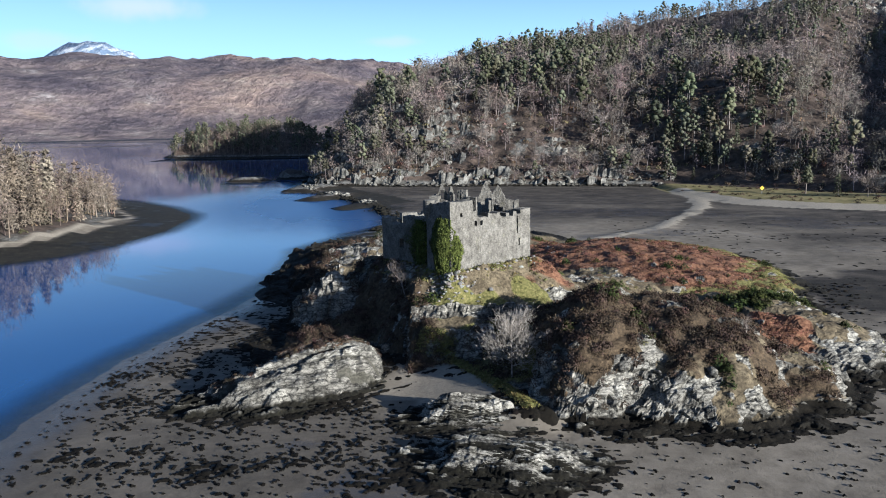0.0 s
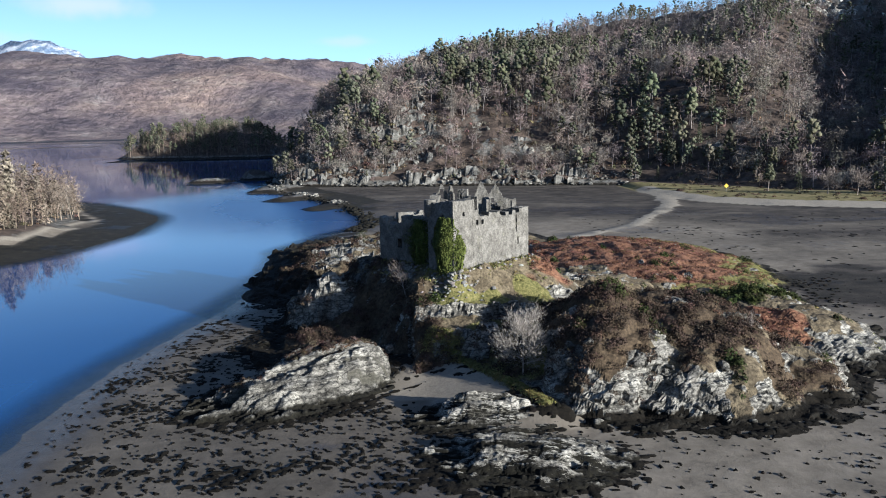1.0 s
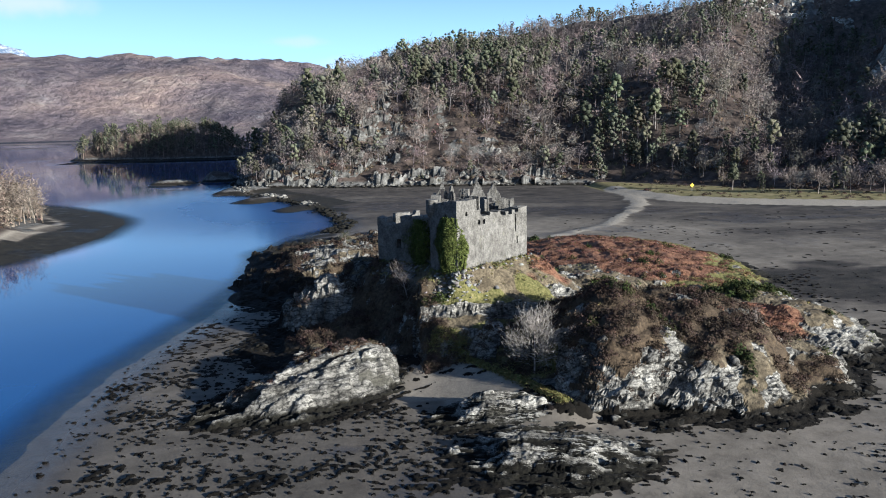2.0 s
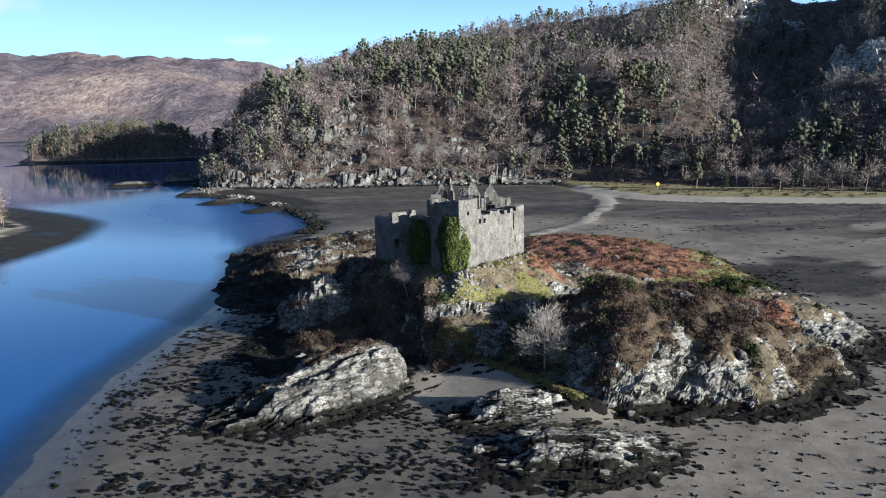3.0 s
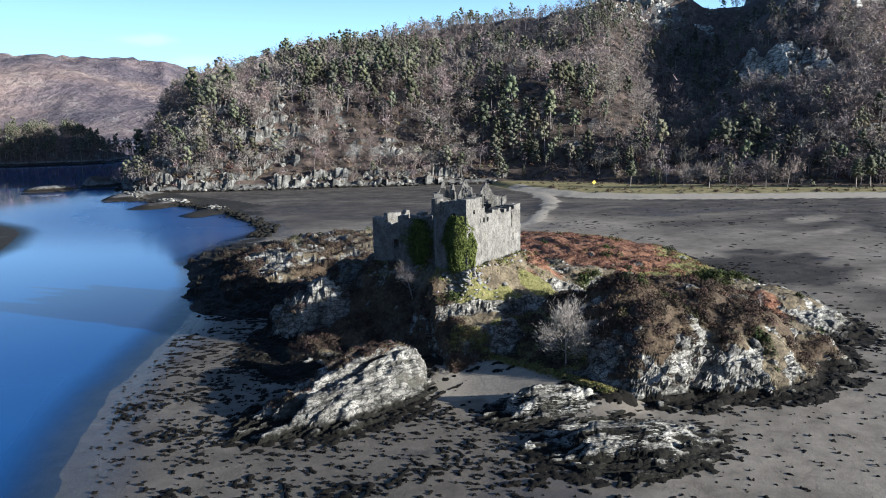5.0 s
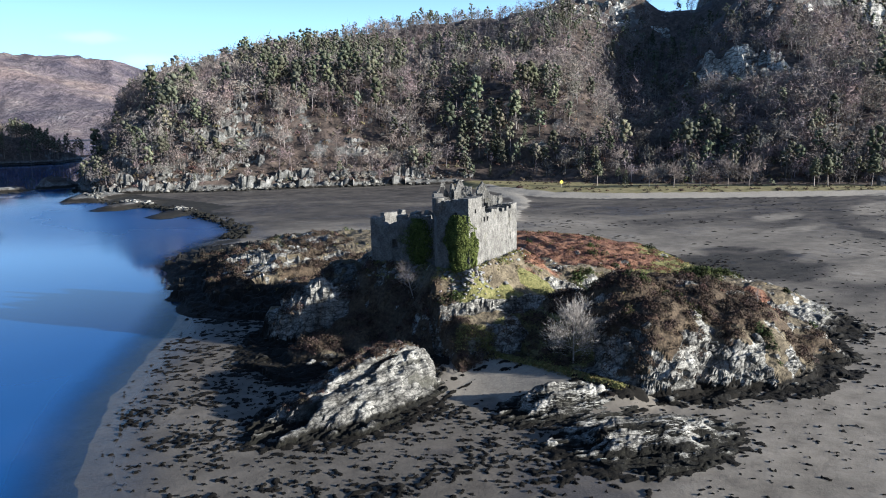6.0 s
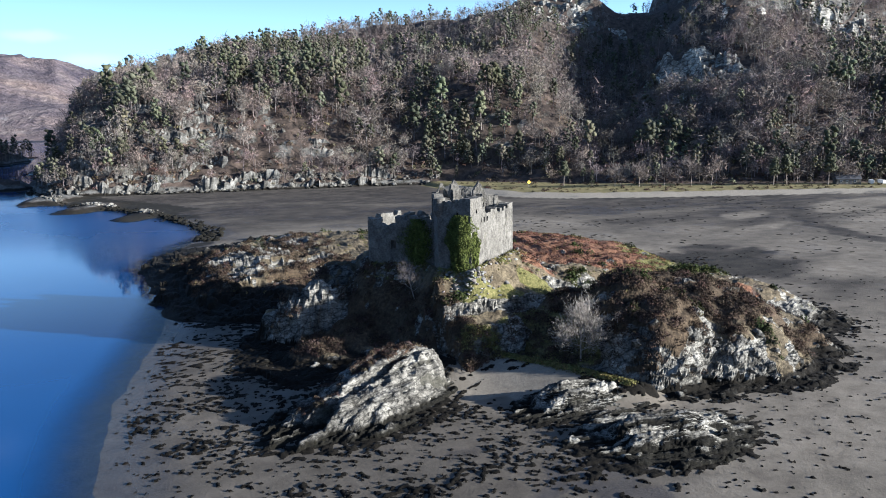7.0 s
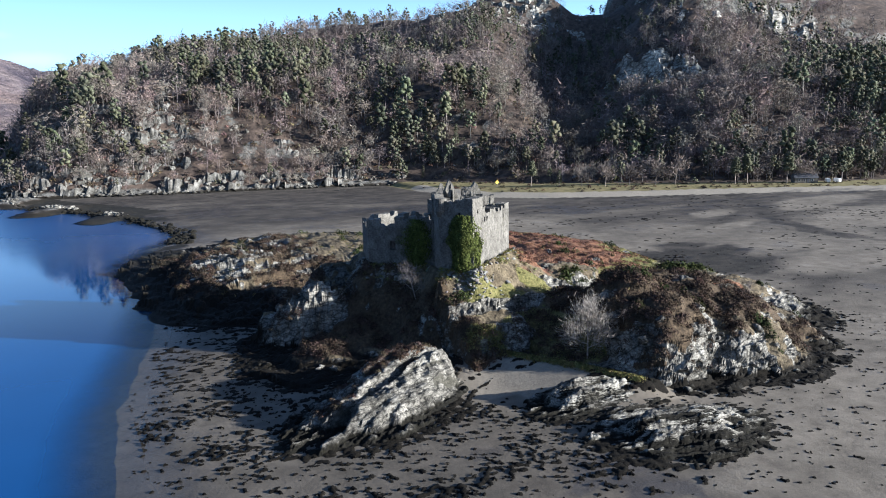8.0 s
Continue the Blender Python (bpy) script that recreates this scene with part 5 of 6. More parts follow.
def stuff(name, protos, spots, mat, seed, label, category, vary=0.25, hue=0.06, group=""):
    rng = np.random.default_rng(seed)
    spots = np.asarray(spots, float)
    t = rng.uniform(1 - vary, 1 + vary, (len(spots), 1)) * (1 + rng.uniform(-hue, hue, (len(spots), 3)))
    v, f, t = scatter(protos, spots, rng, t)
    return tagged(new(name, mesh_from(name, v, f, mat, False, tint=t)), label, category, group, "stuff")


rng = np.random.default_rng(7)
px_, py_ = np.concatenate([rng.uniform(-110, 640, 13000), rng.uniform(250, 520, 1900)]), np.concatenate([rng.uniform(250, 900, 13000), rng.uniform(270, 520, 1900)])
df = -from_line(px_, py_, HILLFOOT)
hz = land_height(px_, py_)
# only the slopes that look towards the loch
dist_foot = np.maximum(df, 0)
dens = np.interp(dist_foot, [0, 3, 12, 100, 200, 400, 480], [0.2, 0.9, 1.3, 1.1, 0.8, 0.22, 0.0]) * np.interp(px_, [-110, 300, 480, 600, 640], [1, 1.3, 1.3, 0.9, 0.5])
crag_ = np.maximum(eastern_crag(px_, py_), eastern_crag(px_ + 5, py_ + 9)) * (px_ > 280)
glade = 0.12 * np.exp(-((px_ + 25) / 70) ** 2 - ((df - 32) / 18) ** 2) + 1.1 * crag_ + 0.7 * summit_crag(px_, py_) * (px_ > 240) * (py_ > 600) + 1.1 * np.exp(-((px_ - 152) / 36) ** 2 - ((py_ - 560) / 42) ** 2) + 0.7 * smooth(0.25, 0.6, vnoise(px_ / 55, py_ / 55, 40.0))
# the far slopes of the tops carry none: only ground that looks out over the bay does
face_ = hz - land_height(px_ + 0.12 * 30, py_ + 0.99 * 30) < 9
keep = (df > 1.5) & (hz > 2.2) & face_ & (df < 430) & (rng.uniform(0, 1, len(px_)) < dens * np.clip(1 - glade, 0.04, 1))
px_, py_, hz, df = px_[keep], py_[keep], hz[keep], df[keep]
kind = vnoise(px_ / 48, py_ / 48, 3.3) + 0.5 * rng.normal(0, 1, len(px_)) - 0.34 + 0.35 * np.exp(-((px_ - 60) / 90) ** 2 - ((df - 60) / 70) ** 2)
size = np.clip(rng.normal(1.0, 0.24, len(px_)), 0.4, 1.6) * np.interp(df, [0, 15, 60, 130, 300], [0.68, 1.0, 1.18, 1.1, 0.85])
spots = np.stack([px_, py_, hz - 0.3, size], 1)
PINES = [pine_tree(100 + i, 12.0 + i) for i in range(5)]
HIGHPINES = [pine_tree(130 + i, 12.0 + i, 8, 6) for i in range(4)]
HIGHBARES = [bare_tree(230 + i, 11.0 + 0.8 * i, 58, 1.25, 0.25, 3) for i in range(4)]
BARES = [bare_tree(200 + i, 11.0 + 0.8 * i, 128, 0.88, 0.25, 4) for i in range(5)]
SPRUCES = [spruce_tree(300 + i, 14.5 + i) for i in range(2)]
is_pine, is_spruce = (kind > 0.05) & (kind < 1.0), kind >= 1.0
is_bare = kind <= 0.05
high = df > 130
for protos, sel, mat, nm, lab in ((PINES, is_pine & ~high, M_PINE, "pine_wood", "dense wood of Scots pines on a steep hillside"),
                                  (BARES, is_bare & ~high, M_BARE, "birch_wood", "leafless grey-brown birch wood on a steep hillside"),
                                  (HIGHPINES, is_pine & high, M_PINE, "upper_pine_wood", "Scots pines high on the hillside"),
                                  (HIGHBARES, is_bare & high, M_BARE, "upper_birch_wood", "leafless birches high on the hillside"),
                                  (SPRUCES, is_spruce, M_PINE, "spruce_wood", "dark green spruces among the hillside wood")):
    stuff(nm, [p[1] for p in protos], spots[sel], mat, 11, lab, "trees", 0.45, 0.08)
    stuff(nm + "_trunks", [p[0] for p in protos], spots[sel], M_HILLBARK, 11, "slim pale trunks and limbs of the hillside wood", "tree trunks", 0.25)

# wood on the far bank and on the wooded islet
bx, by = rng.uniform(-330, -112, 2300), rng.uniform(170, 520, 2300)
bl = -from_line(bx, by, LEFTBANK)
k = (bl > 29) & (rng.uniform(0, 1, 2300) < np.interp(bl, [29, 40, 130, 240], [0.9, 1.0, 0.7, 0.3]))
bs = np.stack([bx, by, land_height(bx, by) - 0.2, np.interp(bl, [29, 50], [0.72, 1.18]) * rng.uniform(0.5, 1.35, 2300)], 1)[k]
ix, iy = rng.uniform(-400, -90, 1500), rng.uniform(930, 1100, 1500)
iz = land_height(ix, iy)
k2 = iz > 2.5
isl = np.stack([ix, iy, iz - 0.3, rng.uniform(0.8, 1.5, 1500)], 1)[k2]
FARP, FARB = [pine_tree(120 + i, 13.5 + i, 8, 4) for i in range(3)], [bare_tree(220 + i, 12.0 + i, 60, 1.0, 0.2, 4) for i in range(3)]
near_bank = -from_line(bs[:, 0], bs[:, 1], LEFTBANK) < 75
half = rng.uniform(0, 1, len(isl)) < 0.55
larch = rng.uniform(0, 1, len(bs)) < 0.22
for nm, lab, a, pr in (("bank_larch_wood", "pale brown leafless larches on the loch bank", bs[larch & near_bank] * (1, 1, 1, 1.15), SPRUCES), ("bank_birch_wood", "sunlit leafless birch wood on the loch bank", bs[near_bank & ~larch], [bare_tree(240 + i, 16.0 + i, 210, 0.58, 0.3) for i in range(5)]), ("bank_birch_wood", "sunlit leafless birch wood behind the loch bank", bs[~near_bank] * (1, 1, 1, 1.3), FARB), ("far_birch_wood", "leafless trees on the far wooded islet", isl[~half], FARB), ("far_pine_wood", "dark pines on the far wooded islet", isl[half], FARP)):
    stuff(nm, [p[1] for p in pr], a, M_PINE if pr is FARP else M_BANKWOOD, 12, lab, "trees", 0.25)
    stuff(nm + "_trunks", [p[0] for p in pr], a, M_BANKWOOD, 12, "grey-brown trunks of the " + lab, "tree trunks", 0.2)
# scrub along the edge of the bank wood
n = 900
qx, qy = rng.uniform(-330, -105, n), rng.uniform(150, 480, n)
ql = -from_line(qx, qy, LEFTBANK)
k = (ql > 26) & (ql < 42)
# ---- cover on the islet and the sand ----


def ground_z(x, y):
    return np.maximum(land_height(x, y), islet_height(x, y))


def tuft(seed, r, h, count, size, flat=0.5):
    """A cushion of short sprigs."""
    g = np.random.default_rng(seed)
    a = g.uniform(0, 2 * np.pi, count)
    rad = r * np.sqrt(g.uniform(0, 1, count))
    c = np.stack([np.cos(a) * rad, np.sin(a) * rad, h * (1 - (rad / r) ** 2) * g.uniform(0.35, 1.0, count)], 1)
    n = np.stack([np.cos(a) * rad / r, np.sin(a) * rad / r, np.full(count, flat)], 1) + g.normal(0, 0.35, (count, 3))
    n /= np.linalg.norm(n, axis=1, keepdims=True)
    d = g.normal(0, 1, (count, 3)) + (0, 0, 0.8)
    d -= n * (d * n).sum(1, keepdims=True)
    d /= np.linalg.norm(d, axis=1, keepdims=True)
    s = np.cross(d, n)
    w = size * g.uniform(0.5, 1.0, (count, 1))
    v = np.stack([c - s * w * 0.5, c + s * w * 0.5, c + d * w * 1.3], 1).reshape(-1, 3)
    return v, np.arange(3 * count).reshape(-1, 3)


def lump(seed, rx, ry, h, sides=9):
    """A low irregular pad: ring of uneven points under a broken top."""
    g = np.random.default_rng(seed)
    a = np.arange(sides) * 2 * np.pi / sides
    k = g.uniform(0.55, 1.15, sides)
    out = np.stack([np.cos(a) * rx * k, np.sin(a) * ry * k, np.full(sides, -0.06)], 1)
    mid = out * (0.62, 0.62, 0) + np.stack([0 * a, 0 * a, h * g.uniform(0.6, 1.2, sides)], 1)
    v = np.concatenate([out, mid, [[0, 0, h]]])
    f = []
    for i in range(sides):
        j = (i + 1) % sides
        f += [(i, j, sides + j), (i, sides + j, sides + i), (sides + i, sides + j, 2 * sides)]
    return v, np.array(f)


def stone(seed, r=1.0):
    """An angular boulder."""
    g = np.random.default_rng(seed)
    bm_ = bmesh.new()
    bmesh.ops.create_icosphere(bm_, subdivisions=2, radius=r)
    for _ in range(17):
        n = Vector(g.normal(0, 1, 3)).normalized()
        cut = r * g.uniform(0.38, 0.8)
        for w in bm_.verts:
            e = w.co.dot(n) - cut
            if e > 0:
                w.co -= n * e
    bm_.verts.index_update()
    v = np.array([w.co for w in bm_.verts]) * (1.2, 0.9, 0.7)
    f = np.array([[w.index for w in q.verts] for q in bm_.faces])
    bm_.free()
    return v, f


stuff("bank_scrub", [tuft(190 + i, 1.5, 1.5, 60, 0.5, 0.6) for i in range(4)], np.stack([qx[k], qy[k], land_height(qx[k], qy[k]) - 0.1, rng.uniform(0.5, 1.3, k.sum())], 1), M_BRUSH, 21, "brown scrub and dead bracken edging the bank wood", "scrub", 0.4, 0.15)
rng = np.random.default_rng(21)
n = 60000
x, y = rng.uniform(-46, 94, n), rng.uniform(84, 285, n)
z = islet_height(x, y)
lz = land_height(x, y)
e = 0.6
slope = np.hypot(islet_height(x + e, y) - islet_height(x - e, y), islet_height(x, y + e) - islet_height(x, y - e)) / (2 * e)
cov = islet_cover(x, y, z)["cover"]
in_castle = from_line(x, y, [CA, CB, CK, CW, CNW, CN, CE, CA]) > -0.4
u = rng.uniform(0, 1, n)
patch = vnoise(x / 3.2, y / 3.2, 31.0) + 0.5 * vnoise(x / 1.3, y / 1.3, 33.0)
ok = (z > 2.0) & ~in_castle
far_thin = np.interp(y, [84, 130, 180, 290], [1, 0.8, 0.5, 0.3])


def place(sel, lo, hi):
    return np.stack([x[sel], y[sel], z[sel] - 0.1, rng.uniform(lo, hi, sel.sum())], 1)


rv, rc = np.empty(3 * len(ridge.data.vertices), np.float32), np.empty(3 * len(ridge.data.vertices), np.float32)
ridge.data.vertices.foreach_get("co", rv)
ridge.data.attributes["cover"].data.foreach_get("vector", rc)
rv = (rv.reshape(-1, 3) + np.array(ridge.parent.location, np.float32))[rc.reshape(-1, 3)[:, 0] > 0.5]
rv = rv[(rv[:, 2] > 2.8) & (-(rv[:, 0] + 24.2) * 0.485 + (rv[:, 1] - 112) * 0.875 > -2.2)]
rv = rv[rng.permutation(len(rv))[:520]]
stuff("ridge_heather", [tuft(70 + i, 0.7, 0.45, 60, 0.18) for i in range(4)], np.concatenate([rv - (0, 0, 0.1), rng.uniform(0.5, 1.2, (len(rv), 1))], 1), M_HEATHER, 7, "brown heather along the crest of the rock ridge", "heather", 0.4, 0.15)
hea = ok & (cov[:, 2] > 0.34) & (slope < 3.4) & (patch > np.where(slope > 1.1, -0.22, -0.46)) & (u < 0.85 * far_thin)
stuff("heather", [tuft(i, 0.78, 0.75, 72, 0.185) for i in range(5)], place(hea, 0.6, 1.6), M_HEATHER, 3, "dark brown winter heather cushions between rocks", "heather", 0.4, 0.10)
brk = ok & (cov[:, 0] > 0.45) & (slope < 0.9) & (patch > -0.5) & (u < 0.45 * far_thin)
stuff("bracken", [tuft(20 + i, 0.9, 0.30, 44, 0.22, 0.8) for i in range(4)], place(brk, 0.7, 1.5), M_BRACKEN, 4, "rust-red dead bracken covering the slope", "bracken", 0.35, 0.12)
grs = ok & (slope < 0.9) & (((cov[:, 1] > 0.4) & (u < 0.30)) | ((patch > 0.25) & (u < 0.06)) | ((np.hypot((x - 6) / 13, (y - 131) / 7) < 1) & (u < 0.22)))
stuff("rough_grass", [tuft(40 + i, 0.5, 0.35, 24, 0.22, 0.9) for i in range(4)], place(grs, 0.6, 1.3), M_GRASS, 5, "tufts of yellow-green rough grass", "grass", 0.3, 0.12)
gor = ok & (slope < 1.2) & (u < 0.5) & ((np.hypot((x - 62) / 15, (y - 143 - 0.4 * (x - 62)) / 7) + 0.5 * patch < 0.8) | (np.hypot((x - 41) / 20, (y - 140) / 4.5) + 0.5 * patch < 0.8)
                                       | (np.hypot((x + 4) / 5.5, (y - 126.5) / 1.8) + 0.3 * patch < 0.7) | ((patch > 1.0) & (x > 8)))
stuff("gorse", [tuft(60 + i, 0.9, 1.1, 70, 0.30, 0.7) for i in range(4)], place(gor, 0.7, 1.5), M_GORSE, 6, "dark green gorse and broom bushes", "shrubs", 0.35, 0.12)

# scattered clumps far out on the flats
fx, fy = rng.uniform(60, 230, 2600), rng.uniform(135, 300, 2600)
fk = (rng.uniform(0, 1, 2600) < 0.10 + 0.45 * smooth(0.1, 0.5, fbm(fx / 22, fy / 14, 57.0, 3))) & (islet_height(fx, fy) < 0.2) & (-from_line(fx, fy, BEACH) < -5)
stuff("flats_seaweed", [lump(180 + i, 1.15, 0.42, 0.12, 8) for i in range(4)], np.stack([fx, fy, land_height(fx, fy), rng.uniform(0.5, 1.25, 2600)], 1)[fk], M_WEED, 18, "scattered dark seaweed clumps on the mud flats", "seaweed", 0.4, 0.15)

# seaweed: pads on the sand, thick at the foot of the rocks
n = 42000
x, y = rng.uniform(-60, 110, n), rng.uniform(62, 178, n)
lz = land_height(x, y)
iz = islet_height(x, y)
edge = from_line(x, y, WATERLINE)
skr = np.minimum(np.hypot((x - 4.5) / 13, (y - 84) / 8), np.hypot((x - 2) / 11.5, (y - 98.5) / 6))
skr = np.minimum(skr, np.hypot((x + 22) / 19, (y - 112) / 11))
near_rock = np.maximum(smooth(1.35, 0.9, skr), smooth(-2.9, 0.3, iz))
streak = fbm(x / 9, y / 4.5, 51.0, 3)
west = smooth(6, -30, x) * smooth(62, 84, y) * smooth(150, 120, y)
p = 0.55 * near_rock + 0.34 * west * smooth(-0.25, 0.5, streak) + 0.012
p = p * smooth(0.5, 3, edge) * (iz < 1.5)
sel = (rng.uniform(0, 1, n) < p * 0.30)
cove = np.hypot((x + 2) / 12, (y - 110) / 9) < 1
sel &= ~cove | (rng.uniform(0, 1, n) < 0.1)
zz = np.maximum(lz, iz)
sw = np.stack([x[sel], y[sel], zz[sel], rng.uniform(0.30, 1.10, sel.sum()) * np.where(near_rock[sel] > 0.5, 1.25, 0.75)], 1)
stuff("seaweed", [lump(80 + i, 0.62, 0.40, 0.16, 8) for i in range(6)], sw, M_WEED, 8, "dark bladderwrack clumps lying on wet sand", "seaweed", 0.4, 0.15)


def weed_sheet():
    """Flat mats of wrack: a thin ragged sheet over sand and low rock, thick round the skerries, in specks on the western sand."""
    step = 0.27
    gx_, gy_ = np.arange(-56, 76, step), np.arange(68, 170, step)
    X, Y = np.meshgrid(gx_, gy_)
    X, Y = X + 0.3 * step * hash3(np.arange(X.size).reshape(X.shape), 1, 5), Y + 0.3 * step * hash3(np.arange(X.size).reshape(X.shape), 2, 7)
    low, rock_ = land_height(X, Y), islet_height(X, Y)
    q = np.minimum(np.hypot((X - 4.5) / 13.5, (Y - 83.4) / 7.6), np.hypot((X - 2.5) / 11.5, (Y - 98) / 6.5))
    q = np.minimum(q, np.hypot(((X + 23.6) * 0.883 + (Y - 111) * 0.469) / 19, (-(X + 23.6) * 0.469 + (Y - 111) * 0.883) / 10))
    near = np.maximum(smooth(1.25, 0.85, q), smooth(-1.4, 0.5, rock_))
    near = np.maximum(near, 0.42 * smooth(1.2, 0.8, np.hypot((X + 33) / 17, (Y - 143) / 26) + 0.2 * fbm(X / 6, Y / 6, 81.0, 3)))
    fine = fbm(X / 1.3, Y / 0.8, 61.0, 4)
    wide = fbm(X / 9, Y / 4.5, 51.0, 3)
    west_ = smooth(10, -14, X) * smooth(66, 80, Y) * smooth(140, 118, Y)
    specks = fbm(X / 0.46, Y / 0.50, 71.0, 2) + 0.30 * vnoise(X / 2.2, Y / 1.6, 75.0)
    mask = np.maximum(near * 1.35 + 0.9 * fine - 0.92, west_ * (0.22 + 0.42 * smooth(-0.6, 0.6, wide)) + 1.0 * specks - 0.97)
    cove_ = smooth(1.1, 0.85, np.hypot((X + 2) / 12, (Y - 110.5) / 9))
    line = np.maximum(0.5 - np.abs(np.hypot((X + 3) / 13, (Y - 104) / 11.5) - 1.0) * 9, 0.42 - np.abs(np.hypot((X + 3) / 11, (Y - 104) / 9.0) - 1.0) * 10)
    mask = np.where(cove_ > 0.3, np.where(Y > 107, line + 0.5 * fine - 0.25, mask - cove_), mask)
    mask = np.where(from_line(X, Y, WATERLINE) < 1.0, -1, mask)
    mask = np.where(rock_ > 1.6, -1, mask)
    Z = np.maximum(low, np.where(rock_ > -0.5, rock_, -9)) + np.where(mask > 0, 0.05 + 0.14 * np.clip(mask, 0, 1) + 0.10 * specks, -0.04)
    nx, ny = len(gx_), len(gy_)
    i = (np.arange(ny - 1)[:, None] * nx + np.arange(nx - 1)[None, :]).ravel()
    quads = np.stack([i, i + 1, i + nx + 1, i + nx], 1)
    quads = quads[(mask.ravel()[quads] > 0).sum(1) >= 2]
    used, back = np.unique(quads, return_inverse=True)
    v = np.stack([X.ravel(), Y.ravel(), Z.ravel()], 1)[used]
    t = (1 + 0.3 * fine.ravel()[used])[:, None] * np.ones((1, 3))
    return mesh_from("seaweed_mats", v, back.reshape(-1, 4), M_WEED, False, tint=t)


tagged(new("seaweed_mats", weed_sheet()), "black mats of wrack round the rocks and on wet sand", "seaweed", kind="stuff")
peb = (rng.uniform(0, 1, n) < 0.018) & (edge > 2) & (iz < 0.5) & (x < 40)
stuff("pebbles", [stone(90 + i, 0.16) for i in range(3)], np.stack([x[peb], y[peb], lz[peb], rng.uniform(0.5, 1.6, peb.sum())], 1), M_ROCK, 9, "small pale stones scattered on the sand", "stones", 0.2)

# boulders fallen at the foot of the knoll and about the mound
bsel = (iz > 0.2) & (iz < 1.6) & (rng.uniform(0, 1, n) < np.where(x > 42, 0.03, 0.08)) & (y < 150)
stuff("boulders", [stone(110 + i, 0.7) for i in range(6)], np.stack([x[bsel], y[bsel], iz[bsel], rng.uniform(0.4, 1.5, bsel.sum())], 1), M_ROCK, 10, "fallen grey boulders at the foot of the islet", "boulders", 0.2)

# weed-hung boulders along the channel's edge
line_ = np.array([(-26, 288), (-21, 306), (-25, 335), (-34, 368), (-48, 404), (-66, 432), (-84, 470)])
t_ = rng.uniform(0, 6, 520)
wx2, wy2 = np.interp(t_, np.arange(7), line_[:, 0]) + rng.normal(0, 2.2, 520), np.interp(t_, np.arange(7), line_[:, 1]) + rng.normal(0, 3.0, 520)
stuff("channel_rocks", [stone(700 + i, 0.9) for i in range(5)], np.stack([wx2, wy2, np.maximum(land_height(wx2, wy2), -0.2), rng.uniform(0.3, 1.0, 520) ** 2 * 2.0 + 0.2], 1), M_ROCK, 23, "weed-hung boulders along the edge of the channel", "rocks", 0.25)
# shore boulders under the wooded hill
n = 9000
x, y = rng.uniform(-105, 130, n), rng.uniform(440, 560, n)
dfh = -from_line(x, y, HILLFOOT)
hz = land_height(x, y)
s2 = (dfh > -4) & (dfh < 8) & (rng.uniform(0, 1, n) < 0.7 * smooth(-0.3, 0.5, vnoise(x / 14, y / 9, 3.0)))
stuff("shore_rocks", [stone(130 + i, 1.3) for i in range(6)], np.stack([x[s2], y[s2], hz[s2], rng.uniform(0.3, 1.0, s2.sum()) ** 2 * 2.3], 1), M_ROCK, 13, "pale broken rocks along the wooded shore", "rocks", 0.25)
n = 16000
x, y = rng.uniform(-100, 560, n), rng.uniform(300, 740, n)
dfh = -from_line(x, y, HILLFOOT)
hz = land_height(x, y)
pc = 1.2 * np.exp(-((x + 25) / 70) ** 2 - ((dfh - 34) / 20) ** 2) + 1.2 * smooth(16, 6, dfh) * (x < 110) + 0.8 * np.exp(-((hz - 68) / 10) ** 2) * smooth(300, 320, x) + 1.2 * np.exp(-((x - 340) / 60) ** 2 - ((y - 690) / 22) ** 2) + 0.5 * np.exp(-((x - 460) / 90) ** 2 - ((dfh - 150) / 50) ** 2) + 0.10
s3 = (dfh > 1) & (rng.uniform(0, 1, n) < 0.16 * pc * smooth(-0.15, 0.35, vnoise(x / 12, y / 12, 12.0)))
stuff("crags", [(v * (1.0, 1.0, 1.35), f) for v, f in (stone(150 + i, 2.2) for i in range(6))], np.stack([x[s3], y[s3], hz[s3] - 0.8, rng.uniform(0.6, 1.5, s3.sum()) * np.where((x[s3] > 220) & (y[s3] > 420), 1.6, 1.0)], 1), M_ROCK, 14, "grey crags breaking through the hillside wood", "crags", 0.25)
# brushwood under the trees
n = 13000
x, y = rng.uniform(-100, 460, n), rng.uniform(260, 660, n)
dfh = -from_line(x, y, HILLFOOT)
k = (dfh > 3) & (dfh < 230) & (rng.uniform(0, 1, n) < np.interp(dfh, [0, 70, 120, 230], [0.85, 0.7, 0.25, 0.15]))
stuff("brushwood", [tuft(180 + i, 1.8, 1.9, 30, 0.75, 0.6) for i in range(5)], np.stack([x[k], y[k], land_height(x[k], y[k]) - 0.2, rng.uniform(0.5, 1.5, k.sum())], 1), M_BRUSH, 17, "brown undergrowth on the hillside", "undergrowth", 0.5, 0.2)
# ---- single things ----


def leaf_mesh(name, v, f, mat, parent=None, label="", seed=0, vary=0.2):
    g = np.random.default_rng(seed)
    t = np.repeat(g.uniform(1 - vary, 1 + vary, (len(f), 1)), f.shape[1], 0) * np.ones((1, 3)) if len(v) == f.size else np.ones((len(v), 3))
    ob = new(name, mesh_from(name, v, f, mat, False, tint=t))
    ob.parent = parent
    return tagged(ob, label)


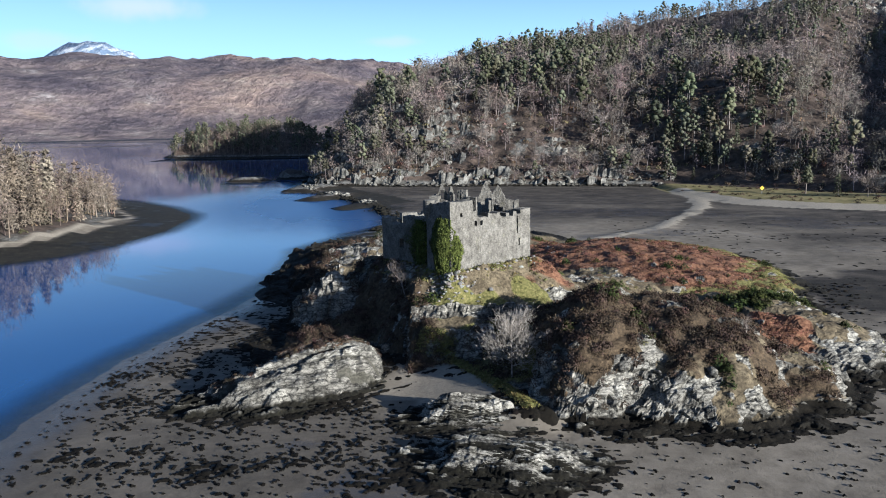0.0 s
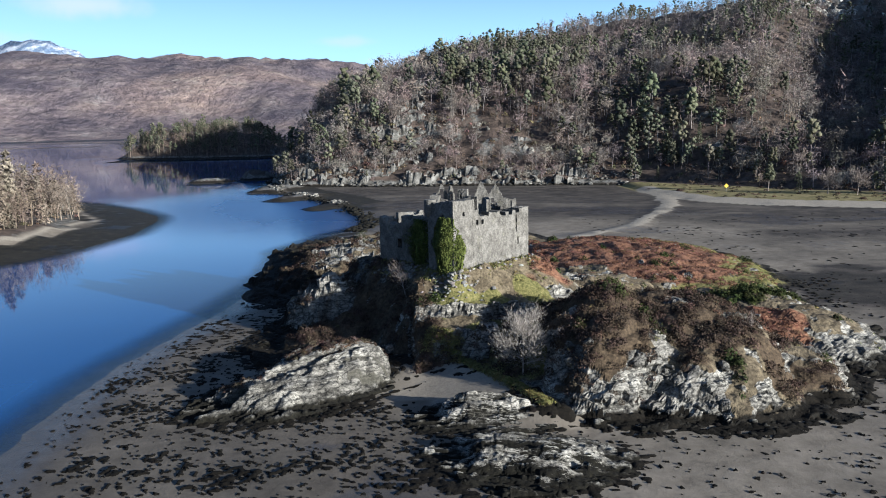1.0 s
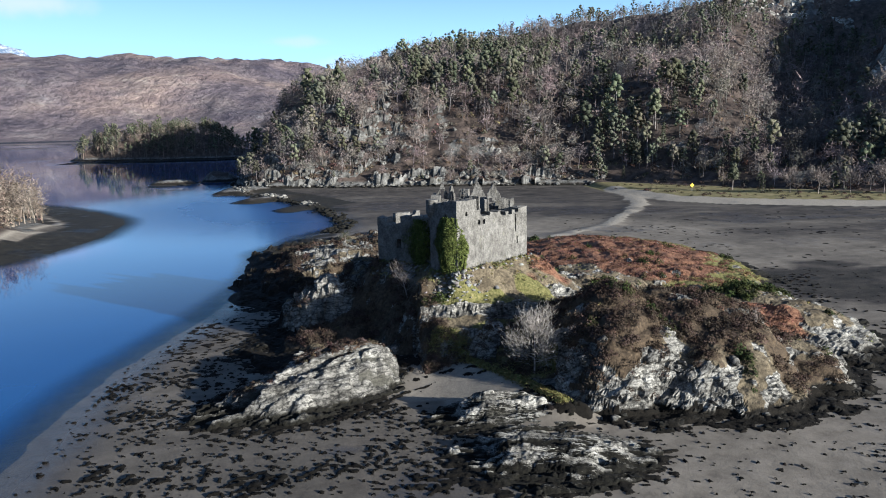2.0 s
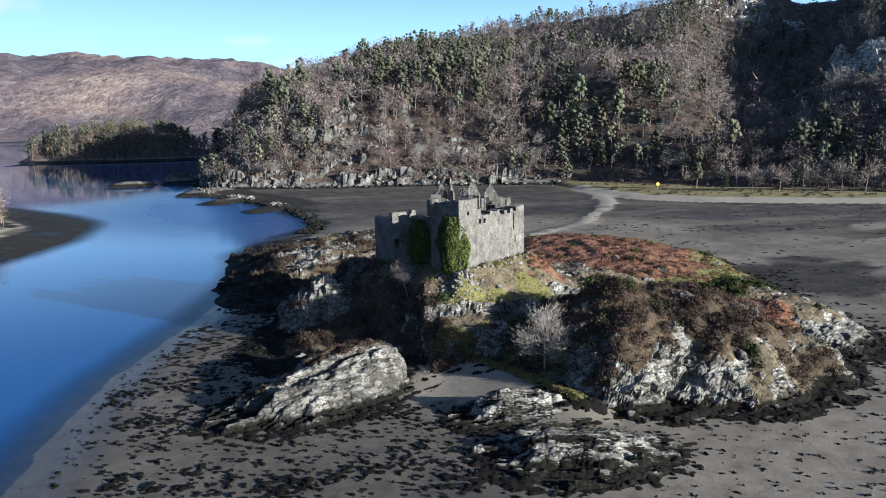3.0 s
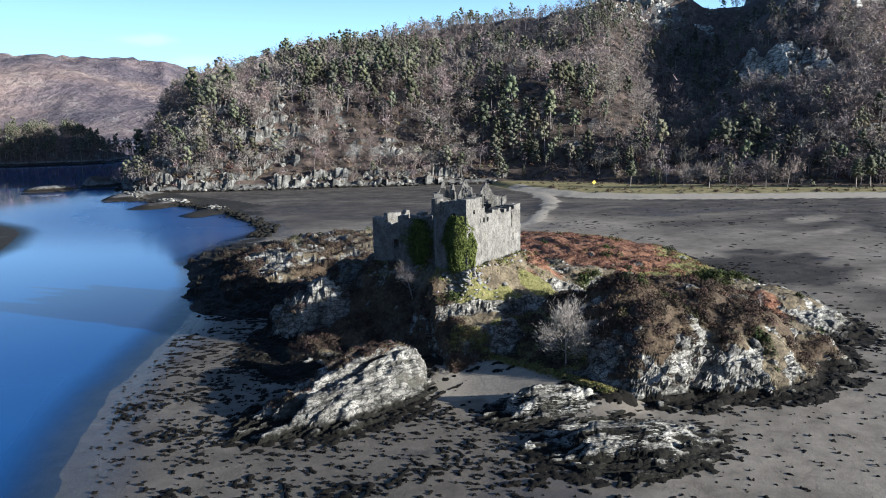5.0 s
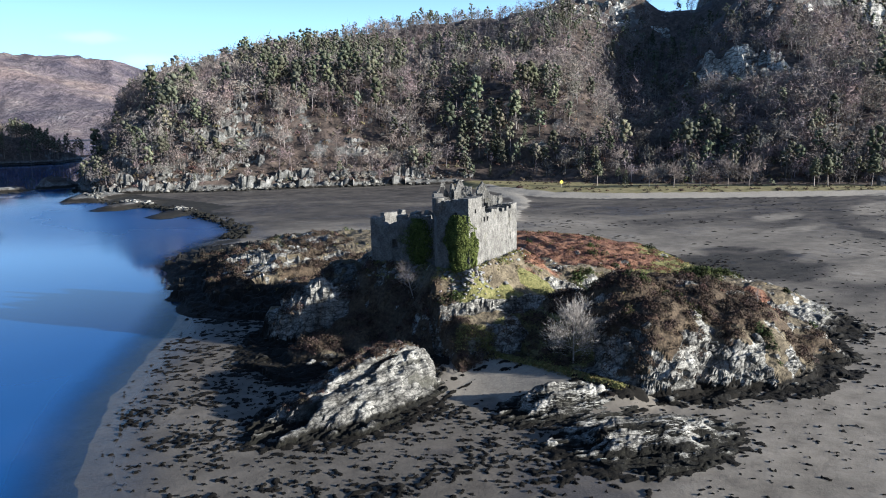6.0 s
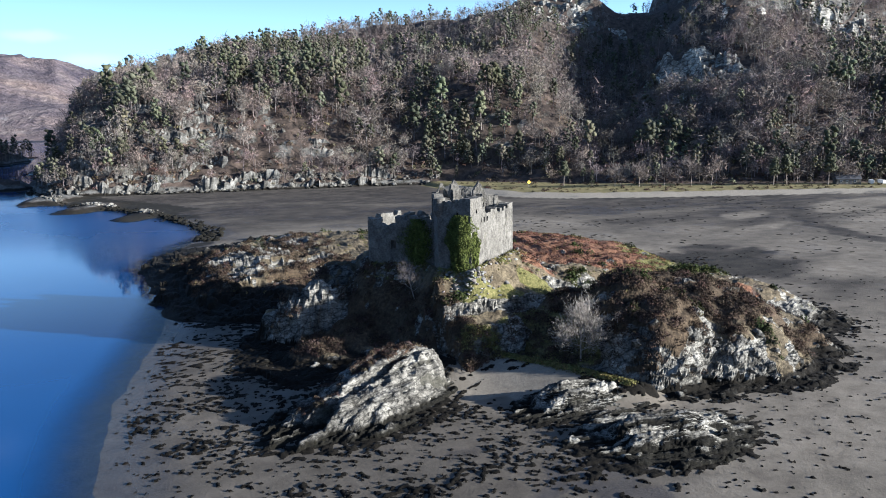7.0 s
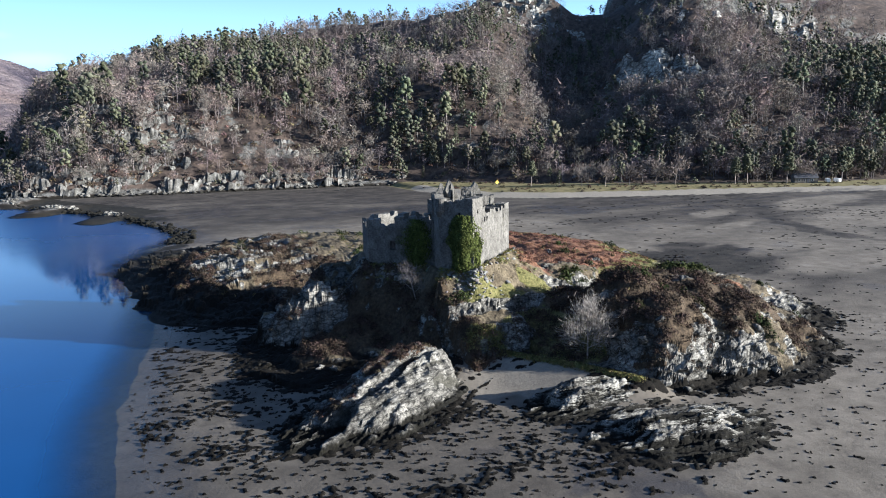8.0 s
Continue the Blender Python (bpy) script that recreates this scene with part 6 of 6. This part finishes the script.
def ivy(cx, cy, z0, z1, width, depth, facing, seed, count=2600, label="bushy green ivy climbing the castle wall"):
    """Ivy on a wall: a stem fan and a thick coat of leaves, widest below the middle."""
    g = np.random.default_rng(seed)
    a = radians(facing)
    out, along = np.array([math.cos(a), math.sin(a), 0]), np.array([-math.sin(a), math.cos(a), 0])
    top = tagged(new("ivy"), label, "ivy")
    top.location = (cx, cy, z0)
    k = g.beta(1.4, 1.3, count)
    w = width * (0.35 + 0.65 * np.sin(np.pi * np.clip(k * 0.85 + 0.12, 0, 1)) ** 0.8) * (1 + 0.45 * vnoise(k * 5, seed, 0.0) + 0.25 * vnoise(k * 14, seed, 3.0))
    s = np.clip(g.normal(0, 0.52, count), -1.25, 1.25)
    d = depth * np.sqrt(np.clip(1 - s * s, 0, 1)) * (0.5 + 0.5 * np.sin(np.pi * np.clip(k, 0, 1))) * g.uniform(0.55, 1.0, count) + 0.25 * vnoise(s * 4, k * 9, 1.0)
    c = along * (s * w / 2)[:, None] + out * d[:, None] + np.array([0, 0, 1]) * (k * (z1 - z0))[:, None]
    n = out * 0.8 + along * s[:, None] + np.array([0, 0, 0.35]) + g.normal(0, 0.4, (count, 3))
    n /= np.linalg.norm(n, axis=1, keepdims=True)
    e1 = np.cross(n, (0.1, 0.2, 1.0))
    e1 /= np.linalg.norm(e1, axis=1, keepdims=True)
    e2 = np.cross(n, e1)
    r = g.uniform(0.07, 0.14, (count, 1))
    v = np.stack([c - e1 * r, c + e2 * r * 0.9, c + e1 * r, c - e2 * r * 1.2], 1).reshape(-1, 3)
    leaf_mesh("leaves", v, np.arange(4 * count).reshape(-1, 4), M_IVY, top, "", seed, 0.35)
    bits = [cone(along * q * width * 0.1 + out * 0.05, along * q * width * 0.32 + out * 0.12 + np.array([0, 0, (z1 - z0) * (0.9 - 0.2 * abs(q))]), 0.11, 0.03, 5) for q in (-1, -0.3, 0.4, 1)]
    v, f = join(bits)
    leaf_mesh("stem", v, f, M_BARK, top)
    return top


ivy(-1.7, 130.2, 14.2, 24.0, 5.4, 2.0, 214, 3, 12000, "tall bright green ivy on the tower corner")
ivy(0.3, 129.3, 14.6, 21.0, 2.6, 1.0, -50, 5, 2600, "green ivy edging the sunlit wall")
ivy(-5.9, 139.3, 12.9, 22.6, 6.0, 0.9, 236, 7, 6000, "dark shaded ivy on the curtain wall")


def limb_tree(name, label, category, x_, y_, height, seed, spread=0.3, twig=420, trunk=0.10, mat=None, crown="crown", low=0.3, lean=(0, 0), reach=0.13):
    """A single leafless tree or shrub: trunk, each main limb, and a crown of fine twigs."""
    g = np.random.default_rng(seed)
    z_ = float(ground_z(np.array([x_]), np.array([y_]))[0])
    top = tagged(new(name), label, category)
    top.location = (x_, y_, z_ - 0.1)
    h = height
    t = np.array([lean[0], lean[1], h * 0.75])
    v, f = join([cone((0, 0, -0.3), t * 0.5, trunk, trunk * 0.7, 7), cone(t * 0.5, t, trunk * 0.7, trunk * 0.2, 6)])
    leaf_mesh("trunk", v, f, M_BARK, top)
    tips = [t, t * 0.9]
    for i in range(9):
        k = low + (0.95 - low) * i / 8
        a = i * 2.4 + g.uniform(-0.3, 0.3)
        r = h * spread * g.uniform(0.7, 1.1) * (1.1 - 0.5 * k)
        e = t * k + np.array([math.cos(a) * r, math.sin(a) * r, h * g.uniform(0.12, 0.25)])
        m = (t * k + e) / 2 + np.array([0, 0, -0.03 * h])
        v, f = join([cone(t * k, m, trunk * 0.45, trunk * 0.3, 5), cone(m, e, trunk * 0.3, trunk * 0.1, 4)])
        leaf_mesh("limb", v, f, M_BARK, top)
        tips += [e, m, (m + e) / 2]
    v, f = flakes(g, np.array(tips), twig, h * 0.075, h * reach, h * 0.005 + 0.010, 0.5, np.array([0, 0, h * 0.3]))
    leaf_mesh(crown, v, f, mat or M_BARE, top, "", seed)
    return top


limb_tree("shrub", "leafless pale grey willow shrub in the grassy hollow", "shrub", 7.8, 108.0, 9.6, 1, 0.42, 5200, 0.14, M_PALE, "crown", 0.25, (0, 0), 0.07)
limb_tree("sapling", "small leafless sapling beside the knoll", "tree", 12.6, 105.5, 2.6, 2, 0.25, 160, 0.05)
limb_tree("sapling", "small wind-bent leafless sapling on the rock ridge", "tree", -27.0, 114.0, 3.0, 3, 0.22, 240, 0.06, None, "crown", 0.2, (-0.5, 0.2))
limb_tree("sapling", "thin leafless sapling standing on the heather knoll", "tree", 41.0, 107.0, 3.4, 4, 0.15, 200, 0.05)
limb_tree("tree", "leafless leaning tree growing against the castle wall", "tree", -8.6, 134.5, 7.0, 6, 0.25, 520, 0.11, None, "crown", 0.25, (-1.4, 0.3))
limb_tree("shrub", "low evergreen shrub below the castle wall", "shrub", -5.8, 130.2, 2.6, 8, 0.5, 1100, 0.06, M_GORSE, "leaves", 0.05)
limb_tree("shrub", "lone dark shrub on the low rocks", "shrub", -20.1, 217.0, 3.6, 9, 0.45, 900, 0.08, M_GORSE, "leaves", 0.05)

# trees that stand clear along the beach
BEACHTREES = [(172, 372, 13, "pine"), (180, 357, 10, "spruce"), (191, 352, 12, "bare"), (201, 345, 13, "bare"), (228, 336, 13, "bare"), (236, 330, 14, "bare"), (262, 313, 14, "pine"),
              (268, 310, 15, "pine"), (287, 301, 16, "pine"), (293, 299, 13, "bare"), (298, 297, 12, "bare"), (216, 343, 12, "bare")]
for i, (tx, ty, th, kind_) in enumerate(BEACHTREES):
    tz = float(land_height(np.array([float(tx)]), np.array([float(ty)]))[0])
    tree = tagged(new("tree"), {"pine": "dark green pine standing beside the beach", "spruce": "slim young green spruce beside the beach", "bare": "leafless pale birch standing beside the beach"}[kind_], "tree", "trees along the beach")
    tree.location = (tx, ty, tz)
    made = {"pine": pine_tree, "spruce": spruce_tree, "bare": bare_tree}[kind_]
    (wv, wf), (cv, cf) = made(500 + i, float(th), 26, 26) if kind_ == "pine" else made(500 + i, float(th)) if kind_ == "spruce" else made(500 + i, float(th), 420)
    leaf_mesh("trunk", wv, wf, M_BARK, tree)
    leaf_mesh("crown", cv, cf, M_BARE if kind_ == "bare" else M_PINE, tree, "", i)

# upright stone and its smaller neighbours on the neck of sand
for sx, sy, sr, sh, lab in ((-11.6, 124.6, 1.0, 2.7, "tall leaning slab of grey rock"), (-13.6, 126.0, 0.6, 1.3, "small upright grey rock"), (-7.6, 121.0, 0.5, 1.1, "small upright grey rock")):
    v, f = stone(int(300 + sx * 10), 1.0)
    v = v * (sr * 0.8, sr * 0.7, sh * 0.75)
    ob = new("standing_rock", mesh_from("standing_rock", v, f, M_ROCK))
    ob.location = (sx, sy, float(ground_z(np.array([sx]), np.array([sy]))[0]) + sh * 0.35)
    ob.rotation_euler = (0.12, -0.2, 0.5)
    tagged(ob, lab, "rock")
# big boulders on the knoll and in the hollow
for sx, sy, sr in ((21.7, 99.1, 1.3), (13.3, 101.5, 1.4), (15.5, 101.0, 1.0), (33.5, 98.5, 1.1), (26.5, 99.5, 0.9)):
    v, f = stone(int(400 + sx * 10), 1.0)
    ob = new("boulder", mesh_from("boulder", v * (sr, sr, sr * 1.2), f, M_ROCK))
    ob.location = (sx, sy, float(ground_z(np.array([sx]), np.array([sy]))[0]) + sr * 0.25)
    ob.rotation_euler = (0.3, 0.2, sx)
    tagged(ob, "large pale boulder set in heather", "rock", "boulders on the knoll")


def box_bm(x0, x1, y0, y1, z0, z1, bevel=0.0):
    bm_ = bmesh.new()
    bmesh.ops.create_cube(bm_, size=1.0)
    bmesh.ops.scale(bm_, vec=(x1 - x0, y1 - y0, z1 - z0), verts=bm_.verts)
    bmesh.ops.translate(bm_, vec=((x0 + x1) / 2, (y0 + y1) / 2, (z0 + z1) / 2), verts=bm_.verts)
    if bevel:
        bmesh.ops.bevel(bm_, geom=bm_.edges, offset=bevel, segments=2, affect="EDGES")
    return bm_


M_YELLOW = Mat("yellow_paint", 0.5, 0.4)
M_YELLOW = M_YELLOW.done(M_YELLOW.ramp(M_YELLOW.noise(0.3), [(0.3, (0.62, 0.40, 0.02)), (0.7, (0.80, 0.55, 0.04))]))
M_METAL = Mat("grey_metal", 0.5, 0.5)
M_METAL = M_METAL.done(M_METAL.ramp(M_METAL.noise(0.2), [(0.3, (0.20, 0.20, 0.20)), (0.7, (0.34, 0.34, 0.33))]))
M_WHITE = Mat("white_paint", 0.4, 0.5)
M_WHITE = M_WHITE.done(M_WHITE.ramp(M_WHITE.noise(0.8), [(0.3, (0.66, 0.66, 0.65)), (0.7, (0.80, 0.80, 0.79))]))
M_SLATE = Mat("slate", 0.7, 0.3)
M_SLATE = M_SLATE.done(M_SLATE.ramp(M_SLATE.noise(0.5), [(0.3, (0.05, 0.055, 0.065)), (0.7, (0.11, 0.115, 0.13))]))
M_GLASS = Mat("dark_window", 0.08, 0.5).done((0.02, 0.025, 0.03))
M_RUBBER = Mat("rubber", 0.8, 0.2).done((0.02, 0.02, 0.02))

# warning sign at the landing
sz = float(land_height(np.array([152.5]), np.array([375.7]))[0])
sign = tagged(new("sign"), "yellow diamond warning sign on a grey post", "sign")
sign.location = (152.5, 375.7, sz)
part("post", box_bm(-0.05, 0.05, -0.05, 0.05, -0.3, 3.6), M_METAL, sign)
bm = box_bm(-0.8, 0.8, -0.02, 0.02, -0.8, 0.8, 0.015)
bmesh.ops.rotate(bm, cent=(0, 0, 0), matrix=Matrix.Rotation(radians(45), 3, "Y"), verts=bm.verts)
bmesh.ops.translate(bm, vec=(0, -0.08, 2.9), verts=bm.verts)
part("board", bm, M_YELLOW, sign, "yellow diamond board")

# cottage at the edge of the wood, and two vans before it
hx, hy = 297.0, 298.0
hz_ = float(land_height(np.array([hx]), np.array([hy]))[0])
cottage = tagged(new("cottage"), "low grey cottage with a slate roof under the trees", "house")
cottage.location, cottage.rotation_euler = (hx, hy, hz_), (0, 0, radians(-31))
part("wall", box_bm(-6, 6, -2.8, 2.8, -1.0, 2.7), M_WALL, cottage)
bm = bmesh.new()
vs_ = [bm.verts.new(c) for c in ((-6.3, -3.2, 2.6), (6.3, -3.2, 2.6), (6.3, 3.2, 2.6), (-6.3, 3.2, 2.6), (-6.3, 0, 5.0), (6.3, 0, 5.0))]
for q in ((0, 1, 5, 4), (2, 3, 4, 5), (0, 4, 3), (1, 2, 5), (3, 2, 1, 0)):
    bm.faces.new([vs_[i] for i in q])
part("roof", bm, M_SLATE, cottage, "dark slate roof")
for wx0 in (-4.2, -1.4, 2.6):
    w_ = part("window", box_bm(wx0, wx0 + 1.0, -2.86, -2.78, 0.9, 2.1), M_WHITE, cottage, "white window frame")
    part("pane", box_bm(wx0 + 0.1, wx0 + 0.9, -2.89, -2.85, 1.0, 2.0), M_GLASS, w_)
part("door", box_bm(0.4, 1.4, -2.87, -2.77, -0.2, 2.0), M_SLATE, cottage)
part("chimney", box_bm(-5.8, -5.0, -0.5, 0.5, 4.3, 6.0), M_WALL, cottage)
for k, (vx, vy, lab) in enumerate(((305.5, 290.5, "white van parked beside the cottage"), (310.0, 288.0, "white van parked under the trees"))):
    vz = float(land_height(np.array([vx]), np.array([vy]))[0])
    van = tagged(new("van"), lab, "van", "parked vans")
    van.location, van.rotation_euler = (vx, vy, vz), (0, 0, radians(50 + 20 * k))
    part("body", box_bm(-2.3, 2.3, -0.95, 0.95, 0.45, 2.3, 0.18), M_WHITE, van)
    part("windscreen", box_bm(2.22, 2.32, -0.8, 0.8, 1.35, 2.05), M_GLASS, van)
    for ax in (-1.5, 1.5):
        for ay in (-0.9, 0.9):
            bm = bmesh.new()
            bmesh.ops.create_cone(bm, cap_ends=True, segments=16, radius1=0.36, radius2=0.36, depth=0.24, matrix=Matrix.Translation((ax, ay, 0.36)) @ Matrix.Rotation(radians(90), 4, "X"))
            part("wheel", bm, M_RUBBER, van)

# turf bank and wrack line round the cove
n = 1500
t_ = rng.uniform(0, 1, n)
ln = np.array([(-6, 121.0), (-0.5, 118.2), (3.5, 111.7), (7, 104.3), (9.5, 97.5)])
qx, qy = np.interp(t_ * 4, np.arange(5), ln[:, 0]) + rng.normal(0, 0.45, n), np.interp(t_ * 4, np.arange(5), ln[:, 1]) + rng.normal(0, 0.55, n)
stuff("bank_grass", [tuft(140 + i, 0.6, 0.4, 20, 0.2, 0.8) for i in range(3)], np.stack([qx, qy, ground_z(qx, qy) - 0.05, rng.uniform(0.6, 1.3, n)], 1), M_GRASS, 15, "yellow grass bank edging the sand cove", "grass", 0.3, 0.15)
# scrub before the wood along the beach
n = 700
qx, qy = rng.uniform(120, 330, n), rng.uniform(265, 420, n)
qd, qb = -from_line(qx, qy, HILLFOOT), -from_line(qx, qy, BEACH)
k = (qd < 6) & (qb > 14) & (qx > 122)
stuff("beach_scrub", [tuft(160 + i, 1.3, 1.0, 60, 0.4, 0.6) for i in range(3)], np.stack([qx[k], qy[k], land_height(qx[k], qy[k]) - 0.05, rng.uniform(0.5, 1.2, k.sum())], 1), M_HEATHER, 16, "low brown scrub between beach and wood", "scrub", 0.4, 0.2)
# fallen stones and rough grass along the foot of the castle walls
n = 420
t_ = rng.uniform(0, 1, n)
seg = rng.integers(0, 3, n)
ends = [(CB, CA), (CA, CE), (CW, CK)]
qx = np.array([ends[s_][0][0] + (ends[s_][1][0] - ends[s_][0][0]) * u_ for s_, u_ in zip(seg, t_)])
qy = np.array([ends[s_][0][1] + (ends[s_][1][1] - ends[s_][0][1]) * u_ for s_, u_ in zip(seg, t_)])
off = rng.uniform(0.1, 2.2, n) ** 1.2
qx, qy = qx + np.where(seg == 1, 0.64, -0.75) * off, qy - np.where(seg == 1, 0.77, 0.6) * off
st = rng.uniform(0, 1, n) < 0.35
rb = rng.normal(0, 1, (150, 2)) * (2.6, 0.8) + (-0.8, 127.4)
stuff("tower_rubble", [stone(640 + i, 0.6) for i in range(4)], np.stack([rb[:, 0], rb[:, 1], ground_z(rb[:, 0], rb[:, 1]), rng.uniform(0.3, 1.1, 150)], 1), M_RUBBLE, 20, "pale tumbled rubble at the foot of the tower", "stones", 0.2)
stuff("fallen_stones", [stone(600 + i, 0.45) for i in range(4)], np.stack([qx, qy, ground_z(qx, qy), rng.uniform(0.4, 1.3, n)], 1)[st], M_RUBBLE, 18, "fallen wall stones at the castle foot", "stones", 0.2)
stuff("wall_foot_grass", [tuft(620 + i, 0.5, 0.5, 24, 0.22, 0.9) for i in range(3)], np.stack([qx, qy, ground_z(qx, qy) - 0.05, rng.uniform(0.5, 1.2, n)], 1)[~st], M_GRASS, 19, "rough grass along the castle foot", "grass", 0.3, 0.12)
